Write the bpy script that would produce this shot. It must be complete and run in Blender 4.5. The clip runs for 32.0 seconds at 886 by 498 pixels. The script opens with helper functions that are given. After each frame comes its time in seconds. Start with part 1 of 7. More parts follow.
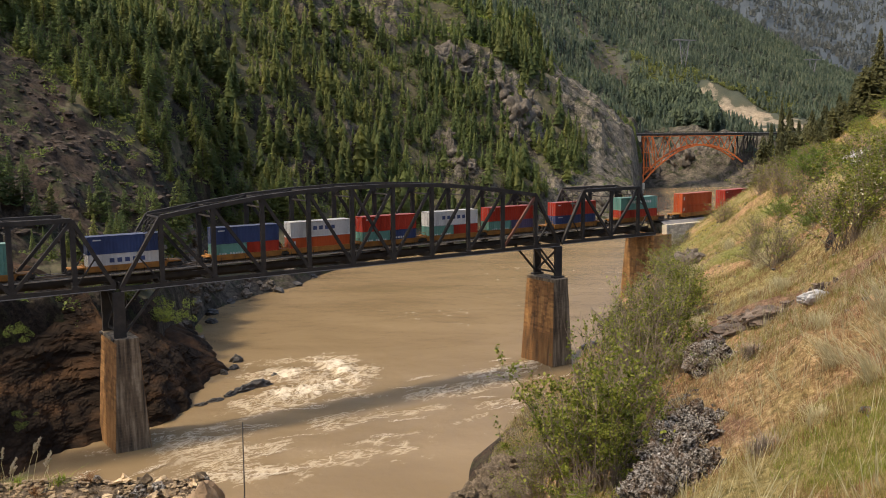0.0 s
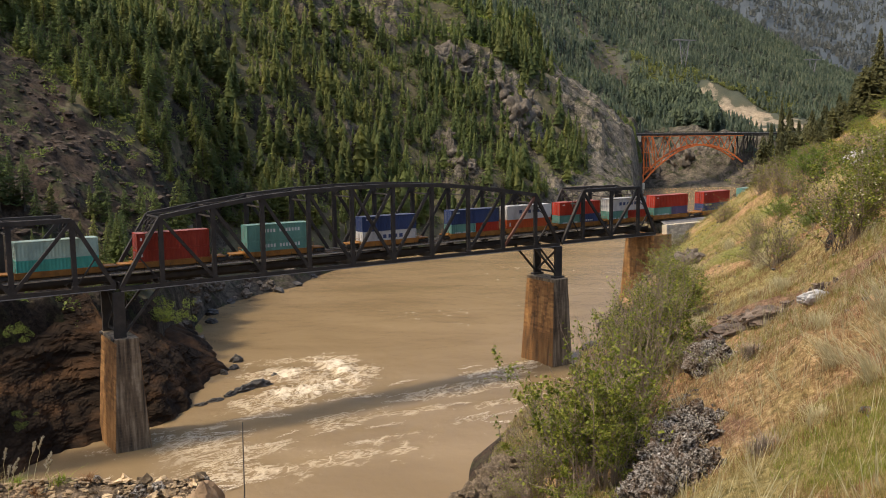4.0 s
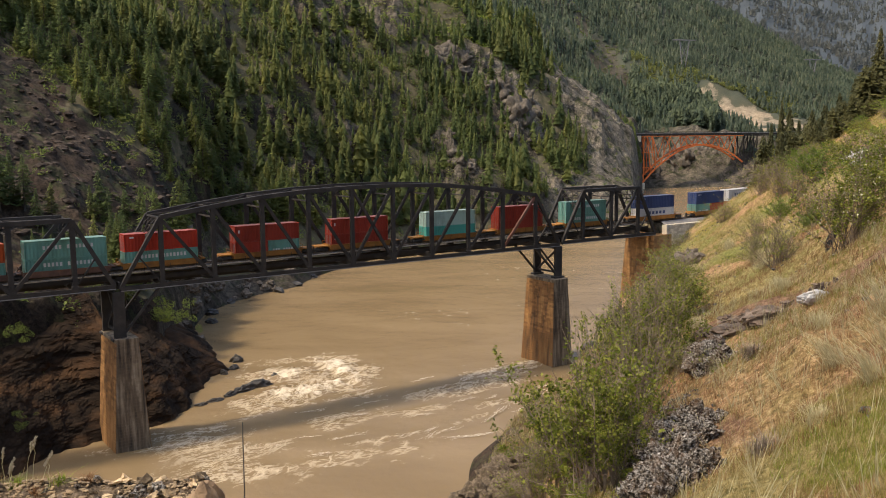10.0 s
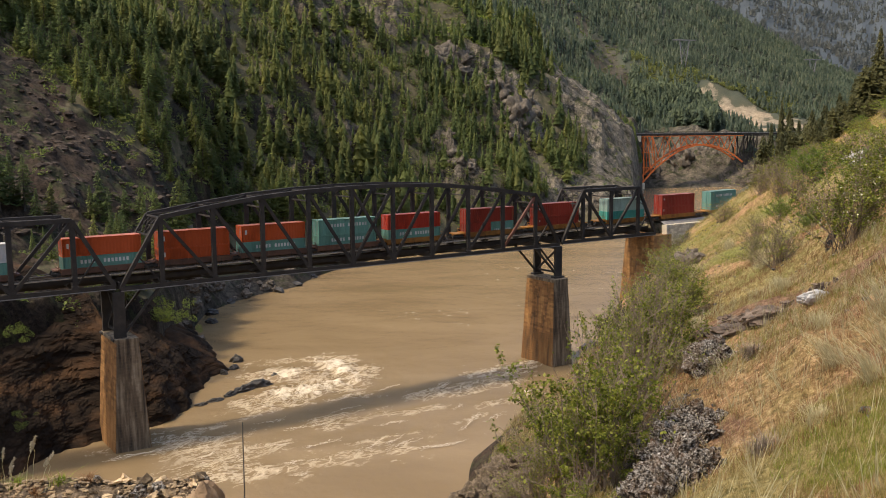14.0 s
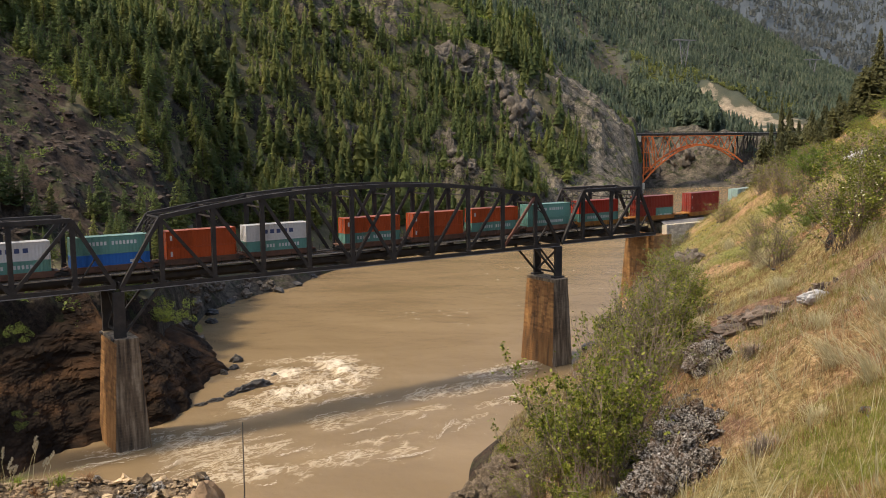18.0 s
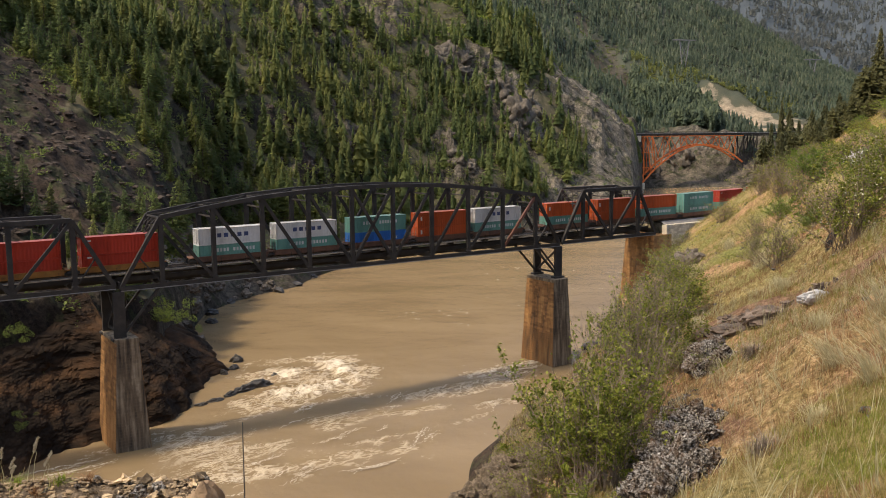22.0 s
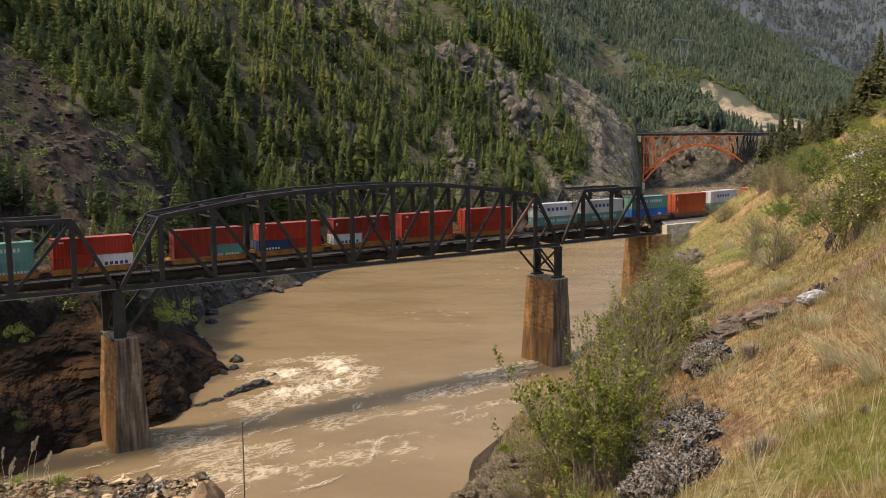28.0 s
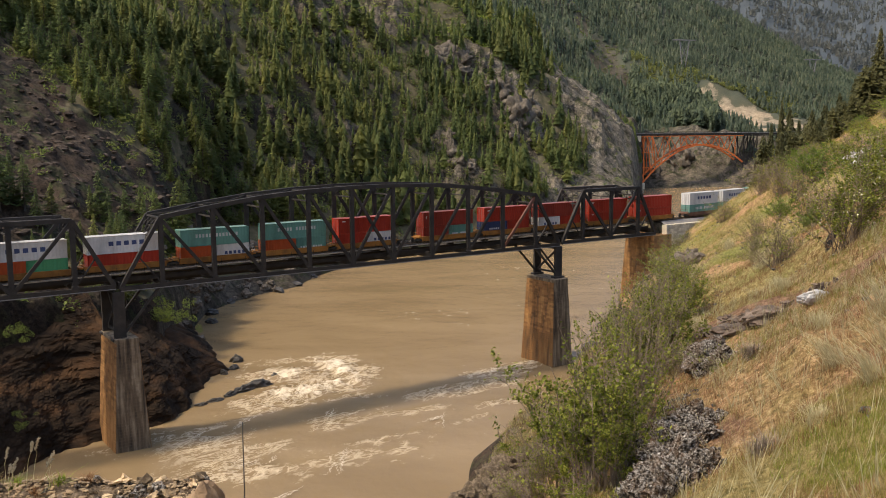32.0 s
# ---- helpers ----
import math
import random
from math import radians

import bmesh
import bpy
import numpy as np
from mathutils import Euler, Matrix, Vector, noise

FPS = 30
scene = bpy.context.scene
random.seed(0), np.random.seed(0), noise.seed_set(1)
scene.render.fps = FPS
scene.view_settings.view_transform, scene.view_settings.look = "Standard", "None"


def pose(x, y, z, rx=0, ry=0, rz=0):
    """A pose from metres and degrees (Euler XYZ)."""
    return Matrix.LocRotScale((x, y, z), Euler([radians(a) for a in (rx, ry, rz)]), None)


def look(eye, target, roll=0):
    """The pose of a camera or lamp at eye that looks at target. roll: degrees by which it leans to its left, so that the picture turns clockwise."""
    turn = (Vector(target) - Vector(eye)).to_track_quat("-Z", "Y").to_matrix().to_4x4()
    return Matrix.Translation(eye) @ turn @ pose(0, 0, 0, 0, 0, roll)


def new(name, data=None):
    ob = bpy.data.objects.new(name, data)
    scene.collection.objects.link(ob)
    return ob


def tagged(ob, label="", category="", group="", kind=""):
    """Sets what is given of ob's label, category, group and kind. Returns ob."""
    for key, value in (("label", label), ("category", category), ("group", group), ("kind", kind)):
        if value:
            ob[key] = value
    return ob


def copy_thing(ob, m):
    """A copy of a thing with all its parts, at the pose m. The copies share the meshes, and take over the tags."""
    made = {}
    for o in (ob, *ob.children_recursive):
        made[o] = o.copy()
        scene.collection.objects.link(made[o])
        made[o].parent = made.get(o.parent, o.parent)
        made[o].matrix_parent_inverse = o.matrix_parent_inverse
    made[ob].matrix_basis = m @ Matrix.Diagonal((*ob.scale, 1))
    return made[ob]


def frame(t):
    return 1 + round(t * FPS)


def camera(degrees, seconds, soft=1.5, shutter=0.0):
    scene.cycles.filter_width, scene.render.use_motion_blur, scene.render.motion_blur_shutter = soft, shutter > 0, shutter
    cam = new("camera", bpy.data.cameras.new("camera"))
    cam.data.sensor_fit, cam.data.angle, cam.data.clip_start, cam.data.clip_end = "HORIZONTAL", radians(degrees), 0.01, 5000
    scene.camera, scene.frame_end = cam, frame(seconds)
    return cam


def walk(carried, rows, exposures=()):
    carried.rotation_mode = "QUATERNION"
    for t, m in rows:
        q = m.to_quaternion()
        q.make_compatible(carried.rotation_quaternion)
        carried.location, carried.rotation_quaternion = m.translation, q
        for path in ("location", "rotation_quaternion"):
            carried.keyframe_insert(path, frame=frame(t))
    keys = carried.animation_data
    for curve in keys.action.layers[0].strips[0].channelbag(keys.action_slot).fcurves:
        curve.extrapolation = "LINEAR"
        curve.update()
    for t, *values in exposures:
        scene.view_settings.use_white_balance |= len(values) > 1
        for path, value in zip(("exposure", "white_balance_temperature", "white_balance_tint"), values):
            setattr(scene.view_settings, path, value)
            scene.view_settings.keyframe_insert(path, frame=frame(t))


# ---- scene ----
# ---- camera: it stands still on the hillside ----
WATER, EYE = 0.0, 52.0
LENS, PITCH, ROLL = 51.889, 7.522, -0.310
cam = camera(LENS, 32.0, soft=1.0)
EYE_POSE = look((0, 0, EYE), (0, math.cos(radians(PITCH)), EYE - math.sin(radians(PITCH))), ROLL)
walk(cam, [(0.0, EYE_POSE), (32.0, EYE_POSE)], exposures=[(0.0, 0.95, 6800, 10), (32.0, 0.95, 6800, 10)])

# ---- light: hazy sun from behind the left shoulder, along the bridge ----
SUN_EL, SUN_AZ = 57.0, 248.0        # degrees; azimuth clockwise from +Y
world = bpy.data.worlds.new("sky")
scene.world = world
world.use_nodes = True
wn = world.node_tree
for n in list(wn.nodes):
    wn.nodes.remove(n)
sky = wn.nodes.new("ShaderNodeTexSky")
sky.sky_type, sky.sun_disc = "NISHITA", False
sky.sun_elevation, sky.sun_rotation = radians(SUN_EL), radians(SUN_AZ)
sky.dust_density, sky.air_density = 2.5, 1.0
bg = wn.nodes.new("ShaderNodeBackground")
bg.inputs[1].default_value = 0.15
wout = wn.nodes.new("ShaderNodeOutputWorld")
wn.links.new(sky.outputs[0], bg.inputs[0])
wn.links.new(bg.outputs[0], wout.inputs[0])
lamp = bpy.data.lights.new("sun", "SUN")
lamp.energy, lamp.angle, lamp.color = 2.2, radians(5.0), (1.0, 0.89, 0.72)
sun = new("sun", lamp)
to_sun = Vector((math.sin(radians(SUN_AZ)) * math.cos(radians(SUN_EL)), math.cos(radians(SUN_AZ)) * math.cos(radians(SUN_EL)), math.sin(radians(SUN_EL))))
sun.matrix_world = Matrix.Translation(to_sun * 300) @ to_sun.to_track_quat("Z", "Y").to_matrix().to_4x4()


# ---- materials ----
def material(name):
    m = bpy.data.materials.new(name)
    m.use_nodes = True
    return m, m.node_tree.nodes, m.node_tree.links, m.node_tree.nodes["Principled BSDF"]


def coords(nodes, links, scale, objectwise=False, stretch=(1, 1, 1)):
    if objectwise:
        src = nodes.new("ShaderNodeTexCoord").outputs["Object"]
    else:
        src = nodes.new("ShaderNodeNewGeometry").outputs["Position"]
    mp = nodes.new("ShaderNodeMapping")
    mp.inputs["Scale"].default_value = [scale * s for s in stretch]
    links.new(src, mp.inputs[0])
    return mp.outputs[0]


def noise_node(nodes, links, scale, detail=6, rough=0.6, objectwise=False, stretch=(1, 1, 1)):
    n = nodes.new("ShaderNodeTexNoise")
    n.inputs["Scale"].default_value = 1.0
    n.inputs["Detail"].default_value, n.inputs["Roughness"].default_value = detail, rough
    links.new(coords(nodes, links, scale, objectwise, stretch), n.inputs["Vector"])
    return n.outputs["Fac"]


def ramp(nodes, links, fac, stops):
    r = nodes.new("ShaderNodeValToRGB")
    els = r.color_ramp.elements
    while len(els) < len(stops):
        els.new(0.5)
    for e, (p, c) in zip(els, stops):
        e.position, e.color = p, (*c, 1) if len(c) == 3 else c
    links.new(fac, r.inputs[0])
    return r.outputs[0]


def grey(nodes, links, fac, lo, hi):
    return ramp(nodes, links, fac, [(lo, (0, 0, 0)), (hi, (1, 1, 1))])


def mixc(nodes, links, fac, a, b, mode="MIX"):
    m = nodes.new("ShaderNodeMix")
    m.data_type, m.blend_type = "RGBA", mode
    for v, sock in ((fac, m.inputs[0]), (a, m.inputs[6]), (b, m.inputs[7])):
        if isinstance(v, (int, float)):
            sock.default_value = v
        elif isinstance(v, tuple):
            sock.default_value = (*v, 1)
        else:
            links.new(v, sock)
    return m.outputs[2]


def mathn(nodes, links, op, a, b=0.0):
    m = nodes.new("ShaderNodeMath")
    m.operation = op
    m.use_clamp = op != "SINE"
    for v, sock in ((a, m.inputs[0]), (b, m.inputs[1])):
        if isinstance(v, (int, float)):
            sock.default_value = v
        else:
            links.new(v, sock)
    return m.outputs[0]


def bump(nodes, links, bsdf, height, strength, dist):
    b = nodes.new("ShaderNodeBump")
    b.inputs["Strength"].default_value, b.inputs["Distance"].default_value = strength, dist
    links.new(height, b.inputs["Height"])
    links.new(b.outputs[0], bsdf.inputs["Normal"])


def attribute(nodes, name):
    a = nodes.new("ShaderNodeAttribute")
    a.attribute_name = name
    return a.outputs["Fac"]


def rnd_object(nodes):
    return nodes.new("ShaderNodeObjectInfo").outputs["Random"]


def rnd_island(nodes):
    return nodes.new("ShaderNodeNewGeometry").outputs["Random Per Island"]


def worn(name, base, dark, light, scale, rough=0.8, metal=0.0, bumps=0.3, dist=0.02, objectwise=False, stretch=(1, 1, 1), fine=9.0, vary=0.0, spec=0.5):
    """A surface of one base colour with patches, fine grain and relief."""
    m, n, l, p = material(name)
    big = noise_node(n, l, scale, 5, 0.6, objectwise, stretch)
    small = noise_node(n, l, scale * fine, 6, 0.7, objectwise, stretch)
    c = ramp(n, l, big, [(0.3, dark), (0.5, base), (0.72, light)])
    c = mixc(n, l, mathn(n, l, "MULTIPLY", small, 0.6), c, tuple(0.45 * v for v in base), "MIX")
    if vary:
        r = ramp(n, l, rnd_object(n), [(0.0, (1 - vary,) * 3), (1.0, (1 + vary,) * 3)])
        c = mixc(n, l, 1.0, c, r, "MULTIPLY")
    l.new(c, p.inputs["Base Color"])
    p.inputs["Roughness"].default_value, p.inputs["Metallic"].default_value = rough, metal
    p.inputs["Specular IOR Level"].default_value = spec
    bump(n, l, p, small, bumps, dist)
    return m


def foliage(name, dark, mid, light, island=True, rough=0.6, through_light=0.4):
    m, n, l, p = material(name)
    r = rnd_island(n) if island else rnd_object(n)
    patch = noise_node(n, l, 0.03, 3, 0.5)
    c = ramp(n, l, r, [(0.0, dark), (0.5, mid), (1.0, light)])
    c2 = ramp(n, l, patch, [(0.35, (0.7, 0.75, 0.7)), (0.65, (1.25, 1.2, 1.0))])
    l.new(mixc(n, l, 1.0, c, c2, "MULTIPLY"), p.inputs["Base Color"])
    p.inputs["Roughness"].default_value = rough
    p.inputs["Specular IOR Level"].default_value = 0.2
    glow = n.new("ShaderNodeBsdfTranslucent")
    l.new(p.inputs["Base Color"].links[0].from_socket, glow.inputs["Color"])
    both = n.new("ShaderNodeMixShader")
    both.inputs[0].default_value = through_light
    l.new(p.outputs[0], both.inputs[1])
    l.new(glow.outputs[0], both.inputs[2])
    l.new(both.outputs[0], n["Material Output"].inputs["Surface"])
    return m


def ground_material():
    m, n, l, p = material("hillside")
    rock_a, grass_a, far_a = attribute(n, "rock"), attribute(n, "grass"), attribute(n, "pale")
    n1, n2 = noise_node(n, l, 0.05, 6), noise_node(n, l, 0.6, 8, 0.7)
    n3 = noise_node(n, l, 15.0, 6, 0.75)
    forest = ramp(n, l, n2, [(0.3, (0.06, 0.058, 0.03)), (0.52, (0.09, 0.078, 0.045)), (0.72, (0.14, 0.11, 0.07))])
    strat = noise_node(n, l, 0.25, 8, 0.75, stretch=(1, 1, 1.6))
    rock = ramp(n, l, strat, [(0.28, (0.012, 0.009, 0.007)), (0.5, (0.03, 0.023, 0.017)), (0.72, (0.068, 0.053, 0.04))])
    rock = mixc(n, l, grey(n, l, n1, 0.45, 0.7), rock, (0.058, 0.036, 0.024))
    # Second, paler rock tone; the dark one also stands in for cloud shade.
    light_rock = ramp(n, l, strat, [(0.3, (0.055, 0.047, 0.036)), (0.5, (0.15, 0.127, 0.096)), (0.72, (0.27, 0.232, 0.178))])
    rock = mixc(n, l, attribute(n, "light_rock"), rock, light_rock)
    moss = noise_node(n, l, 0.16, 6, 0.7)
    rock = mixc(n, l, grey(n, l, moss, 0.5, 0.62), rock, (0.042, 0.046, 0.019))
    # Shade of gullies painted as dark bands; no relief goes with them.
    gully = noise_node(n, l, 0.1, 5, 0.65, stretch=(1, 1, 0.45))
    rock = mixc(n, l, 1.0, rock, ramp(n, l, gully, [(0.36, (0.45, 0.44, 0.43)), (0.5, (1.0, 1.0, 1.0)), (0.64, (1.2, 1.18, 1.15))]), "MULTIPLY")
    # Crack shade painted in: colour darkens where this noise lowers the bump.
    crag = noise_node(n, l, 1.1, 8, 0.75)
    rock = mixc(n, l, 1.0, rock, ramp(n, l, crag, [(0.38, (0.24, 0.24, 0.24)), (0.52, (0.95, 0.95, 0.95)), (0.66, (1.4, 1.37, 1.33))]), "MULTIPLY")
    pale = ramp(n, l, strat, [(0.32, (0.13, 0.1, 0.066)), (0.5, (0.27, 0.21, 0.14)), (0.68, (0.38, 0.3, 0.2))])
    n4 = noise_node(n, l, 0.35, 5, 0.6)
    soil = ramp(n, l, n3, [(0.32, (0.06, 0.035, 0.02)), (0.5, (0.34, 0.185, 0.09)), (0.66, (0.6, 0.38, 0.21))])
    turf = ramp(n, l, n3, [(0.32, (0.07, 0.065, 0.016)), (0.5, (0.24, 0.185, 0.068)), (0.66, (0.46, 0.37, 0.16))])
    grass = mixc(n, l, grey(n, l, n4, 0.41, 0.56), turf, soil)
    fresh = noise_node(n, l, 0.22, 4, 0.55)
    grass = mixc(n, l, mathn(n, l, "MULTIPLY", grey(n, l, fresh, 0.5, 0.62), 0.55), grass, ramp(n, l, n3, [(0.32, (0.035, 0.05, 0.01)), (0.5, (0.12, 0.155, 0.024)), (0.66, (0.27, 0.29, 0.06))]))
    earth = ramp(n, l, n3, [(0.3, (0.045, 0.026, 0.016)), (0.5, (0.2, 0.112, 0.062)), (0.68, (0.38, 0.24, 0.145))])
    grass = mixc(n, l, grey(n, l, mathn(n, l, "ADD", attribute(n, "soil"), mathn(n, l, "MULTIPLY", n2, 0.5)), 0.6, 0.85), grass, earth)
    c = mixc(n, l, grey(n, l, mathn(n, l, "ADD", rock_a, mathn(n, l, "MULTIPLY", n2, 0.4)), 0.55, 0.72), forest, rock)
    c = mixc(n, l, grey(n, l, mathn(n, l, "ADD", grass_a, mathn(n, l, "MULTIPLY", n2, 0.4)), 0.6, 0.75), c, grass)
    c = mixc(n, l, grey(n, l, mathn(n, l, "ADD", far_a, mathn(n, l, "MULTIPLY", n2, 0.5)), 0.65, 0.8), c, pale)
    loose = ramp(n, l, n3, [(0.3, (0.03, 0.022, 0.016)), (0.5, (0.15, 0.108, 0.07)), (0.7, (0.34, 0.26, 0.18))])
    c = mixc(n, l, grey(n, l, mathn(n, l, "ADD", attribute(n, "scree"), mathn(n, l, "MULTIPLY", n2, 0.4)), 0.6, 0.8), c, loose)
    # Far woods floor, with the blue haze of distance painted into its colour.
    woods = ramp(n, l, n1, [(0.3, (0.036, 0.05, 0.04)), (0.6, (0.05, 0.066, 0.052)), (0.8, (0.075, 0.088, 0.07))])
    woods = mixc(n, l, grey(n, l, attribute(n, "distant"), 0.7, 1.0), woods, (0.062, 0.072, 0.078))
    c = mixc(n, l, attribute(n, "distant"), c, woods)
    l.new(c, p.inputs["Base Color"])
    p.inputs["Roughness"].default_value = 0.95
    p.inputs["Specular IOR Level"].default_value = 0.15
    h = mathn(n, l, "ADD", mathn(n, l, "MULTIPLY", mathn(n, l, "ADD", mathn(n, l, "MULTIPLY", strat, 0.5), mathn(n, l, "MULTIPLY", crag, 0.5)), 0.7), mathn(n, l, "MULTIPLY", n3, 0.15))
    bump(n, l, p, h, 0.9, 0.5)
    return m


def water_material():
    m, n, l, p = material("muddy_water")
    foam_a = attribute(n, "foam")
    big = noise_node(n, l, 0.03, 4, 0.55, stretch=(1, 2.2, 1))
    c = ramp(n, l, big, [(0.35, (0.182, 0.124, 0.063)), (0.65, (0.232, 0.161, 0.086))])
    def wisps(scale, wid, seed):
        """Thin curling lines of foam drawn out along the current."""
        mp = n.new("ShaderNodeMapping")
        mp.inputs["Rotation"].default_value = (0, 0, radians(-38))
        mp.inputs["Location"].default_value = (seed * 13.7, seed * 5.1, seed)
        l.new(n.new("ShaderNodeNewGeometry").outputs["Position"], mp.inputs[0])
        st = n.new("ShaderNodeVectorMath")
        st.operation = "MULTIPLY"
        st.inputs[1].default_value = (scale * 0.42, scale, scale)
        l.new(mp.outputs[0], st.inputs[0])
        t = n.new("ShaderNodeTexNoise")
        t.inputs["Scale"].default_value, t.inputs["Detail"].default_value, t.inputs["Roughness"].default_value, t.inputs["Distortion"].default_value = 1.0, 5, 0.55, 1.6
        l.new(st.outputs[0], t.inputs["Vector"])
        return ramp(n, l, t.outputs["Fac"], [(0.5 - wid, (0, 0, 0)), (0.5, (1, 1, 1)), (0.5 + wid, (0, 0, 0))])

    web = mathn(n, l, "MAXIMUM", wisps(0.2, 0.03, 1), mathn(n, l, "MULTIPLY", wisps(0.55, 0.045, 2), 0.8))
    fl = noise_node(n, l, 0.35, 10, 0.72, stretch=(1.0, 0.6, 1))
    froth = noise_node(n, l, 0.95, 10, 0.8, stretch=(1.0, 0.65, 1))
    thick = grey(n, l, mathn(n, l, "ADD", mathn(n, l, "MULTIPLY", foam_a, 0.34), mathn(n, l, "MULTIPLY", mathn(n, l, "ADD", mathn(n, l, "MULTIPLY", fl, 0.4), mathn(n, l, "MULTIPLY", froth, 0.6)), 1.0)), 0.825, 0.965)
    thin = mathn(n, l, "MULTIPLY", web, grey(n, l, mathn(n, l, "ADD", mathn(n, l, "MULTIPLY", foam_a, 0.8), mathn(n, l, "MULTIPLY", fl, 0.8)), 0.54, 0.74))
    fm = mathn(n, l, "MAXIMUM", thick, mathn(n, l, "MULTIPLY", thin, 0.8))
    c = mixc(n, l, fm, c, (0.6, 0.49, 0.34))
    c = mixc(n, l, thick, c, (0.78, 0.68, 0.52))
    l.new(c, p.inputs["Base Color"])
    r = ramp(n, l, fm, [(0.0, (0.22,) * 3), (1.0, (0.7,) * 3)])
    l.new(r, p.inputs["Roughness"])
    p.inputs["IOR"].default_value = 1.33
    p.inputs["Specular IOR Level"].default_value = 0.23
    w1 = noise_node(n, l, 0.4, 8, 0.65, stretch=(1.0, 0.7, 1))
    bump(n, l, p, mathn(n, l, "ADD", w1, mathn(n, l, "MULTIPLY", fm, 0.3)), 0.32, 0.5)
    return m


HILL, RIVER = ground_material(), water_material()

STEEL = worn("weathered_black_steel", (0.038, 0.033, 0.029), (0.023, 0.02, 0.018), (0.065, 0.054, 0.044), 0.5, 0.75, 0.0, 0.2, 0.01, spec=0.25)
STEEL_RED = worn("rusty_red_steel", (0.16, 0.06, 0.035), (0.09, 0.04, 0.028), (0.2, 0.085, 0.05), 0.6, 0.7, 0.0, 0.2, 0.01)
WALK_GREY = worn("galvanised_walkway", (0.22, 0.21, 0.2), (0.15, 0.14, 0.13), (0.3, 0.29, 0.27), 0.6, 0.6)
TIMBER = worn("creosoted_timber", (0.06, 0.048, 0.038), (0.03, 0.025, 0.02), (0.11, 0.09, 0.07), 1.2, 0.9, 0, 0.4, vary=0.25)
RAIL = worn("worn_rail", (0.2, 0.15, 0.12), (0.12, 0.09, 0.07), (0.3, 0.24, 0.2), 2.0, 0.45, 0.6)
BALLAST = worn("grey_ballast", (0.2, 0.185, 0.17), (0.12, 0.11, 0.1), (0.28, 0.26, 0.24), 1.0, 0.95, 0, 0.9, 0.08)
# One stained pier stone, twice: warm as sunlit, then greyed with painted shade.
PIER_STONE = worn("stained_pier_stone", (0.265, 0.132, 0.049), (0.08, 0.05, 0.03), (0.39, 0.215, 0.085), 0.9, 0.9, 0, 0.6, 0.03, stretch=(1, 1, 0.16), vary=0.3, fine=5, spec=0.2)
PIER_SHADED = worn("shaded_streaked_pier_stone", (0.15, 0.108, 0.066), (0.014, 0.01, 0.007), (0.4, 0.32, 0.22), 1.5, 0.9, 0, 0.6, 0.03, stretch=(1, 1, 0.1), vary=0.12, fine=4)
PIER_CORE = worn("pier_mortar", (0.15, 0.104, 0.062), (0.08, 0.056, 0.038), (0.2, 0.15, 0.095), 0.5, 0.95, 0, 0.6, 0.03)
WALL_STONE = worn("pale_wall_stone", (0.68, 0.58, 0.43), (0.5, 0.42, 0.3), (0.78, 0.69, 0.53), 0.6, 0.9, 0, 0.6, 0.03, vary=0.2)
ORANGE = worn("orange_bridge_paint", (0.92, 0.22, 0.045), (0.75, 0.17, 0.035), (0.95, 0.28, 0.06), 0.08, 0.65, fine=6)
CAR_YELLOW = worn("dirty_yellow_car_paint", (0.31, 0.135, 0.03), (0.17, 0.08, 0.028), (0.4, 0.19, 0.045), 0.6, 0.6, objectwise=True, vary=0.2, spec=0.25)
CAR_BROWN = worn("dirty_brown_car_paint", (0.13, 0.06, 0.035), (0.08, 0.04, 0.025), (0.18, 0.09, 0.05), 0.6, 0.65, objectwise=True, vary=0.2)
TRUCK = worn("greasy_truck_iron", (0.03, 0.027, 0.025), (0.02, 0.018, 0.016), (0.06, 0.05, 0.04), 1.5, 0.7)
ROCKS = worn("river_rock", (0.04, 0.034, 0.028), (0.015, 0.013, 0.011), (0.1, 0.085, 0.07), 0.9, 0.55, 0, 0.9, 0.15)
CLIFF = worn("dark_layered_rock", (0.03, 0.02, 0.013), (0.012, 0.009, 0.007), (0.1, 0.052, 0.025), 0.24, 0.95, 0, 0.8, 0.2, stretch=(0.45, 0.45, 1.7), fine=7, spec=0.1)
RUST_BROWN = worn("brown_twigs", (0.21, 0.155, 0.108), (0.1, 0.074, 0.052), (0.36, 0.275, 0.2), 5.0, 0.9)
STRAW = foliage("pale_straw", (0.56, 0.44, 0.25), (0.7, 0.57, 0.35), (0.82, 0.7, 0.47), through_light=0.55)
SEED_HEAD = foliage("greyish_seed_heads", (0.4, 0.31, 0.23), (0.5, 0.4, 0.3), (0.62, 0.52, 0.42), through_light=0.5)
PETAL = worn("pale_blossom", (0.62, 0.6, 0.36), (0.5, 0.47, 0.25), (0.75, 0.72, 0.5), 5.0, 0.8)
FOAM = worn("river_foam", (0.6, 0.5, 0.37), (0.44, 0.35, 0.24), (0.74, 0.64, 0.5), 1.5, 0.8)
# Haze over the farthest range is put into this foliage colour.
HAZE_WOOD = foliage("haze_blue_woods", (0.158, 0.166, 0.176), (0.17, 0.179, 0.188), (0.182, 0.19, 0.198), through_light=0.74)
BENCH_WOOD = foliage("deep_green_bench_woods", (0.05, 0.068, 0.045), (0.072, 0.094, 0.058), (0.1, 0.12, 0.072), through_light=0.35)
BROWN_ROCK = worn("brown_ledge_rock", (0.15, 0.105, 0.072), (0.06, 0.045, 0.034), (0.3, 0.22, 0.16), 6.0, 0.9, 0, 0.9, 0.02)
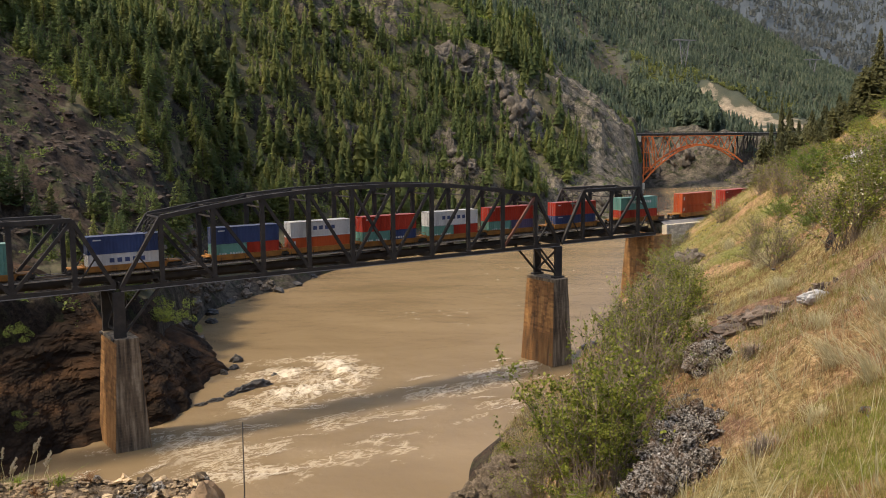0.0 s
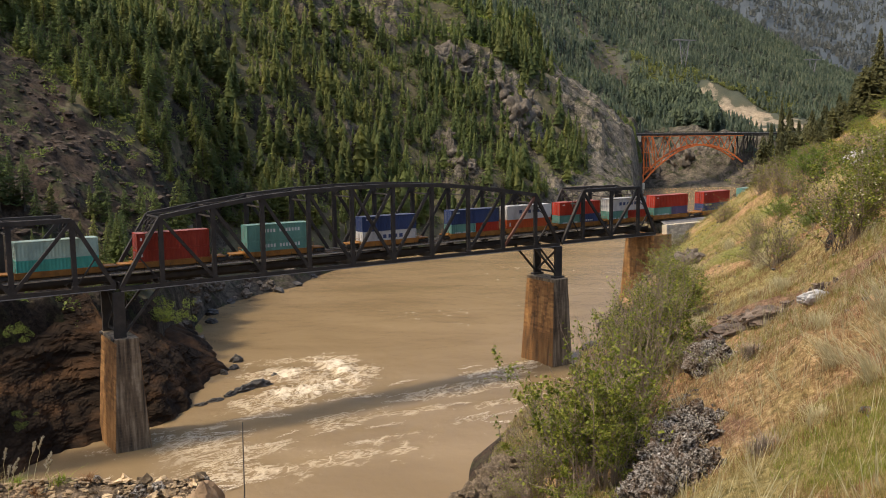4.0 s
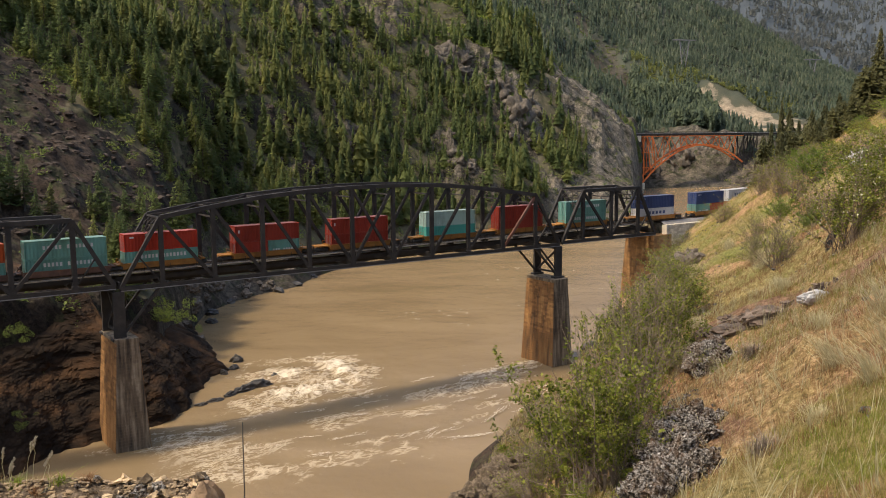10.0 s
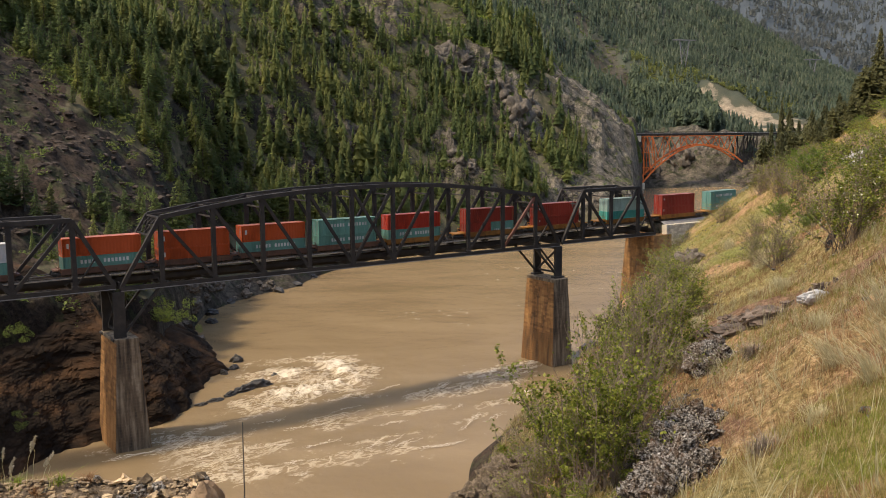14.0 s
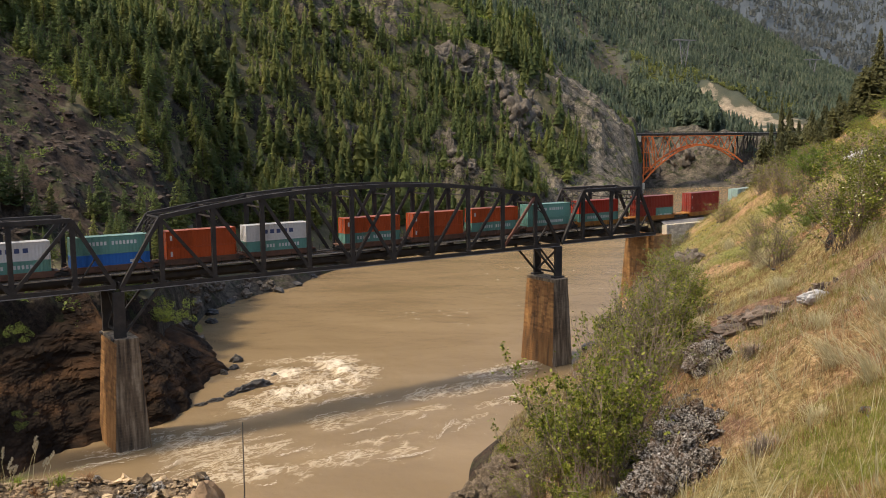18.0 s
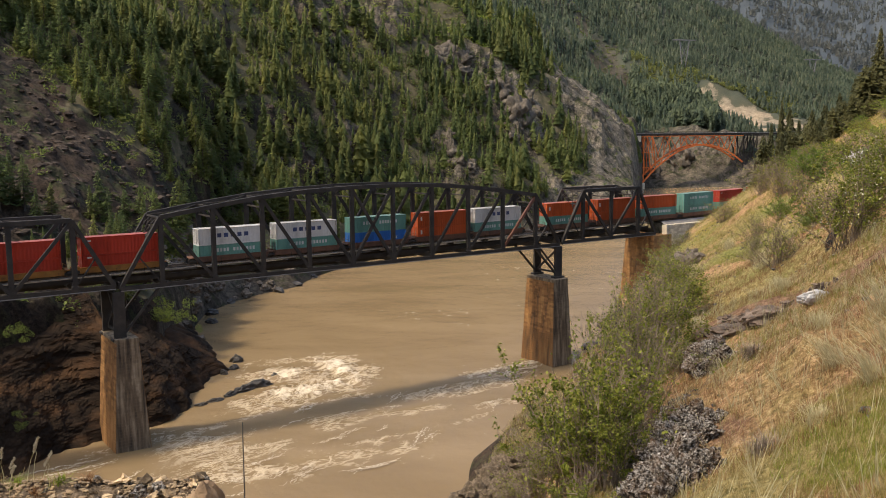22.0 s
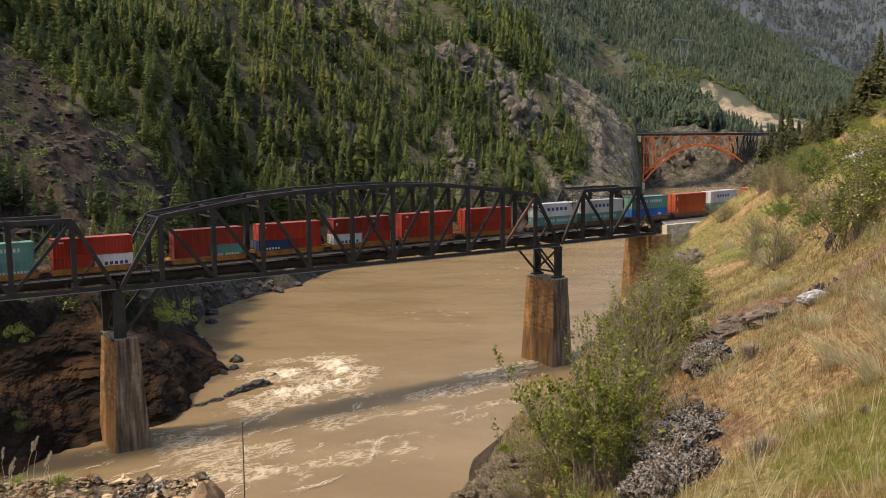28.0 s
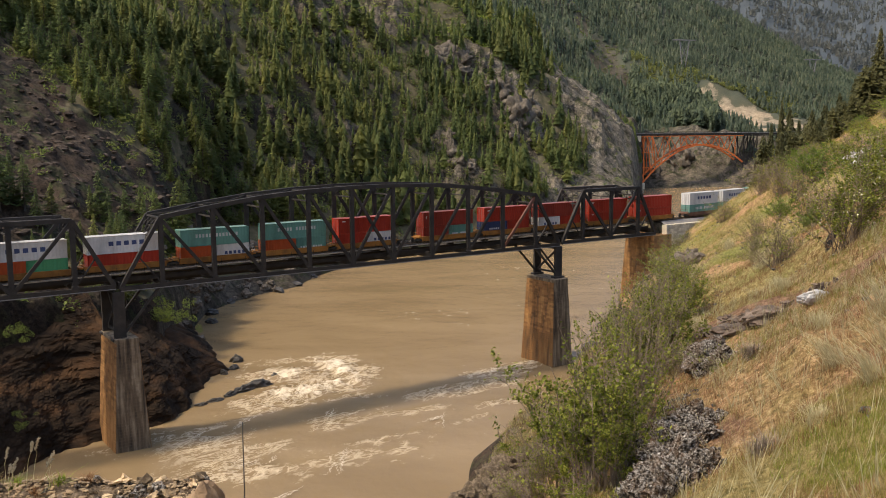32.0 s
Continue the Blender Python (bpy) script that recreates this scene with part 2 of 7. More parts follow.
PALE_ROCK = worn("pale_field_rock", (0.58, 0.56, 0.53), (0.2, 0.19, 0.17), (0.78, 0.76, 0.72), 5.0, 0.9, 0, 0.8, 0.03)
GRAVEL = worn("tan_gravel_stone", (0.58, 0.42, 0.25), (0.3, 0.21, 0.13), (0.7, 0.54, 0.35), 9.0, 0.95, 0, 0.8, 0.02, vary=0.45, spec=0.2)
GRAVEL_DARK = worn("brown_rubble", (0.17, 0.125, 0.08), (0.05, 0.038, 0.027), (0.36, 0.28, 0.19), 30.0, 0.95, 0, 0.9, 0.02, spec=0.15)
WEDGE = worn("orange_tan_rock", (0.36, 0.235, 0.135), (0.12, 0.085, 0.06), (0.58, 0.4, 0.23), 9.0, 0.9, 0, 0.8, 0.02)
SCREE = worn("grey_scree_stone", (0.07, 0.06, 0.052), (0.016, 0.013, 0.011), (0.4, 0.36, 0.31), 26.0, 0.9, 0, 0.6, 0.02)
def pitted_rock(name):
    """Dark rock with deep pits and pale crusts of lichen."""
    m, n, l, p = material(name)
    crust, grain = noise_node(n, l, 46.0, 6, 0.75), noise_node(n, l, 7.0, 5, 0.7)
    v = n.new("ShaderNodeTexVoronoi")
    v.inputs["Scale"].default_value = 1.0
    l.new(coords(n, l, 52.0), v.inputs["Vector"])
    c = ramp(n, l, crust, [(0.36, (0.022, 0.018, 0.015)), (0.46, (0.15, 0.125, 0.1)), (0.56, (0.38, 0.345, 0.3)), (0.68, (0.6, 0.56, 0.5))])
    # Pit shade is painted: the colour blackens where the relief dips.
    c = mixc(n, l, 1.0, c, ramp(n, l, v.outputs["Distance"], [(0.1, (1.1, 1.1, 1.1)), (0.55, (0.8, 0.8, 0.8)), (0.8, (0.12, 0.11, 0.1))]), "MULTIPLY")
    l.new(mixc(n, l, grey(n, l, grain, 0.46, 0.62), c, mixc(n, l, 0.6, c, (0.13, 0.075, 0.04))), p.inputs["Base Color"])
    p.inputs["Roughness"].default_value = 0.95
    p.inputs["Specular IOR Level"].default_value = 0.15
    bump(n, l, p, mathn(n, l, "ADD", mathn(n, l, "MULTIPLY", crust, 0.6), mathn(n, l, "MULTIPLY", mathn(n, l, "SUBTRACT", 1.0, v.outputs["Distance"]), 0.5)), 1.0, 0.05)
    return m


LICHEN = pitted_rock("lichen_crusted_rock")
CONIFER = foliage("conifer_needles", (0.12, 0.15, 0.058), (0.15, 0.182, 0.07), (0.195, 0.218, 0.086), through_light=0.7)
CONIFER_OLIVE = foliage("olive_conifer_needles", (0.138, 0.156, 0.056), (0.182, 0.198, 0.07), (0.232, 0.24, 0.088), through_light=0.7)
CONIFER_DARK = foliage("deep_green_conifer_needles", (0.102, 0.136, 0.057), (0.13, 0.165, 0.068), (0.166, 0.196, 0.078), through_light=0.7)
# Needles made paler and bluer, so distance haze is in the colour.
CONIFER_FAR = foliage("haze_tinted_conifers", (0.1, 0.134, 0.104), (0.14, 0.176, 0.136), (0.2, 0.226, 0.168), through_light=0.7)
CREST_NEEDLES = foliage("brownish_crest_needles", (0.07, 0.072, 0.034), (0.105, 0.103, 0.046), (0.15, 0.14, 0.062), through_light=0.4)
BROADLEAF = foliage("broadleaf_green", (0.1, 0.16, 0.025), (0.18, 0.25, 0.04), (0.3, 0.34, 0.08), through_light=0.5)
PALE_SCRUB = foliage("pale_scrub_leaves", (0.16, 0.185, 0.062), (0.22, 0.24, 0.085), (0.3, 0.3, 0.12), through_light=0.5)
SCRUB_LEAF = foliage("olive_scrub_leaves", (0.085, 0.12, 0.03), (0.14, 0.18, 0.044), (0.2, 0.235, 0.066), through_light=0.5)
SHRUB_LEAF = foliage("shrub_leaves", (0.1, 0.122, 0.016), (0.21, 0.222, 0.03), (0.42, 0.4, 0.08))
GRASS_DRY = foliage("dry_grass", (0.27, 0.19, 0.076), (0.47, 0.335, 0.147), (0.66, 0.51, 0.275))
GRASS_RUST = foliage("rusty_dry_stems", (0.18, 0.085, 0.042), (0.32, 0.155, 0.078), (0.48, 0.26, 0.13))
GRASS_FRESH = foliage("fresh_grass", (0.14, 0.175, 0.02), (0.24, 0.27, 0.034), (0.4, 0.41, 0.07))
GRASS_GREEN = foliage("green_grass", (0.15, 0.165, 0.024), (0.28, 0.27, 0.048), (0.46, 0.4, 0.1))
BARK = worn("grey_bark", (0.12, 0.1, 0.085), (0.06, 0.05, 0.04), (0.2, 0.17, 0.15), 4.0, 0.95, 0, 0.7, 0.02)


def paint(name, c, rough=0.5):
    return worn(name, c, tuple(0.6 * v for v in c), tuple(min(1, 1.12 * v + 0.01) for v in c), 0.35, rough, 0, 0.1, 0.006, objectwise=True, stretch=(1, 1, 0.5), fine=14, vary=0.12, spec=0.25)


COATS = {"teal": (0.12, 0.27, 0.22), "green": (0.07, 0.3, 0.14), "red": (0.36, 0.03, 0.013), "darkred": (0.25, 0.028, 0.015), "orange": (0.42, 0.07, 0.015), "navy": (0.03, 0.05, 0.13), "blue": (0.02, 0.13, 0.42),
         "white": (0.6, 0.58, 0.55), "grey": (0.4, 0.42, 0.41), "mint": (0.32, 0.44, 0.38), "aqua": (0.06, 0.33, 0.27), "violet": (0.1, 0.08, 0.16)}
BOX = {k: paint(k + "_container_paint", c) for k, c in COATS.items()}
# Faded roof colours, lifted a little to stand in for sun on the tops.
ROOF = {k: paint(k + "_sunlit_faded_roof_paint", tuple(0.6 * v + 0.07 for v in c), 0.75) for k, c in COATS.items()}
MARK_WHITE, MARK_BLUE = paint("white_marking", (0.56, 0.56, 0.54)), paint("dark_blue_marking", (0.05, 0.07, 0.16))


OUTCROP = worn("weathered_outcrop", (0.13, 0.106, 0.079), (0.058, 0.047, 0.035), (0.22, 0.183, 0.138), 0.35, 0.95, 0, 1.0, 0.5, fine=7)
GREY_CRAG = worn("grey_crag_rock", (0.15, 0.118, 0.088), (0.05, 0.04, 0.031), (0.28, 0.23, 0.175), 2.5, 0.9, 0, 0.9, 0.06)
SCAR_ROCK = worn("brown_scar_rock", (0.072, 0.054, 0.042), (0.024, 0.019, 0.015), (0.15, 0.118, 0.094), 0.55, 0.95, 0, 1.0, 0.3, fine=6, spec=0.1)
UNDERGROWTH = foliage("deep_undergrowth", (0.1, 0.122, 0.042), (0.14, 0.162, 0.052), (0.185, 0.2, 0.064), through_light=0.65)


# ---- small builders ----
def link_mesh(name, bm, mat, parent=None, label="", smooth=False):
    me = bpy.data.meshes.new(name)
    bm.to_mesh(me)
    bm.free()
    me.materials.append(mat)
    if smooth:
        me.polygons.foreach_set("use_smooth", [True] * len(me.polygons))
    ob = new(name, me)
    if parent is not None:
        ob.parent = parent
    if label:
        tagged(ob, label)
    return ob


def part(name, bm, mat, parent, label="", smooth=False):
    return link_mesh(name, bm, mat, parent, label, smooth)


def shared(name, me, parent, m=None, label=""):
    ob = new(name, me)
    ob.parent = parent
    if m is not None:
        ob.matrix_basis = m
    if label:
        tagged(ob, label)
    return ob


def empty(name, m, label, category, group="", kind=""):
    ob = new(name)
    ob.empty_display_size = 0.3
    ob.matrix_basis = m
    return tagged(ob, label, category, group, kind)


def box(bm, lo, hi, bevel=0.0):
    c = [(a + b) / 2 for a, b in zip(lo, hi)]
    s = [b - a for a, b in zip(lo, hi)]
    r = bmesh.ops.create_cube(bm, size=1, matrix=Matrix.Translation(c) @ Matrix.Diagonal((*s, 1)))
    if bevel:
        es = list({e for v in r["verts"] for e in v.link_edges})
        bmesh.ops.bevel(bm, geom=es, offset=bevel, segments=1, affect="EDGES")
    return r["verts"]


def beam(bm, a, b, wide, deep, up=Vector((0, 1, 0))):
    """A box girder from a to b; wide lies across 'up', deep along it."""
    a, b = Vector(a), Vector(b)
    z = (b - a).normalized()
    x = up - up.dot(z) * z
    x = x.normalized() if x.length > 1e-4 else z.orthogonal().normalized()
    y = z.cross(x)
    m = Matrix((x, y, z)).transposed().to_4x4()
    m.translation = (a + b) / 2
    bmesh.ops.create_cube(bm, size=1, matrix=m @ Matrix.Diagonal((deep, wide, (b - a).length, 1)))


def laced(bm, a, b, wide, deep, up=Vector((0, 1, 0))):
    """A built-up member: two channels with cover plates and lacing between them."""
    a, b = Vector(a), Vector(b)
    z = (b - a).normalized()
    x = (up - up.dot(z) * z).normalized()
    y = z.cross(x)
    for s in (-1, 1):
        beam(bm, a + x * s * (deep / 2 - 0.04), b + x * s * (deep / 2 - 0.04), wide, 0.08, x)
    n = max(2, int((b - a).length / 0.8))
    for i in range(n):
        p, q = a.lerp(b, i / n), a.lerp(b, (i + 1) / n)
        for s in (-1, 1):
            k = 1 if i % 2 else -1
            beam(bm, p + x * k * deep / 2.3 + y * s * wide / 2.2, q - x * k * deep / 2.3 + y * s * wide / 2.2, 0.03, 0.09, x)


# ---- value noise for the land ----
def lattice(ix, iy, seed):
    h = (ix.astype(np.int64) * 374761393 + iy.astype(np.int64) * 668265263 + seed * 1442695041) & 0xFFFFFFFF
    h = ((h ^ (h >> 13)) * 1274126177) & 0xFFFFFFFF
    return ((h ^ (h >> 16)) & 0xFFFF) / 65535.0


def vnoise(x, y, seed=0):
    x, y = np.asarray(x, float), np.asarray(y, float)
    ix, iy = np.floor(x), np.floor(y)
    fx, fy = x - ix, y - iy
    fx, fy = fx * fx * (3 - 2 * fx), fy * fy * (3 - 2 * fy)
    a, b = lattice(ix, iy, seed), lattice(ix + 1, iy, seed)
    c, d = lattice(ix, iy + 1, seed), lattice(ix + 1, iy + 1, seed)
    return (a + (b - a) * fx) * (1 - fy) + (c + (d - c) * fx) * fy - 0.5


def fbm(x, y, scale, octaves=4, seed=0, ridged=False):
    total, amp = 0.0, 1.0
    for o in range(octaves):
        n = vnoise(x * scale, y * scale, seed + 17 * o)
        total = total + amp * ((0.25 - np.abs(n)) * 1.6 if ridged else n)
        scale, amp = scale * 2.03, amp * 0.52
    return total


# ---- the land: sections by bearing from the viewpoint, near hill, banks ----
BRIDGE = Matrix.Translation((-48.46, 151.79, 26.56)) @ Matrix.Rotation(radians(34.808), 4, "Z")
BX, BY = np.array([0.8211, 0.5708]), np.array([-0.5708, 0.8211])
BO = np.array([-48.46, 151.79])
RAIL_Z = 2.55                       # rail head above the bottom chord
FAR = []


def section(bearing, *points):
    """Ranges and heights of the far bank on one bearing: foot, bank top, low, mid, high, crest, behind, second mountain's foot, middle, crest, behind, far range's foot and crest."""
    FAR.append((bearing, points))


section(-125, (900, -8), (920, 8), (940, 20), (960, 40), (980, 60), (1000, 90), (1040, 120), (1100, 130), (1300, 200), (1500, 250), (1900, 240), (2600, 300), (3600, 700))
section(-104, (380, -2), (396, 26), (440, 27), (470, 50), (510, 80), (580, 115), (680, 160), (760, 190), (1000, 280), (1300, 390), (1700, 500), (2600, 560), (3600, 900))
section(-80, (190, -2), (204, 26), (232, 27), (260, 46), (310, 74), (390, 110), (530, 165), (600, 185), (900, 280), (1200, 390), (1600, 500), (2600, 560), (3600, 900))
section(-54, (152, -6), (164, 24), (180, 27), (215, 44), (265, 72), (345, 108), (490, 165), (580, 185), (880, 280), (1200, 390), (1600, 500), (2600, 560), (3600, 900))
section(-26.6, (158, -6), (168, 22), (195, 27), (234, 44), (300, 73.4), (385, 112), (530, 173), (580, 185), (880, 280), (1200, 395), (1600, 519), (2600, 560), (3600, 900))
section(-22.0, (166, -6), (178, 21), (204, 26), (244, 41.5), (316, 69.8), (402, 114.5), (545, 180.4), (590, 187), (880, 278), (1200, 390), (1600, 510), (2600, 560), (3600, 900))
section(-17.8, (182, -6), (200, 15), (226, 21), (268, 36.1), (334, 67.3), (418, 114.3), (552, 179.2), (610, 190), (890, 272), (1200, 380), (1580, 490), (2600, 560), (3600, 900))
section(-15.0, (262, -4), (274, 6), (288, 11), (301, 32), (353, 67), (435, 115), (559, 180), (640, 193), (900, 266), (1210, 370), (1560, 470), (2600, 560), (3600, 900))
section(-13.4, (279, -1), (293, 8), (310, 12), (335, 34), (375, 67), (445, 115), (570, 179), (660, 194), (905, 262), (1210, 366), (1540, 460), (2600, 560), (3600, 900))
section(-12.8, (284, 0), (299, 8), (317, 14), (344, 36), (385, 68), (452, 115), (574, 178), (670, 195), (910, 260), (1210, 364), (1530, 450), (2600, 560), (3600, 900))
section(-9.5, (300, 0), (316, 9), (338, 19), (381, 45), (416, 77), (477, 118), (598, 174), (700, 197), (915, 254), (1215, 356), (1520, 432), (2600, 560), (3600, 900))
section(-6.2, (344, 0), (362, 9), (391, 23), (433, 52), (471, 86), (523, 125), (624, 170), (730, 180), (930, 232), (1230, 325), (1560, 395), (2600, 560), (3600, 880))
section(-2.8, (380, 0), (399, 10), (426, 26), (469, 54), (513, 92), (561, 127), (651, 148), (760, 156), (950, 204), (1250, 289), (1600, 355), (2600, 540), (3600, 860))
section(0.6, (405, 0), (428, 15), (455, 29), (490, 54), (530, 90), (580, 126), (680, 125), (820, 132), (985, 186), (1285, 280), (1635, 342), (2600, 520), (3600, 840))
section(4.1, (428, 0), (453, 18), (479, 34), (516, 61), (551, 88), (597, 113), (702, 98), (890, 108), (1030, 165), (1330, 275), (1670, 334), (2600, 500), (3600, 820))
section(7.6, (459, 0), (482, 16), (510, 33), (545, 56), (575, 73), (615, 84), (716, 62), (965, 79), (1100, 149), (1400, 282), (1750, 340), (2500, 420), (3500, 780))
section(9.7, (457, 2.3), (482, 12.8), (514, 26.2), (542, 44.4), (571, 59.6), (605, 68.2), (697, 44.4), (975, 68), (1120, 138), (1425, 276), (1760, 322), (2500, 400), (3500, 760))
section(11.75, (461, 4.9), (499, 12.2), (531, 18.5), (558, 30.3), (586, 42), (609, 46.6), (692, 43.9), (985, 60), (1140, 131), (1445, 270), (1770, 305), (2500, 380), (3500, 740))
section(12.12, (455, -6), (480, -2), (510, 4), (540, 11), (570, 18), (596, 22), (680, 20), (985, 60), (1145, 131), (1448, 267), (1775, 300), (2500, 372), (3500, 735))
section(12.3, (790, -6), (812, -3), (836, 6), (862, 24), (888, 39), (910, 44), (940, 46), (992, 60), (1150, 132), (1450, 264), (1780, 295), (2500, 365), (3500, 730))
section(13.1, (801, -6), (824, -3), (842, 6), (868, 24), (893, 39), (914, 44), (944, 46), (1000, 59), (1160, 133), (1455, 258), (1790, 285), (2500, 350), (3500, 720))
section(15.4, (809, -6), (835, -2), (861, 14), (887, 29), (913, 44), (933, 49), (965, 50), (1020, 59), (1185, 132), (1475, 236), (1800, 255), (2500, 330), (3500, 690))
section(18.9, (825, -6), (850, -2), (878, 19), (904, 34), (930, 45), (951, 49), (983, 50), (1040, 58), (1210, 118), (1500, 192), (1830, 195), (2500, 300), (3500, 650))
section(22.3, (844, -6), (870, -2), (898, 19), (924, 39), (951, 49), (973, 53), (1005, 55), (1065, 59), (1255, 98), (1535, 143), (1870, 140), (2500, 250), (3500, 560))
section(27.7, (884, -6), (917, -2), (939, 23), (967, 43), (995, 57), (1017, 65), (1051, 71), (1110, 63), (1310, 76), (1600, 70), (1960, 65), (2500, 200), (3500, 480))
section(60, (884, -6), (917, -2), (939, 23), (967, 43), (995, 57), (1017, 65), (1051, 71), (1110, 80), (1310, 120), (1600, 200), (1960, 260), (2500, 300), (3500, 480))
TH = np.array([s[0] for s in FAR], float)
RK = np.array([[p[0] for p in s[1]] for s in FAR], float)
ZK = np.array([[p[1] for p in s[1]] for s in FAR], float)


def smooth(a, b, v):
    t = np.clip((v - a) / (b - a), 0, 1)
    return t * t * (3 - 2 * t)


def far_land(th, r):
    ks = range(RK.shape[1])
    rk = [np.interp(th, TH, RK[:, k]) for k in ks]
    zk = [np.interp(th, TH, ZK[:, k]) for k in ks]
    z = np.where(r < rk[0], zk[0] - (rk[0] - r) * 0.9, zk[-1] + 0 * r)
    for k in range(len(rk) - 1):
        t = (r - rk[k]) / (rk[k + 1] - rk[k])
        z = np.where((t >= 0) & (t < 1), zk[k] + (zk[k + 1] - zk[k]) * t, z)
    return z


def track_side(s):
    """How far the line has swung off the bridge's axis at s metres along it."""
    k = np.clip(s - 122, 0, 80)
    return k ** 2 / 380.0 + np.clip(s - 202, 0, None) * 0.421


BANK_Y = (-600, 0, 60, 128, 214, 300, 420, 560, 660, 900, 2500)
BANK_X = (-430, -45, -8, 6, 37, 66, 112, 175, 330, 900, 900)
EDGE_Y = (-5, 6, 10.7, 13, 18, 37, 80, 110, 200)
EDGE_X = (-2.6, -0.85, 1.12, 1.6, 2.7, 8.6, 22.5, 29.5, 50)


def near_land(x, y):
    lift = fbm(x, y, 0.09, 4, 5) * 1.3 * smooth(4, 20, np.hypot(x, y)) + fbm(x, y, 0.8, 4, 9) * 0.28 * smooth(1, 5, np.hypot(x, y))
    hill = EYE - 1.8 + np.where(x > 0, 0.63 * x, 0.45 * x) - 0.27 * np.clip(y, -260, 400) + lift
    hill = hill - 0.55 * np.clip(y - 112, 0, None)
    hill = np.where(hill > 90, 90 + (hill - 90) * 0.35, hill)
    ex = np.interp(y, EDGE_Y, EDGE_X)
    drop = np.clip(ex - x + fbm(x, y, 0.22, 3, 3) * 1.6, 0, None)
    hill = hill - 2.2 * drop
    heap = 49.94 + 0.05 * fbm(x, y, 2.2, 3, 19) + 0.03 * fbm(x, y, 7.0, 2, 29) - 0.8 * np.abs(y - 5.2) - 1.6 * np.clip(x + 1.42, 0, None) - 0.6 * np.clip(-4.5 - x, 0, None)
    hill = np.where((y > 3.6) & (y < 7.5) & (x < -0.6), np.maximum(hill, heap), hill)
    bank = np.clip((x - np.interp(y, BANK_Y, BANK_X) + fbm(x, y, 0.05, 3, 7) * 9) * 0.9, -8, 26.5)
    s, t = (x - BO[0]) * BX[0] + (y - BO[1]) * BX[1], (x - BO[0]) * BY[0] + (y - BO[1]) * BY[1]
    bank = np.where((t < -3.2) & (s < 165) & (s > 60), np.minimum(bank, 24.6 + 0.9 * (t + 3.2) * 0.7), bank)
    return np.maximum(np.maximum(hill, bank), -8)


ROCK_SPOTS = ((-4, 524, 17), (10, 528, 18), (22, 533, 18), (37, 512, 20), (48, 530, 18), (44, 495, 13), (80, 575, 18), (90, 571, 20), (94, 550, 20), (106, 590, 20), (117, 598, 22), (124, 640, 26),
              (-36, 410, 13), (-46, 420, 10), (-58, 372, 11), (-63, 385, 8), (5, 456, 10), (13, 445, 13), (-67, 500, 24), (-50, 520, 22), (-30, 537, 18), (-75, 377, 9), (60, 470, 14), (75, 480, 14))


def bare_slopes(x, y, z):
    """Where the far slopes are bare: the scar over the line, the buttress by the arch bridge, the open brown shoulder and the screes under the crest."""
    r, th = np.hypot(x, y), np.degrees(np.arctan2(x, y))
    j = fbm(x, y, 0.05, 4, 27)
    edge = np.interp(th, (-30, -26, -22.5, -19, -15.5, -13.5), (86, 76, 63, 48, 35, 26)) + j * 15
    scar = smooth(3, -4, z - edge) * smooth(25, 28, z) * (r < 350) * (th < -13.4)
    buttress = smooth(-0.35, 0.35, th - np.interp(z, (20, 55, 68, 75), (9.5, 9.0, 7.6, 7.0)) + j * 1.6) * (r > 440) * (r < 640) * (th < 12.4) * (z > 2)
    shoulder = smooth(1.5, 0.8, np.abs(th + j * 2.2 - np.interp(r, (1040, 1270), (11.6, 6.2)))) * smooth(1010, 1050, r) * smooth(1290, 1230, r)
    up = (z - 52) / np.maximum(r, 1)
    scree = smooth(-0.004, 0.006, up - 0.116 + j * 0.03) * (th > -9.6) * (th < -2.6) * (r > 470) * (r < 720)
    return scar, buttress, shoulder, scree


def rockiness(x, y):
    v = 0 * x
    for sx, sy, sr in ROCK_SPOTS:
        v = np.maximum(v, np.exp(-((x - sx) ** 2 + ((y - sy) * 0.8) ** 2) / (sr * sr)))
    gorge = smooth(935, 900, np.hypot(x, y)) * smooth(745, 775, np.hypot(x, y)) * (x > 120)
    return np.clip(np.maximum(v * 1.1, gorge * 0.95) + fbm(x, y, 0.03, 4, 21) * 0.6 - 0.1, 0, 1)


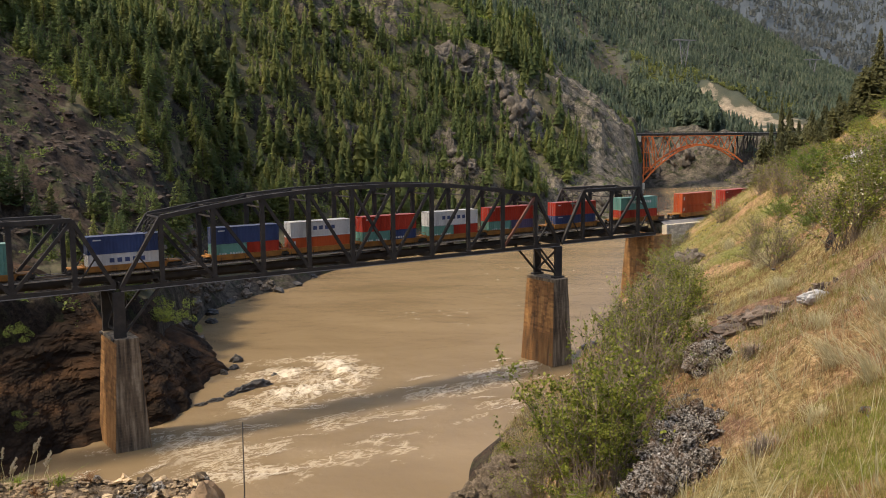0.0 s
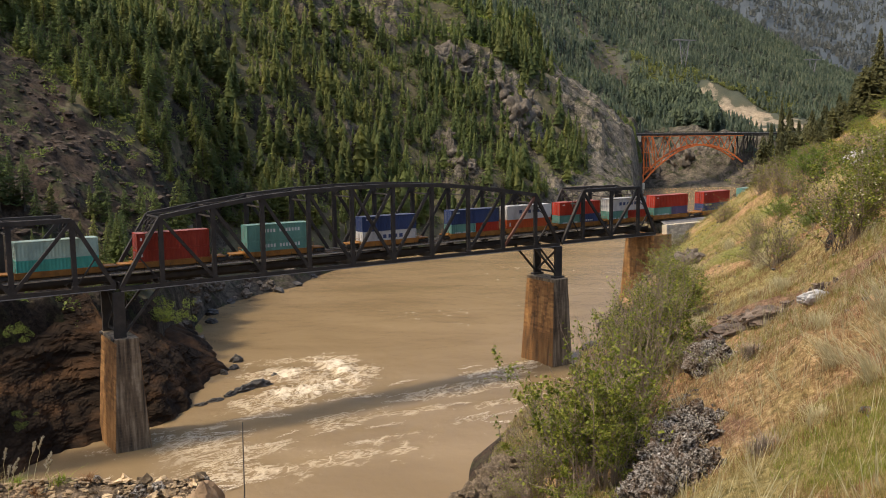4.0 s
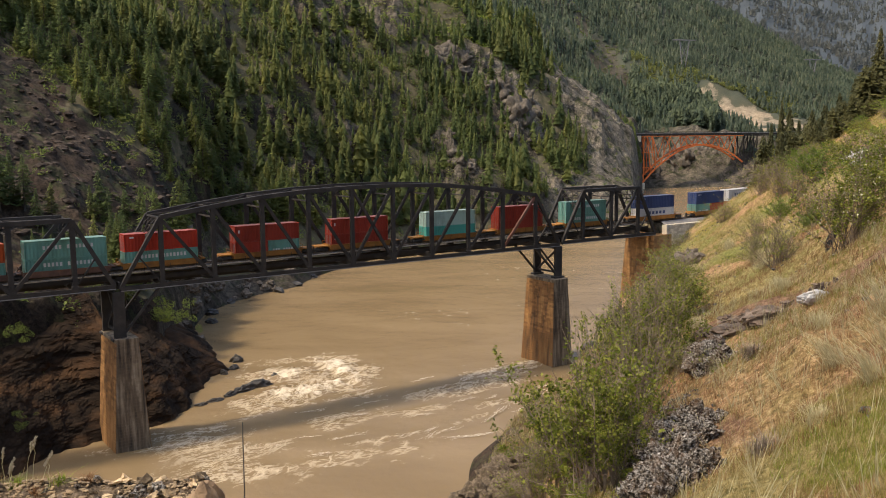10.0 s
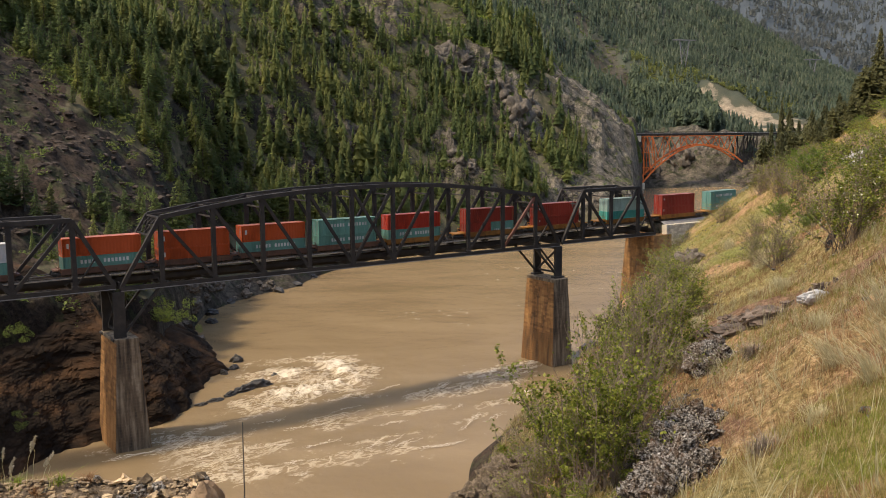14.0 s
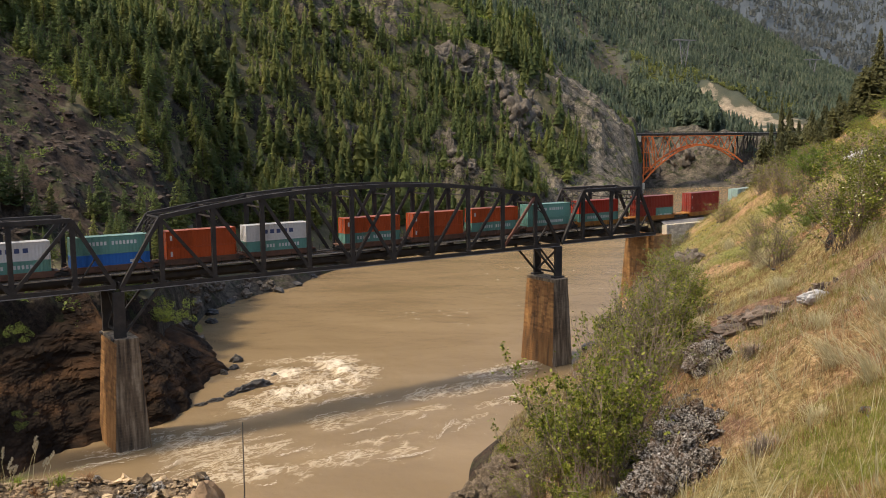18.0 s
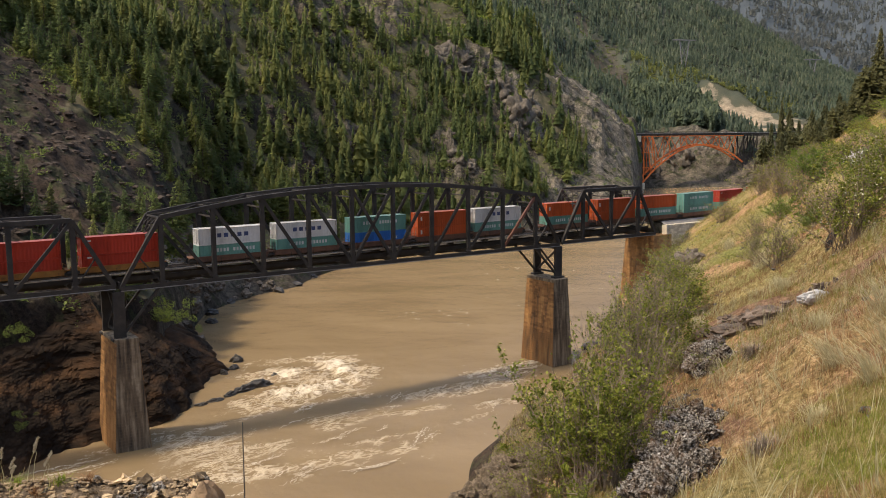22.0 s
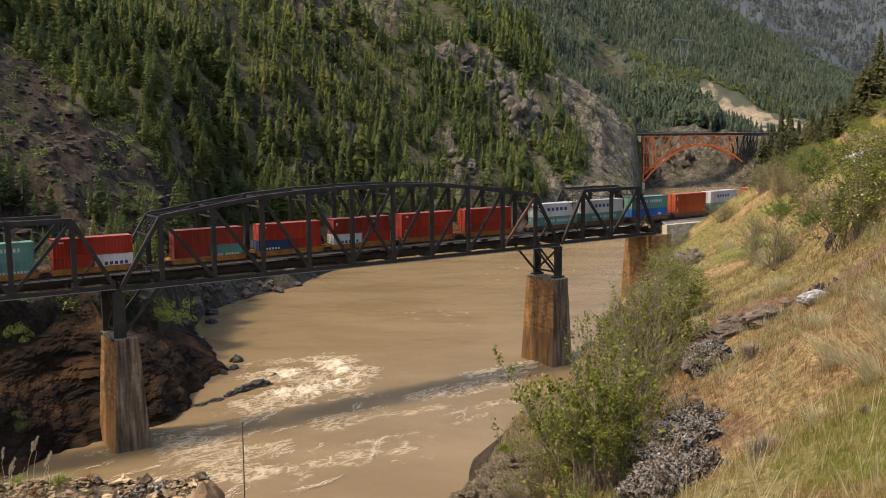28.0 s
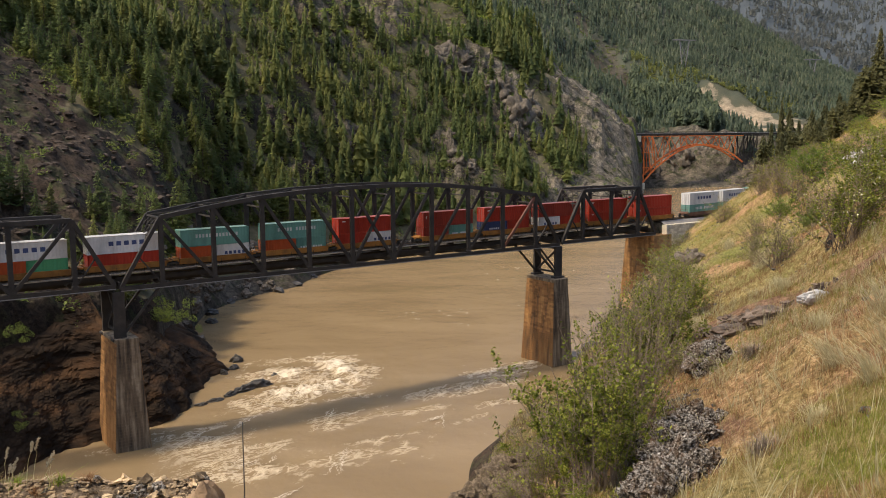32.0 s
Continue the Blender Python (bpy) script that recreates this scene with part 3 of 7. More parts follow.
def land(x, y):
    x, y = np.asarray(x, float), np.asarray(y, float)
    r, th = np.hypot(x, y), np.degrees(np.arctan2(x, y))
    far = far_land(th + fbm(x, y, 0.012, 3, 31) * np.where(th < -10, 1.0, 2.5) * smooth(170, 330, r) * smooth(11, 8, th), r * (1 + fbm(x, y, 0.02, 3, 33) * 0.035))
    up = smooth(2, 20, far)
    rk = rockiness(x, y)
    rk = rk * np.where(x > 50, 0.45, 1.0)
    rk = np.where((th < -13) & (r < 350), 0.2, rk)
    slope = smooth(-13, -15, th) * smooth(350, 320, r)
    up = up * (1 - 0.75 * smooth(1600, 1950, r))
    up = up * np.where((th > -17.5) & (th < -7), 0.25 + 0.75 * smooth(20, 34, far), 1.0)
    far = far + up * (fbm(x, y, 0.018, 4, 41) * np.where(x < -50, 6, 13) * smooth(200, 420, r) + fbm(x, y, 0.06, 4, 43, True) * (2 + 10 * rk) + fbm(x, y, 0.3, 3, 45) * (0.8 + 3.4 * rk) + fbm(x, y, 0.11, 3, 47, True) * 3.0 * rk + slope * (fbm(x, y, 0.1, 5, 49, True) * 2.2 + fbm(x, y, 0.4, 4, 51) * 0.6))
    z = np.maximum(far, near_land(x, y))
    # bench of the railway on both banks
    s, t = (x - BO[0]) * BX[0] + (y - BO[1]) * BX[1], (x - BO[0]) * BY[0] + (y - BO[1]) * BY[1]
    off = np.abs(t - track_side(s))
    on = ((s < -36) | (s > 121)) & (s < 600) & (s > -520)
    bed = 26.56 + RAIL_Z - 0.75 + np.where(s > 0, 0.55, -0.17)
    wb = smooth(13, 5.5, off) * on * np.where((s > 118) & (s < 175) & (t < track_side(s) - 3.0), 0, 1)
    z = z * (1 - wb) + bed * wb
    under = smooth(9, 5, np.abs(t)) * ((s > -37) & (s < 122))
    return np.where(under > 0, np.minimum(z, np.where(z > 20, 20 + 0 * z, z) * under + z * (1 - under)), z)


def bare_soil(x, y):
    """The eroded brown bank under the ledge and the red patch by the outcrop."""
    along = np.clip(((x - 2.9) * 2.3 - (y - 11.0) * 1.2) / (2.3 ** 2 + 1.2 ** 2), 0, 1.1)
    soil = smooth(0.7, 0.25, np.hypot(x - 2.9 - 2.3 * along, (y - 11.0 + 1.2 * along) * 0.8) + fbm(x, y, 1.3, 3, 67) * 0.5)
    soil = np.maximum(soil, smooth(1.1, 0.4, np.hypot((x - 2.5) / 1.1, y - 6.3) + fbm(x, y, 1.6, 3, 69) * 1.4) * 0.32)
    return np.maximum(soil, smooth(0.6, 0.25, np.hypot(x - 2.05, y - 6.5) + fbm(x, y, 2.0, 3, 68) * 0.6) * 0.6)


def sheet(name, bearings, ranges, mat):
    th, rr = np.meshgrid(np.radians(bearings), ranges, indexing="ij")
    x, y = (rr * np.sin(th)).ravel() + 0.004, (rr * np.cos(th)).ravel() + 0.006
    z = land(x, y)
    nt, nr = len(bearings), len(ranges)
    idx = np.arange(nt * nr).reshape(nt, nr)
    nxt = np.roll(idx, -1, axis=0)
    quads = np.stack([idx[:, :-1], idx[:, 1:], nxt[:, 1:], nxt[:, :-1]], -1).reshape(-1, 4)
    me = bpy.data.meshes.new(name)
    co = np.stack([x, y, z], -1)
    me.vertices.add(len(co))
    me.vertices.foreach_set("co", co.ravel())
    me.loops.add(quads.size)
    me.loops.foreach_set("vertex_index", quads.ravel())
    me.polygons.add(len(quads))
    me.polygons.foreach_set("loop_start", np.arange(0, quads.size, 4))
    me.polygons.foreach_set("loop_total", np.full(len(quads), 4))
    me.update(calc_edges=True)
    me.polygons.foreach_set("use_smooth", np.ones(len(quads), bool))
    nz = np.zeros(len(co) * 3)
    me.vertices.foreach_get("normal", nz)
    steep = 1 - np.abs(nz.reshape(-1, 3)[:, 2])
    r = np.hypot(x, y)
    near = near_land(x, y) >= z - 0.05
    scree = smooth(1.2, 0.6, np.hypot((x - 1.72 - (y - 7.2) * 0.26) / 0.36, (y - 7.1) / 1.5))
    scree = np.maximum(scree, smooth(1.2, 0.7, np.hypot((x - np.interp(y, EDGE_Y, EDGE_X) + 1.6) / 2.2, (y - 11) / 8)) * 0.9)
    scree = np.maximum(scree, smooth(1.2, 0.7, np.hypot((x - 7.2) / 1.3, (y - 27) / 5)) * 0.42)
    scree = np.maximum(scree, near * smooth(-0.75, -0.4, np.interp(y, EDGE_Y, EDGE_X) - x) * smooth(22, 14, y) * (y > 4) * 0.9)
    soil = bare_soil(x, y)
    mound = smooth(1.3, 0.8, np.hypot((x + 2.4) / 1.8, (y - 5.2) / 1.2))
    grass = np.where(near & (z > 27.2) & (r < 260), 0.75, 0.0) - smooth(0.28, 0.4, steep) * 0.9
    rock = np.clip(rockiness(x, y) * 0.75 + smooth(0.36, 0.52, steep) * 0.75, 0, 1)
    scar, buttress, shoulder, slide = bare_slopes(x, y, z)
    rock = np.maximum(rock, np.maximum(np.maximum(scar, buttress), np.maximum(shoulder, slide) * 0.8))
    rock = np.where(near, np.clip(smooth(0.22, 0.35, steep), 0, 1), rock)
    sx, tx = (x - BO[0]) * BX[0] + (y - BO[1]) * BX[1], (x - BO[0]) * BY[0] + (y - BO[1]) * BY[1]
    rock = np.where((sx > -75) & (sx < 12) & (np.abs(tx) < 30), np.maximum(rock, 0.7), rock)
    rock = np.where(z < 7, np.maximum(rock, smooth(7, 2.5, z)), rock)
    tdeg = np.degrees(np.arctan2(x, y))
    top_r = np.interp(tdeg, (15.0, 16.1, 17.8, 19.2, 20.6, 21.8), (1088, 1112, 1102, 1085, 1064, 1050))
    low_r = np.interp(tdeg, (15.0, 16.1, 17.8, 19.2, 20.6, 21.8), (1070, 1050, 980, 940, 930, 930))
    jag = fbm(x, y, 0.04, 3, 63) * 24
    scarp = smooth(-6, 8, top_r + jag - r) * smooth(-6, 8, r - low_r - jag) * ((tdeg > 15.0) & (tdeg < 22.0))
    scarp = scarp * (0.8 + 1.1 * fbm(x, y, 0.06, 4, 61))
    # Share of painted haze: grows with range, less on bare rock and scarp.
    haze_tint = smooth(1700, 2100, r) * 0.35 + 0.65 * smooth(830, 960, r) * (1 - np.clip(rock * 1.3, 0, 0.8) * (r < 1100)) * (1 - np.clip(scarp, 0, 1))
    # The left scar gets almost none: its cloud shade is painted as dark rock.
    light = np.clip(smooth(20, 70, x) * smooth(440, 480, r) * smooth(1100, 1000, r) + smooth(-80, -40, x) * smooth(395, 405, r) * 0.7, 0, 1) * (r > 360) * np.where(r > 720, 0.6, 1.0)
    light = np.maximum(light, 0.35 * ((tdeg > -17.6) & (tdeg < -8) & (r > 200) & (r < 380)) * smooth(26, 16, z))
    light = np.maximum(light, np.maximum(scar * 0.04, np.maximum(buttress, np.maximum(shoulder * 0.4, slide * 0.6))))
    haze_tint = haze_tint * (1 - 0.75 * shoulder)
    crest = np.where((r > 560) & (r < 700) & (tdeg > 6.5) & (tdeg < 12.4), 0.35 * rock, 0)
    s = (x - BO[0]) * BX[0] + (y - BO[1]) * BX[1]
    t = (x - BO[0]) * BY[0] + (y - BO[1]) * BY[1]
    bedmask = smooth(6, 4, np.abs(t - track_side(s))) * ((s < -37) | (s > 121)) * (np.abs(z - 28.0) < 1.0)
    for nm, val in (("rock", rock), ("grass", np.clip(grass, 0, 1)), ("pale", np.clip(scarp + crest + 0.5 * bedmask + mound, 0, 1)), ("distant", haze_tint), ("scree", scree), ("light_rock", light), ("soil", soil)):
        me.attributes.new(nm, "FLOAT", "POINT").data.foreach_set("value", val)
    me.materials.append(mat)
    broken = (rock > 0.5) & (r > 345) & (r < 1000) & ~near
    me.polygons.foreach_set("use_smooth", ~broken[quads].any(axis=1))
    return new(name, me)


inside = np.arange(-27.5, 27.51, 0.15)
outside = np.concatenate([np.arange(27.5 + 2.5, 180, 2.5), np.arange(-180, -27.6, 2.5)])
bear = np.concatenate([inside, outside])
ranges = np.concatenate([[0.0], np.geomspace(0.03, 3, 24, endpoint=False), np.geomspace(3, 150, 210, endpoint=False), np.geomspace(150, 360, 210, endpoint=False), np.geomspace(360, 680, 130, endpoint=False), np.geomspace(680, 1500, 120, endpoint=False), np.geomspace(1500, 4600, 30)])
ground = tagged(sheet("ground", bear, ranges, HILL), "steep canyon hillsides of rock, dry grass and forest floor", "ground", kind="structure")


# ---- the river ----
def river():
    nx, ny = 330, 300
    gx = np.linspace(-150, 190, nx)
    gy = np.concatenate([np.linspace(90, 260, 200), np.geomspace(262, 900, 100)])
    x, y = np.meshgrid(gx, gy)
    foam = np.zeros_like(x)
    for fx, fy, ax, ay, turn, k in ((-25, 201, 6, 6, 25, 1.35), (-23, 195, 6, 8, 15, 1.1), (-19, 190, 4, 12, 0, 0.85), (-34, 190, 9, 10, 30, 0.95), (-27, 184, 8, 12, 10, 0.85), (-10, 149, 14, 2.2, 30, 0.72), (-20, 143, 9, 5, 28, 0.6), (-30, 134, 8, 7, 20, 0.8), (-36, 150, 10, 8, 20, 0.6), (4, 158, 12, 2.0, 32, 0.6), (-2, 140, 10, 2.5, 30, 0.5), (-44, 150, 9, 9, 20, 0.3), (-40, 180, 9, 9, 20, 0.42), (-30, 173, 11, 15, 28, 0.75), (-32, 150, 15, 12, 26, 0.36), (-14, 156, 24, 5, 26, 0.34), (2, 166, 18, 4, 30, 0.36), (-22, 140, 20, 7, 20, 0.37), (-4, 146, 16, 6, 26, 0.36),
                                    (16, 195, 13, 5, 24, 0.8), (6, 178, 22, 6, 28, 0.42), (-52, 146, 8, 6, 20, 0.3), (40, 330, 40, 60, 0, 0.12), (0, 260, 30, 40, 0, 0.1)):
        c, s = math.cos(radians(turn)), math.sin(radians(turn))
        u, v = (x - fx) * c + (y - fy) * s, -(x - fx) * s + (y - fy) * c
        foam = np.maximum(foam, k * np.exp(-(u / ax) ** 2 - (v / ay) ** 2))
    u, v = x * 0.79 + y * 0.61, -x * 0.61 + y * 0.79
    patch = smooth(-0.1, 0.22, fbm(u * 0.45, v, 0.16, 4, 75))
    calm = smooth(0.85, 0.55, foam)
    foam = foam * (1 - calm + calm * (0.3 + 1.25 * patch)) * np.clip(1.0 + 0.9 * fbm(x, y, 0.2, 3, 72), 0.5, 1.3)
    foam = np.minimum(foam, 1.1)
    z = 0.10 * fbm(x, y, 0.2, 3, 71) + foam ** 1.5 * (1.3 * fbm(x, y, 0.33, 4, 73, True) + 0.5 * fbm(x, y, 0.8, 2, 74))
    co = np.stack([x.ravel(), y.ravel(), z.ravel()], -1)
    me = bpy.data.meshes.new("river")
    idx = np.arange(nx * ny).reshape(ny, nx)
    quads = np.stack([idx[:-1, :-1], idx[:-1, 1:], idx[1:, 1:], idx[1:, :-1]], -1).reshape(-1, 4)
    me.from_pydata(co.tolist(), [], quads.tolist())
    me.polygons.foreach_set("use_smooth", np.ones(len(quads), bool))
    me.attributes.new("foam", "FLOAT", "POINT").data.foreach_set("value", foam.ravel())
    me.materials.append(RIVER)
    ob = tagged(new("water", me), "wide muddy brown river with white rapids", "river", kind="structure")
    bm = bmesh.new()
    for x0, x1, y0, y1 in ((-520, -150, -400, 900), (-150, 190, -400, 90), (190, 400, 90, 1000), (-150, 190, 900, 1000)):
        vs = [bm.verts.new((a, b, 0)) for a, b in ((x0, y0), (x1, y0), (x1, y1), (x0, y1))]
        bm.faces.new(vs)
    rest = link_mesh("water", bm, RIVER)
    tagged(rest, "calm muddy brown reach of the river", "river", kind="structure")


river()


# ---- the black truss bridge ----
PANEL, END, HALF = 8.983, 6.94, 3.49
HEIGHT = (11.3, 12.6, 13.75, 14.4, 14.7)


def member(parent, name, a, b, wide, deep, lace=False, mat=STEEL, up=Vector((0, 1, 0)), label=""):
    bm = bmesh.new()
    (laced if lace else beam)(bm, a, b, wide, deep, up)
    return part(name, bm, mat, parent, label)


def truss_span(label, nodes, tops, z0, x_panel, out_first):
    """One through-truss span: nodes along the bottom chord, tops the heights at the inner nodes."""
    span = empty("truss_span", BRIDGE, label, "bridge span", "spans of the black railway bridge")
    n = len(nodes)
    top = {i + 1: h for i, h in enumerate(tops)}
    mid = (n - 1) / 2
    for side in (-1, 1):
        y = side * HALF
        for i in range(n - 1):
            member(span, "bottom_chord", (nodes[i], y, z0), (nodes[i + 1], y, z0), 0.62, 0.78, up=Vector((0, 0, 1)))
            if side < 0:
                member(span, "flange_strip", (nodes[i], y - 0.34, z0 - 0.3), (nodes[i + 1], y - 0.34, z0 - 0.3), 0.1, 0.12, mat=WALK_GREY, up=Vector((0, 0, 1)), label="pale strip along the lower flange")
        for i in range(1, n - 2):
            member(span, "top_chord", (nodes[i], y, z0 + top[i]), (nodes[i + 1], y, z0 + top[i + 1]), 0.72, 0.72, up=Vector((0, 0, 1)))
        member(span, "end_post", (nodes[0], y, z0), (nodes[1], y, z0 + top[1]), 0.6, 0.6)
        member(span, "end_post", (nodes[-1], y, z0), (nodes[-2], y, z0 + top[n - 2]), 0.6, 0.6)
        for i in range(1, n - 1):
            member(span, "vertical_post", (nodes[i], y, z0), (nodes[i], y, z0 + top[i]), 0.74, 0.55, lace=True)
            bm = bmesh.new()
            box(bm, (nodes[i] - 0.55, y - 0.33, z0 - 0.3), (nodes[i] + 0.55, y + 0.33, z0 + 0.75), 0.05)
            part("gusset_plate", bm, STEEL, span)
        for i in range(1, n - 2):
            down = i + 0.5 < mid - 0.1
            rising = i + 0.5 > mid + 0.1
            mat, lab = STEEL, ""
            if rising and i == n - 3 and side < 0 and n > 6:
                mat, lab = STEEL_RED, "rusty red replacement diagonal"
            if down or not rising:
                member(span, "diagonal", (nodes[i], y, z0 + top[i] - 0.2), (nodes[i + 1], y, z0 + 0.3), 0.52, 0.46, lace=n > 6)
            if rising or not down:
                member(span, "diagonal", (nodes[i], y, z0 + 0.3), (nodes[i + 1], y, z0 + top[i + 1] - 0.2), 0.52, 0.46, lace=n > 6 and mat == STEEL, mat=mat, label=lab)
        for i, k in ((0, 1), (n - 1, n - 2)):
            a = Vector((nodes[i], y, z0)).lerp(Vector((nodes[k], y, z0 + top[k])), 0.45)
            member(span, "sub_strut", a, (nodes[k], y, z0 + 0.3), 0.22, 0.22)
    for i in range(n):
        member(span, "floor_beam", (nodes[i], -HALF, z0 + 0.55), (nodes[i], HALF, z0 + 0.55), 0.4, 1.1, up=Vector((0, 0, 1)))
    for y in (-1.2, 1.2):
        member(span, "stringer", (nodes[0], y, z0 + 1.2), (nodes[-1], y, z0 + 1.2), 0.35, 0.75, up=Vector((0, 0, 1)))
    for i in range(1, n - 1):
        zt = z0 + top[i]
        for dz in (0.0, -1.7):
            member(span, "top_strut", (nodes[i], -HALF, zt + dz - 0.1), (nodes[i], HALF, zt + dz - 0.1), 0.2, 0.26, up=Vector((0, 0, 1)))
        for s in (-1, 1):
            member(span, "sway_brace", (nodes[i], s * HALF, zt - 1.7), (nodes[i], 0, zt - 0.1), 0.12, 0.12, up=Vector((1, 0, 0)))
        if i < n - 2:
            z1 = z0 + top[i + 1]
            member(span, "top_lateral", (nodes[i], -HALF, zt), (nodes[i + 1], HALF, z1), 0.14, 0.16, up=Vector((0, 0, 1)))
            member(span, "top_lateral", (nodes[i], HALF, zt - 0.02), (nodes[i + 1], -HALF, z1 - 0.02), 0.14, 0.16, up=Vector((0, 0, 1)))
    for i, k in ((0, 1), (n - 1, n - 2)):
        a, b = Vector((nodes[i], 0, z0)), Vector((nodes[k], 0, z0 + top[k]))
        lo, hi = a.lerp(b, 0.74), a.lerp(b, 0.99)
        w = Vector((0, HALF, 0))
        for p in (lo, hi):
            member(span, "portal_strut", p - w, p + w, 0.22, 0.26, up=Vector((0, 0, 1)))
        for j in range(4):
            f0, f1 = -1 + j * 0.5, -0.5 + j * 0.5
            member(span, "portal_lattice", lo + w * f0, hi + w * f1, 0.1, 0.1, up=Vector((1, 0, 0)))
            member(span, "portal_lattice", hi + w * f0 + Vector((0.03, 0, 0)), lo + w * f1 + Vector((0.03, 0, 0)), 0.1, 0.1, up=Vector((1, 0, 0)))
        for s in (-1, 1):
            q = a.lerp(b, 0.58)
            member(span, "portal_knee", q + w * s, lo + w * s * 0.45, 0.14, 0.14, up=Vector((1, 0, 0)))
    return span


MAIN_X = [-END] + [i * PANEL for i in range(10)] + [9 * PANEL + END]
truss_span("long black curved-chord steel railway truss span", MAIN_X, [HEIGHT[min(i, 9 - i)] for i in range(10)], 0.0, 5, True)
truss_span("short black parallel-chord truss span over the rocky bank", [-39.2, -32.1, -22.95, -13.8, -7.75], [11.15] * 3, 0.45, 0, False)
truss_span("short black parallel-chord truss span beside the stone abutment", [88.6, 94.8, 103.6, 112.4, 118.4], [11.2] * 3, 0.35, 0, False)


def deck():
    """Open timber deck with rails, guard timbers, walkway and handrail."""
    track = empty("railway_track", BRIDGE @ Matrix.Rotation(-0.0045, 4, "Y"), "single railway track on timber ties across the bridge", "railway track")
    bm = bmesh.new()
    box(bm, (-0.115, -1.55, -0.12), (0.115, 1.55, 0.1), 0.02)
    me = bpy.data.meshes.new("tie")
    bm.to_mesh(me)
    bm.free()
    me.materials.append(TIMBER)
    n = int((118 + 39) / 0.62)
    for i in range(n):
        shared("tie", me, track, Matrix.Translation((-38.8 + i * 0.62, 0, RAIL_Z - 0.28)))
    for y in (-0.7525, 0.7525):
        bm = bmesh.new()
        for lo, hi, wd in ((-0.18, -0.15, 0.075), (-0.15, -0.04, 0.012), (-0.04, 0.0, 0.036)):
            box(bm, (-39.2, y - wd, RAIL_Z + lo), (122.0, y + wd, RAIL_Z + hi))
        part("rail", bm, RAIL, track)
    for y in (-1.45, 1.45):
        bm = bmesh.new()
        box(bm, (-39.2, y - 0.1, RAIL_Z - 0.18), (118.4, y + 0.1, RAIL_Z + 0.02), 0.02)
        part("guard_timber", bm, TIMBER, track)
    for side in (-1, 1):
        walkw = empty("walkway", BRIDGE @ Matrix.Rotation(-0.0045, 4, "Y"), "pale grated walkway with a low pipe handrail beside the track", "walkway")
        bm = bmesh.new()
        box(bm, (-39.2, side * 2.75 - 0.45, RAIL_Z - 0.2), (118.4, side * 2.75 + 0.45, RAIL_Z - 0.14))
        part("grating", bm, TIMBER, walkw)
        bm = bmesh.new()
        box(bm, (-39.2, side * 3.12 - 0.03, RAIL_Z + 0.02), (118.4, side * 3.12 + 0.03, RAIL_Z + 0.1))
        part("toe_rail", bm, WALK_GREY, walkw)
        for i in range(36):
            bm = bmesh.new()
            x = -38 + i * 4.4
            box(bm, (x - 0.03, side * 3.12 - 0.03, RAIL_Z - 0.12), (x + 0.03, side * 3.12 + 0.03, RAIL_Z + 0.95))
            part("handrail_post", bm, STEEL, walkw)


deck()


def bent(label, x, z_low, z_high, knees):
    """Steel bent on a pier: two legs, cross bracing and knee braces to the chords."""
    b = empty("steel_bent", BRIDGE, label, "bridge bent", "steel bents on the piers")
    for y in (-HALF, HALF):
        for dx in (-0.6, 0.6):
            member(b, "leg", (x + dx, y, z_low + 0.4), (x + dx, y, z_high), 0.7, 0.55)
        bm = bmesh.new()
        box(bm, (x - 0.85, y - 0.3, z_low + 0.4), (x + 0.85, y + 0.3, z_high), 0.03)
        part("web_plate", bm, STEEL, b)
        bm = bmesh.new()
        box(bm, (x - 1.4, y - 0.7, z_low), (x + 1.4, y + 0.7, z_low + 0.42), 0.05)
        part("base_shoe", bm, STEEL, b)
        for d in knees:
            member(b, "knee_brace", (x + d * 0.9, y, z_low + 1.3), (x + d * 6.7, y, z_high + 0.1), 0.36, 0.42)
    for s in (-1, 1):
        member(b, "cross_brace", (x + 0.1 * s, -s * HALF, z_low + 1.2), (x + 0.1 * s, s * HALF, z_high - 0.5), 0.16, 0.42, up=Vector((0, 0, 1)))
    for z in (z_low + 1.2, z_high - 0.5):
        member(b, "cross_strut", (x, -HALF, z), (x, HALF, z), 0.3, 0.4, up=Vector((0, 0, 1)))
    return b


bent("black steel bent with cross bracing on the stone pier", 87.5, -7.4, -0.35, (-1,))
bent("black steel bent standing on the pier by the rock", -7.3, -8.4, -0.35, (1,))


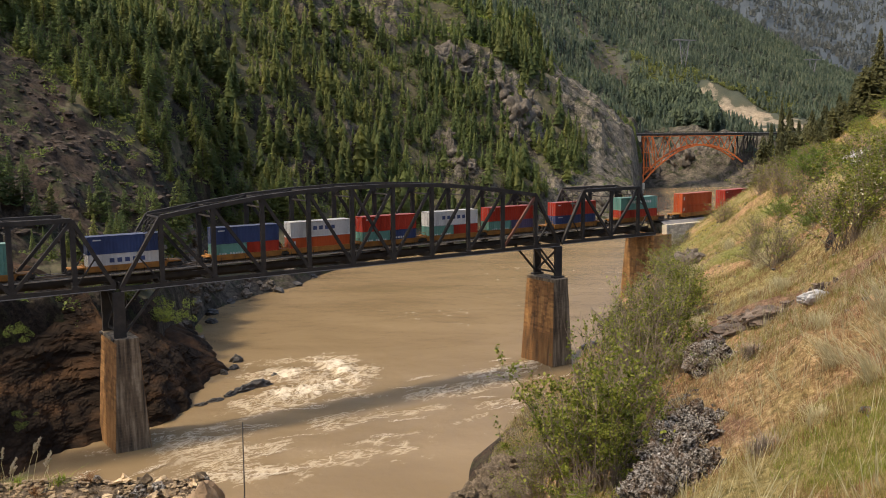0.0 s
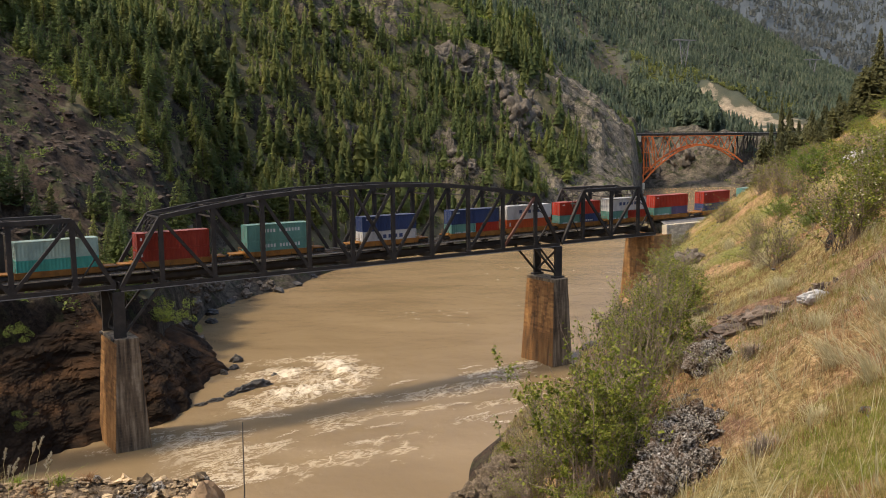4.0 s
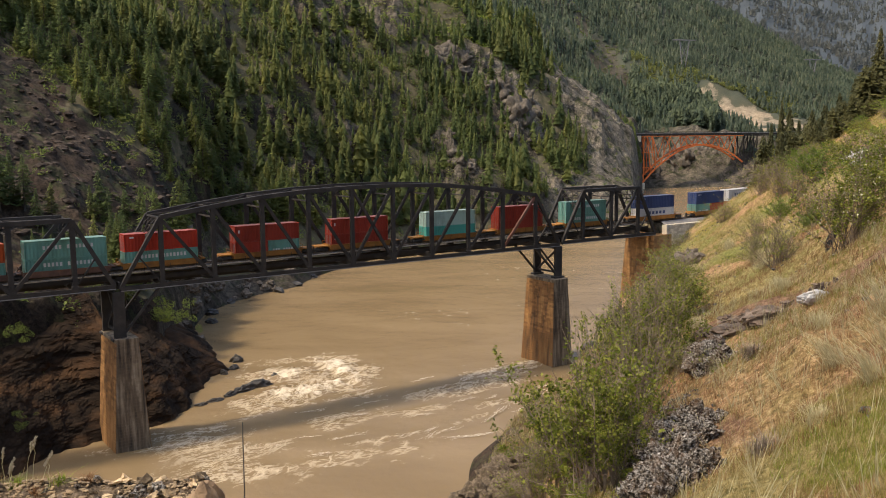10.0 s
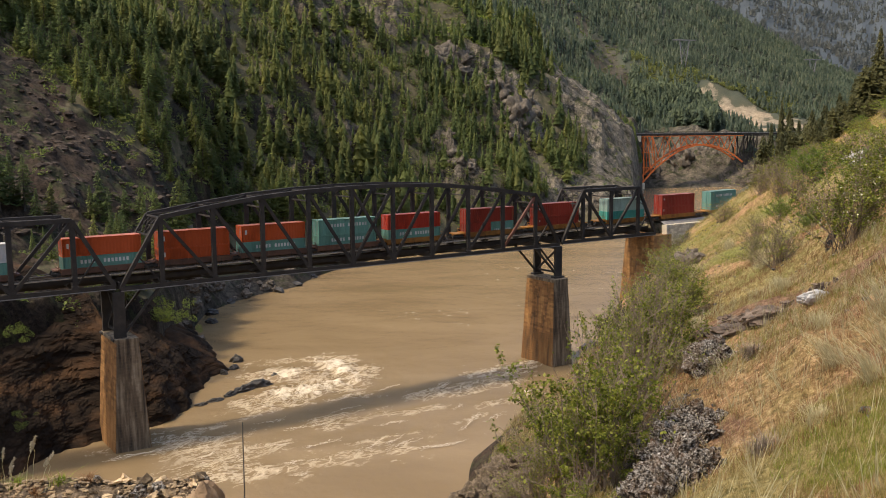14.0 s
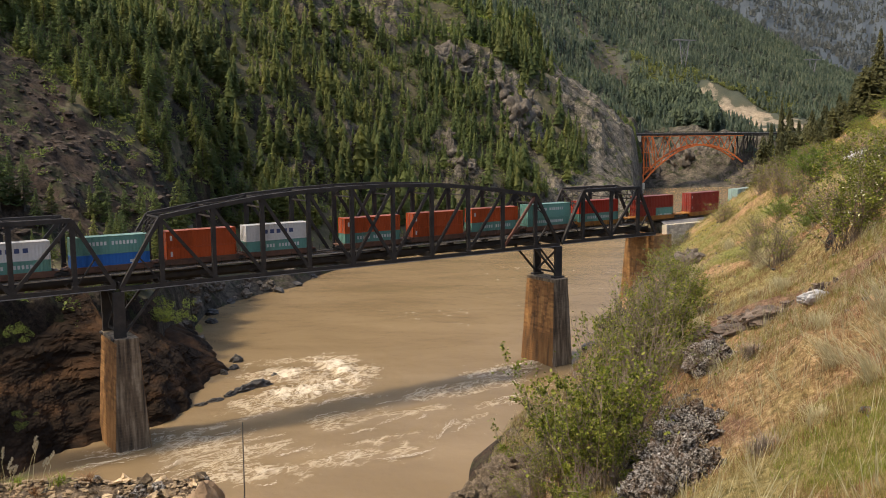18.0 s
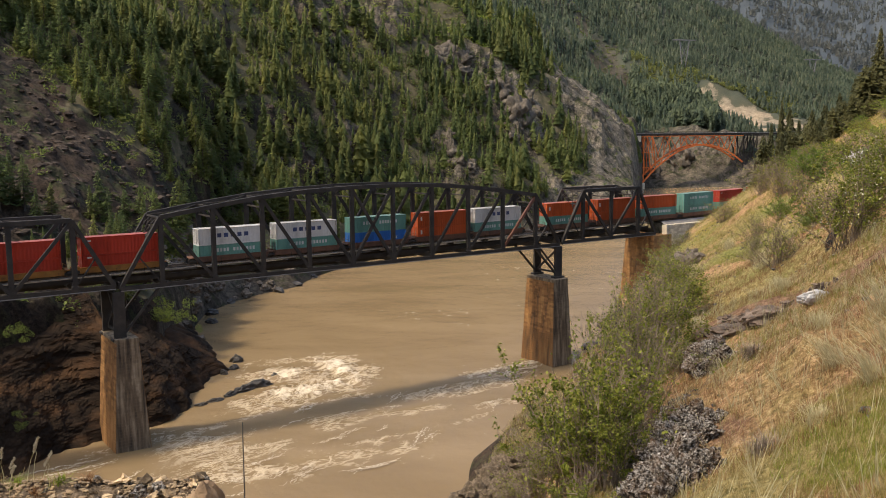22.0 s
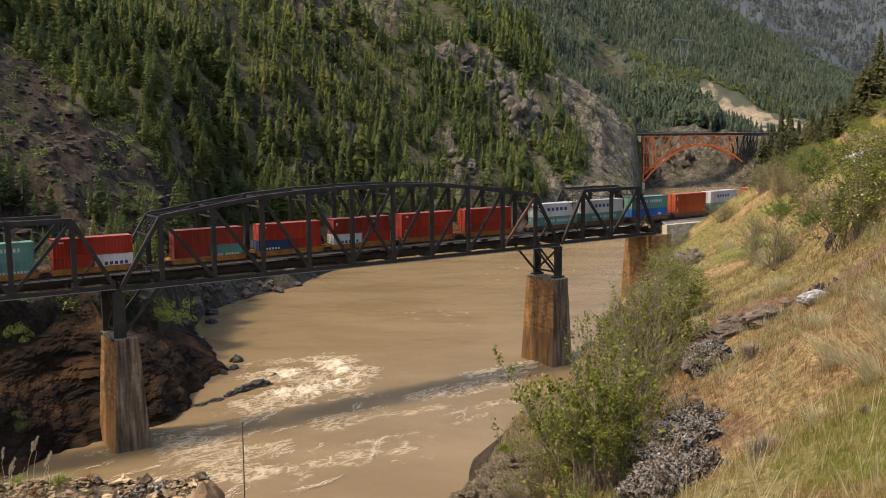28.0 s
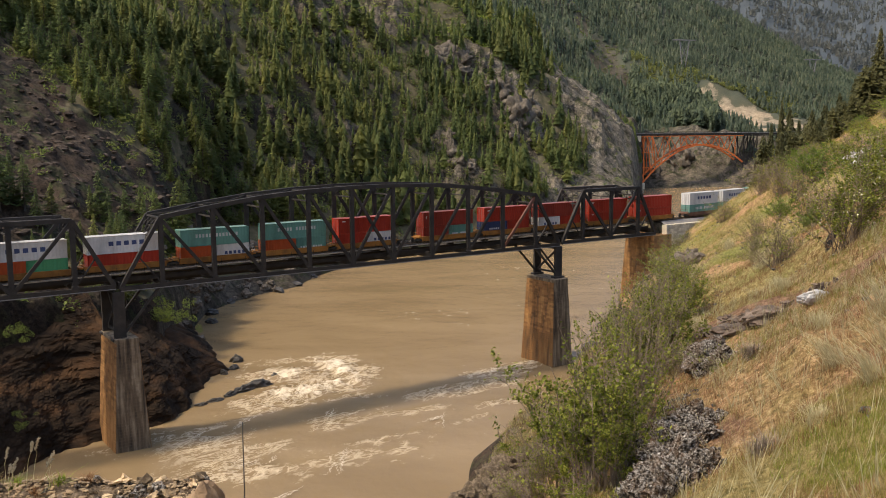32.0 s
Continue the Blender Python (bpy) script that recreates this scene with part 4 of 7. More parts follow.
def pier(label, x, y, along, across, top, batter, course=0.5, block=1.1, shaded_face=PIER_STONE, end_batter=None):
    """Battered stone pier with a dressed cap; every course is laid in blocks. The near face and cap can take a stone
    with shade painted in.
    """
    p = empty("bridge_pier", BRIDGE @ Matrix.Translation((x, y, 0)), label, "bridge pier", "stone piers")
    low = -28.0
    bm = bmesh.new()
    slopes = (batter, batter if end_batter is None else end_batter)
    vs = box(bm, (-along / 2, -across / 2, low), (along / 2, across / 2, top))
    for v in vs:
        if v.co.z < top - 0.1:
            v.co.x += math.copysign((top - low) * slopes[0], v.co.x)
            v.co.y += math.copysign((top - low) * slopes[1], v.co.y)
    part("core", bm, PIER_CORE, p)
    bm = bmesh.new()
    box(bm, (-along / 2 - 0.12, -across / 2 - 0.12, top - 0.1), (along / 2 + 0.12, across / 2 + 0.12, top + 0.55), 0.08)
    part("cap_stone", bm, shaded_face, p)
    rnd = random.Random(int(x * 10))
    me_cache = {}
    z = top - 0.1
    rest, rest_face = bmesh.new(), bmesh.new()
    count = 0
    while z > -26.2:
        h = course
        for face in range(4):
            su, sn = (slopes[0], slopes[1]) if face % 2 == 0 else (slopes[1], slopes[0])
            half_u = (along if face % 2 == 0 else across) / 2 + (top - z + h) * su
            half_n = (across if face % 2 == 0 else along) / 2 + (top - z + h) * sn
            u = -half_u + 0.02
            while u < half_u - 0.2:
                w = min(block * rnd.uniform(0.7, 1.35), half_u - u)
                if half_u - u - w < 0.4:
                    w = half_u - u
                key = (round(w * 20) / 20, face)
                m = Matrix.Rotation(radians(90 * face), 4, "Z") @ Matrix.Translation((u + w / 2, -half_n - 0.02 + rnd.uniform(-0.03, 0.03), z - h / 2)) @ Matrix.Rotation(-math.atan(sn), 4, "X")
                if face in (0, 3) and count < 300:
                    if key not in me_cache:
                        b2 = bmesh.new()
                        box(b2, (-key[0] / 2 + 0.008, -0.06, -h / 2 + 0.01), (key[0] / 2 - 0.008, 0.12, h / 2 - 0.01), 0.02)
                        me = bpy.data.meshes.new("stone")
                        b2.to_mesh(me)
                        b2.free()
                        me.materials.append(shaded_face if face == 0 else PIER_STONE)
                        me_cache[key] = me
                    ob = shared("stone", me_cache[key], p, m)
                    count += 1
                else:
                    vs = box(rest_face if face == 0 else rest, (-w / 2 + 0.015, -0.06, -h / 2 + 0.02), (w / 2 - 0.015, 0.12, h / 2 - 0.02))
                    for v in vs:
                        v.co = m @ v.co
                u += w
        z -= h
    tagged(part("stonework", rest, PIER_STONE, p), kind="stuff")
    tagged(part("stonework", rest_face, shaded_face, p), kind="stuff")
    return p


pier("tall battered stone pier standing in the river rapids", 86.7, -0.8, 4.0, 9.0, -7.9, 0.045, shaded_face=PIER_SHADED)
pier("tall battered stone pier beside the dark rock", -6.6, -0.4, 3.5, 9.0, -8.5, 0.06, shaded_face=PIER_SHADED, end_batter=0.025)
pier("brown stone abutment pier under the short span", 120.0, 0.0, 6.0, 9.0, -0.6, 0.05)


def retaining_wall():
    w = empty("retaining_wall", BRIDGE @ Matrix.Translation((130.5, -3.9, 0)), "pale coursed stone retaining wall below the track", "stone wall")
    bm = bmesh.new()
    box(bm, (-9, -0.3, -3.4), (16, 1.0, 2.2))
    part("core", bm, WALL_STONE, w)
    rnd = random.Random(4)
    cache = {}
    for row in range(9):
        x = -9.0
        while x < 15.6:
            wd = rnd.choice((1.0, 1.3, 1.6))
            if wd not in cache:
                b2 = bmesh.new()
                box(b2, (-wd / 2 + 0.02, -0.2, -0.27), (wd / 2 - 0.02, 0.2, 0.27), 0.04)
                me = bpy.data.meshes.new("stone")
                b2.to_mesh(me)
                b2.free()
                me.materials.append(WALL_STONE)
                cache[wd] = me
            shared("stone", cache[wd], w, Matrix.Translation((x + wd / 2, -0.36 + rnd.uniform(-0.04, 0.04), 2.0 - row * 0.58)))
            x += wd


retaining_wall()


# ---- the line on the banks ----
def bank_track(name, s0, s1, label):
    t = empty(name, BRIDGE @ Matrix.Translation((0, 0, 0.55 if s0 > 0 else -0.17)), label, "railway track")
    bm = bmesh.new()
    n = max(2, int((s1 - s0) / 4))
    for y, w, lo, hi, mt in ((-0.7525, 0.036, -0.18, 0.0, RAIL), (0.7525, 0.036, -0.18, 0.0, RAIL)):
        bm = bmesh.new()
        for i in range(n):
            a, b = s0 + (s1 - s0) * i / n, s0 + (s1 - s0) * (i + 1) / n
            beam(bm, (a, y + float(track_side(np.float64(a))), RAIL_Z - 0.09), (b, y + float(track_side(np.float64(b))), RAIL_Z - 0.09), 0.072, 0.18, Vector((0, 0, 1)))
        part("rail", bm, mt, t)
    bm = bmesh.new()
    for i in range(n):
        a, b = s0 + (s1 - s0) * i / n, s0 + (s1 - s0) * (i + 1) / n
        ya, yb = float(track_side(np.float64(a))), float(track_side(np.float64(b)))
        prof = ((-3.2, -0.85), (-1.9, -0.25), (1.9, -0.25), (3.2, -0.85))
        va = [bm.verts.new((a, ya + p, RAIL_Z + q)) for p, q in prof]
        vb = [bm.verts.new((b, yb + p, RAIL_Z + q)) for p, q in prof]
        for j in range(3):
            bm.faces.new((va[j], va[j + 1], vb[j + 1], vb[j]))
    part("ballast", bm, BALLAST, t)
    bm = bmesh.new()
    box(bm, (-0.115, -1.3, -0.1), (0.115, 1.3, 0.09), 0.02)
    me = bpy.data.meshes.new("tie")
    bm.to_mesh(me)
    bm.free()
    me.materials.append(TIMBER)
    for i in range(min(120, int(abs(s1 - s0) / 0.62))):
        s = s0 + 0.3 + i * 0.62 if s0 > 0 else s1 - 0.3 - i * 0.62
        shared("tie", me, t, Matrix.Translation((s, float(track_side(np.float64(s))), RAIL_Z - 0.27)) @ Matrix.Rotation(min(80.0, max(0.0, s - 122)) / 190.0, 4, "Z"))


bank_track("railway_track", 122.0, 590.0, "ballasted track curving away beyond the bridge")
bank_track("railway_track", -510.0, -39.2, "ballasted track on a bench above the river")


# ---- the orange arch bridge upstream ----
def arch_bridge():
    a = Vector((169.5, 782, 0))
    b = Vector((283.0, 828, 0))
    ax = (b - a).normalized()
    L = (b - a).length
    m = Matrix((ax, Vector((0, 0, 1)).cross(ax), Vector((0, 0, 1)))).transposed().to_4x4()
    m.translation = a
    t = empty("arch_bridge", m, "orange steel arch bridge with a dark deck far upstream", "arch bridge")
    HW, DECK, n = 4.0, 46.0, 14
    chord = DECK - 1.3

    def low(u):
        return 6.0 + (37.0 - 6.0) * (1 - (2 * u - 1) ** 2)

    # Shade over the right end is painted: orange members turn black steel there.
    def shaded_coat(u):
        return ORANGE if u < 0.84 else STEEL

    up = Vector((0, 0, 1))
    for y in (-HW, HW):
        for i in range(n):
            u0, u1 = i / n, (i + 1) / n
            member(t, "arch_rib", (u0 * L, y, low(u0)), (u1 * L, y, low(u1)), 0.9, 1.25, mat=shaded_coat(u0), up=up)
        for i in range(1, n):
            u = i / n
            if i % 2 == 0:
                for k in (-1, 1):
                    q = u + k / n
                    if 0 < q < 1 and low(u) < chord - 3:
                        member(t, "spandrel_diagonal", (u * L, y, low(u)), (q * L, y, chord), 0.5, 0.5, mat=shaded_coat(u))
            else:
                member(t, "spandrel_post", (u * L, y, low(u)), (u * L, y, chord), 0.42, 0.42, mat=shaded_coat(u))
        for x0, x1, z0 in ((0.3, 0.0, low(0) - 1), (7.5, 3.5, low(0.06)), (13.0, 8.7, low(0.1))):
            member(t, "tower_leg", (x0, y, z0), (x1, y, chord), 0.6, 0.6, mat=ORANGE)
        for z in (18, 31):
            member(t, "tower_strut", (0.2, y, z), (11.0, y, z), 0.4, 0.4, mat=ORANGE)
        member(t, "tower_diagonal", (0.2, y, 31), (8.7, y, chord), 0.4, 0.4, mat=ORANGE)
        # Right towers and the chord's end are black for the same painted shade.
        for sx in (L - 17, L - 6, L + 5):
            member(t, "tower_leg", (sx, y, 2), (sx, y, chord), 0.7, 0.7)
            member(t, "tower_diagonal", (sx - 10, y, 12), (sx, y, chord), 0.5, 0.5)
        member(t, "top_chord", (-2, y, chord), (L * 0.86, y, chord), 0.5, 0.7, mat=ORANGE, up=up)
        member(t, "top_chord", (L * 0.86, y, chord), (L + 22, y, chord), 0.5, 0.7, up=up)
    for i in range(n + 1):
        u = i / n
        member(t, "rib_strut", (u * L, -HW, low(u)), (u * L, HW, low(u)), 0.35, 0.35, mat=shaded_coat(u))
        member(t, "floor_beam", (u * L, -HW, chord + 0.3), (u * L, HW, chord + 0.3), 0.4, 0.6, up=up)
    bm = bmesh.new()
    box(bm, (-22, -HW - 0.6, DECK - 0.7), (L + 40, HW + 0.6, DECK + 1.0), 0.05)
    part("deck", bm, STEEL, t)
    bm = bmesh.new()
    box(bm, (-22, -HW - 0.65, DECK + 1.0), (L + 40, HW + 0.65, DECK + 1.3))
    part("kerb", bm, WALK_GREY, t, "pale grey deck edge")
    for y in (-HW - 0.5, HW + 0.5):
        bm = bmesh.new()
        for z in (1.75, 2.35):
            box(bm, (-22, y - 0.05, DECK + z), (L + 40, y + 0.05, DECK + z + 0.13))
        for i in range(45):
            x = -22 + i * 4.0
            box(bm, (x - 0.07, y - 0.06, DECK + 1.2), (x + 0.07, y + 0.06, DECK + 2.4))
        part("railing", bm, STEEL, t)
    bm = bmesh.new()
    box(bm, (-14, -4.5, DECK - 6), (-3, 4.5, DECK - 0.75), 0.1)
    part("abutment", bm, WALL_STONE, t)
    for x0, x1 in ((-5, 1.0), (L - 1, L + 10)):
        bm = bmesh.new()
        box(bm, (x0, -5.5, -6), (x1, 5.5, 5.2), 0.2)
        part("skewback", bm, WALL_STONE, t)


arch_bridge()


# ---- plants: templates as plain arrays, laid out in bulk ----
def conifer_template(seed, layers=21, spokes=12, slim=0.2):
    """A unit-high conifer: ragged tiers of narrow boughs, some tiers short or missing, round a stem."""
    rnd = random.Random(seed)
    vs, fs = [], []
    power, gap = rnd.uniform(0.5, 0.95), rnd.uniform(0.05, 0.2)
    bare, bulge = rnd.uniform(0.02, 0.16), rnd.uniform(0, 6.28)
    for j in range(layers):
        f = min(1.0, max(0.0, (j + rnd.uniform(-0.45, 0.45)) / layers))
        z1 = bare + (0.96 - bare) * f
        rad = slim * (1 - f) ** power * rnd.uniform(0.65, 1.2) * (1 if f > 0.12 else 0.75) + 0.012
        ph = rnd.uniform(0, 6.28)
        for k in range(spokes):
            if rnd.random() < gap:
                continue
            a = ph + 2 * math.pi * (k + rnd.uniform(-0.5, 0.5)) / spokes
            rr = rad * rnd.uniform(0.35, 1.25) * (1 + 0.22 * math.sin(a + bulge + 5 * f))
            zt = min(1.0, z1 + rnd.uniform(0.005, 0.035))
            zl = z1 - rnd.uniform(-0.012, 0.035)
            r0 = rr * rnd.uniform(0.05, 0.55)
            wide = rr * rnd.uniform(0.16, 0.34) * rnd.choice((-1, 1))
            c, s = math.cos(a), math.sin(a)
            i = len(vs)
            vs += [(r0 * c, r0 * s, zt), (rr * c, rr * s, zl), (rr * 0.72 * c - wide * s, rr * 0.72 * s + wide * c, zl + rnd.uniform(-0.012, 0.025))]
            fs.append((i, i + 1, i + 2))
    i = len(vs)
    vs += [(0.012, 0, 0), (-0.006, 0.01, 0), (-0.006, -0.01, 0), (0, 0, 1.0)]
    fs += [(i, i + 1, i + 3), (i + 1, i + 2, i + 3), (i + 2, i, i + 3)]
    return np.array(vs), np.array(fs)


def fir_template(seed, tiers, points, slim, boughs=None):
    """A unit-high conifer with a closed crown: drooping ragged skirts stacked up the stem, with loose boughs over them."""
    rnd = random.Random(seed + 900)
    vs, fs = [], []
    bare, power = rnd.uniform(0.02, 0.1), rnd.uniform(0.65, 0.95)
    for j in range(tiers):
        f = j / tiers
        z0 = bare + (1 - bare) * f
        z1 = min(1.0, bare + (1 - bare) * (f + rnd.uniform(1.7, 2.4) / tiers))
        rad = slim * (1 - f) ** power * rnd.uniform(0.8, 1.15) + 0.008
        ox, oy, ph = rnd.gauss(0, 0.012), rnd.gauss(0, 0.012), rnd.uniform(0, 6.28)
        i = len(vs)
        vs.append((ox, oy, z1))
        m = 2 * points
        for k in range(m):
            a = ph + 2 * math.pi * (k + rnd.uniform(-0.3, 0.3)) / m
            rr = rad * (rnd.uniform(0.8, 1.3) if k % 2 else rnd.uniform(0.4, 0.75))
            vs.append((ox + rr * math.cos(a), oy + rr * math.sin(a), z0 + rnd.uniform(-0.3, 0.35) / tiers + (0.0 if k % 2 else 0.25 / tiers)))
        fs += [(i, i + 1 + k, i + 1 + (k + 1) % m) for k in range(m)]
    vs, fs = np.array(vs), np.array(fs)
    if boughs is not None:
        fs = np.concatenate([fs, boughs[1] + len(vs)])
        vs = np.concatenate([vs, boughs[0]])
    return vs, fs


def clump_template(seed, n, leaf, flat=0.75):
    """A unit-wide shrub crown made of many small leaf triangles on an uneven outline."""
    rnd = np.random.RandomState(seed)
    d = rnd.normal(size=(n, 3))
    d /= np.linalg.norm(d, axis=1)[:, None]
    lobes = rnd.normal(size=(6, 3))
    lobes /= np.linalg.norm(lobes, axis=1)[:, None]
    k = 0.55 + 0.45 * np.max(np.clip(d @ lobes.T, 0, 1) ** 2, axis=1)
    c = d * (k * rnd.uniform(0.45, 1.0, n) ** 0.5)[:, None] * 0.5
    c[:, 2] = c[:, 2] * flat + 0.42 * flat
    u = rnd.normal(size=(n, 3))
    u /= np.linalg.norm(u, axis=1)[:, None]
    v = np.cross(u, rnd.normal(size=(n, 3)))
    v /= np.linalg.norm(v, axis=1)[:, None]
    s = leaf * rnd.uniform(0.6, 1.4, n)[:, None]
    vs = np.stack([c - u * s, c + u * s * 0.9 + v * s * 0.35, c + v * s], 1).reshape(-1, 3)
    return vs, np.arange(3 * n).reshape(n, 3)


def tuft_template(seed, blades, spread, lean):
    """A unit-high tuft of narrow bent blades."""
    rnd = random.Random(seed)
    vs, fs = [], []
    for _ in range(blades):
        a, b = rnd.uniform(0, 6.28), rnd.uniform(0, 6.28)
        x, y = spread * rnd.random() * math.cos(b), spread * rnd.random() * math.sin(b)
        h, out = rnd.uniform(0.55, 1.0), lean * rnd.uniform(0.2, 1.0)
        w = 0.018
        dx, dy = math.cos(a), math.sin(a)
        i = len(vs)
        vs += [(x - dy * w, y + dx * w, 0), (x + dy * w, y - dx * w, 0),
               (x + dx * out * 0.35 - dy * w * 0.7, y + dy * out * 0.35 + dx * w * 0.7, h * 0.6), (x + dx * out * 0.35 + dy * w * 0.7, y + dy * out * 0.35 - dx * w * 0.7, h * 0.6),
               (x + dx * out, y + dy * out, h)]
        fs += [(i, i + 1, i + 3), (i, i + 3, i + 2), (i + 2, i + 3, i + 4)]
    return np.array(vs), np.array(fs)


def stone_template(seed):
    rnd = random.Random(seed)
    bm = bmesh.new()
    bmesh.ops.create_icosphere(bm, subdivisions=1, radius=0.5)
    for v in bm.verts:
        v.co *= rnd.uniform(0.7, 1.1)
        v.co.z *= 0.7
    vs = np.array([v.co[:] for v in bm.verts])
    fs = np.array([[v.index for v in f.verts] for f in bm.faces])
    bm.free()
    return vs, fs


def spread_out(name, templates, spots, mat, label, category, kind="stuff", tip=0.0):
    """One mesh of many pieces. spots: rows of x, y, z, height, width."""
    rnd = np.random.RandomState(len(spots))
    pick = rnd.randint(0, len(templates), len(spots))
    allv, allf, base = [], [], 0
    for k, (tv, tf) in enumerate(templates):
        sp = spots[pick == k]
        if not len(sp):
            continue
        a = rnd.uniform(0, 2 * np.pi, len(sp))
        c, s = np.cos(a)[:, None], np.sin(a)[:, None]
        x = (tv[:, 0] * c - tv[:, 1] * s) * sp[:, 4:5]
        y = (tv[:, 0] * s + tv[:, 1] * c) * sp[:, 4:5]
        z = tv[:, 2][None, :] * sp[:, 3:4]
        if tip:
            x = x + z * rnd.normal(0, tip, (len(sp), 1))
            y = y + z * rnd.normal(0, tip, (len(sp), 1))
        v = np.stack([x + sp[:, 0:1], y + sp[:, 1:2], z + sp[:, 2:3]], -1).reshape(-1, 3)
        f = (tf[None] + (np.arange(len(sp)) * len(tv))[:, None, None]).reshape(-1, 3) + base
        allv.append(v)
        allf.append(f)
        base += len(v)
    v, f = np.concatenate(allv), np.concatenate(allf)
    me = bpy.data.meshes.new(name)
    me.vertices.add(len(v))
    me.vertices.foreach_set("co", v.ravel())
    me.loops.add(f.size)
    me.loops.foreach_set("vertex_index", f.ravel())
    me.polygons.add(len(f))
    me.polygons.foreach_set("loop_start", np.arange(0, f.size, 3))
    me.polygons.foreach_set("loop_total", np.full(len(f), 3))
    me.update(calc_edges=True)
    me.polygons.foreach_set("use_smooth", np.full(len(f), name == "forest"))
    me.materials.append(mat)
    return tagged(new(name, me), label, category, kind=kind)


def scatter(n, b0, b1, r0, r1, seed, keep=lambda x, y, z: z > 3):
    """Places on the land between two bearings and two ranges, evenly by area."""
    rnd = np.random.RandomState(seed)
    th = np.radians(rnd.uniform(b0, b1, n))
    r = np.sqrt(rnd.uniform(r0 * r0, r1 * r1, n))
    x, y = r * np.sin(th), r * np.cos(th)
    z = land(x, y)
    k = keep(x, y, z)
    return np.stack([x, y, z], -1)[k], rnd


def clear_of_line(x, y, lim=9.0):
    s, t = (x - BO[0]) * BX[0] + (y - BO[1]) * BX[1], (x - BO[0]) * BY[0] + (y - BO[1]) * BY[1]
    return np.abs(t - track_side(s)) > lim


def with_size(p, rnd, h0, h1, slim):
    h = rnd.uniform(h0, h1, len(p))
    return np.concatenate([p, h[:, None], (h * rnd.uniform(slim * 0.8, slim * 1.2, len(p)))[:, None]], 1)


def on_far_wood(x, y, z):
    near = near_land(x, y) > z - 0.3
    scar, buttress, shoulder, slide = bare_slopes(x, y, z)
    r, th = np.hypot(x, y), np.degrees(np.arctan2(x, y))
    gully = smooth(0.14, 0.26, fbm(th * 0.9, r * 0.011, 1.0, 3, 87)) * (th > -15)
    meadow = (th > -3.5) & (th < 4.6) & ((z - 52) / r > 0.1)
    dens = 1.15 - rockiness(x, y) * np.where(x > -20, 1.15, 0.8) + fbm(x, y, 0.02, 3, 81) * 0.5 - 1.6 * scar - 1.5 * buttress - 1.2 * slide - 0.4 * gully - 0.7 * meadow
    rnd = np.random.RandomState(5).uniform(0, 1, len(x))
    return (z > np.where(np.hypot(x, y) < 345, 17, 9)) & ~near & clear_of_line(x, y, 11) & (rnd < dens)


def on_scarp(x, y):
    r, t = np.hypot(x, y), np.degrees(np.arctan2(x, y))
    return (t > 15.4) & (t < 22.2) & (r < np.interp(t, (16.1, 17.8, 19.2, 20.6, 21.8), (1114, 1106, 1092, 1072, 1056))) & (r > np.interp(t, (16.1, 17.8, 19.2, 20.6, 21.8), (1060, 985, 930, 920, 920)))


CON = [fir_template(s, 9, 4, 0.15 + 0.01 * s, conifer_template(s, 20, 11, 0.2 + 0.012 * s)) for s in range(8)]
CON_MID = [fir_template(s + 60, 7, 3, 0.15 + 0.014 * s, conifer_template(s + 60, 11, 7, 0.2 + 0.016 * s)) for s in range(6)]
CON_LOW = [fir_template(s + 40, 4, 3, 0.14 + 0.012 * s) for s in range(6)]


def lone_tree(template, mat, name, label, trunk_h=0.2):
    """One conifer with its trunk, of unit height."""
    t = empty(name, Matrix(), label, "tree", "conifers nearest the river")
    tv, tf = template
    me = bpy.data.meshes.new("crown")
    me.from_pydata(tv.tolist(), [], tf.tolist())
    me.materials.append(mat)
    shared("crown", me, t)
    bm = bmesh.new()
    bmesh.ops.create_cone(bm, cap_ends=True, segments=6, radius1=0.016, radius2=0.004, depth=0.96, matrix=Matrix.Translation((0, 0, 0.44)))
    part("trunk", bm, BARK, t)
    return t


p, rnd = scatter(9500, -27.5, 12.2, 190, 720, 1, on_far_wood)
sized = with_size(p, rnd, 6, 18, 1.0)
sized[:, 3:] *= (0.9 + 0.7 * fbm(p[:, 0], p[:, 1], 0.025, 3, 99))[:, None]
order = np.argsort(np.hypot(sized[:, 0], sized[:, 1]))
near300, rest_trees = sized[order[:280]], sized[order[280:]]
kind_of = np.random.RandomState(14).uniform(0, 1, len(rest_trees)) + fbm(rest_trees[:, 0], rest_trees[:, 1], 0.02, 2, 95) * 0.8
range_of = np.hypot(rest_trees[:, 0], rest_trees[:, 1])
for lo, hi, templates in ((0, 385, CON), (385, 2000, CON_MID)):
    here = (range_of >= lo) & (range_of < hi)
    spread_out("forest", templates, rest_trees[here & (kind_of >= 0.3) & (kind_of < 0.72)], CONIFER, "dense green conifers on the canyon side", "forest", tip=0.03)
    spread_out("forest", templates, rest_trees[here & (kind_of >= 0.72)], CONIFER_OLIVE, "olive green pines among the conifers", "forest", tip=0.03)
    spread_out("forest", templates, rest_trees[here & (kind_of < 0.3)], CONIFER_DARK, "deep green firs among the conifers", "forest", tip=0.03)
MODELS = []
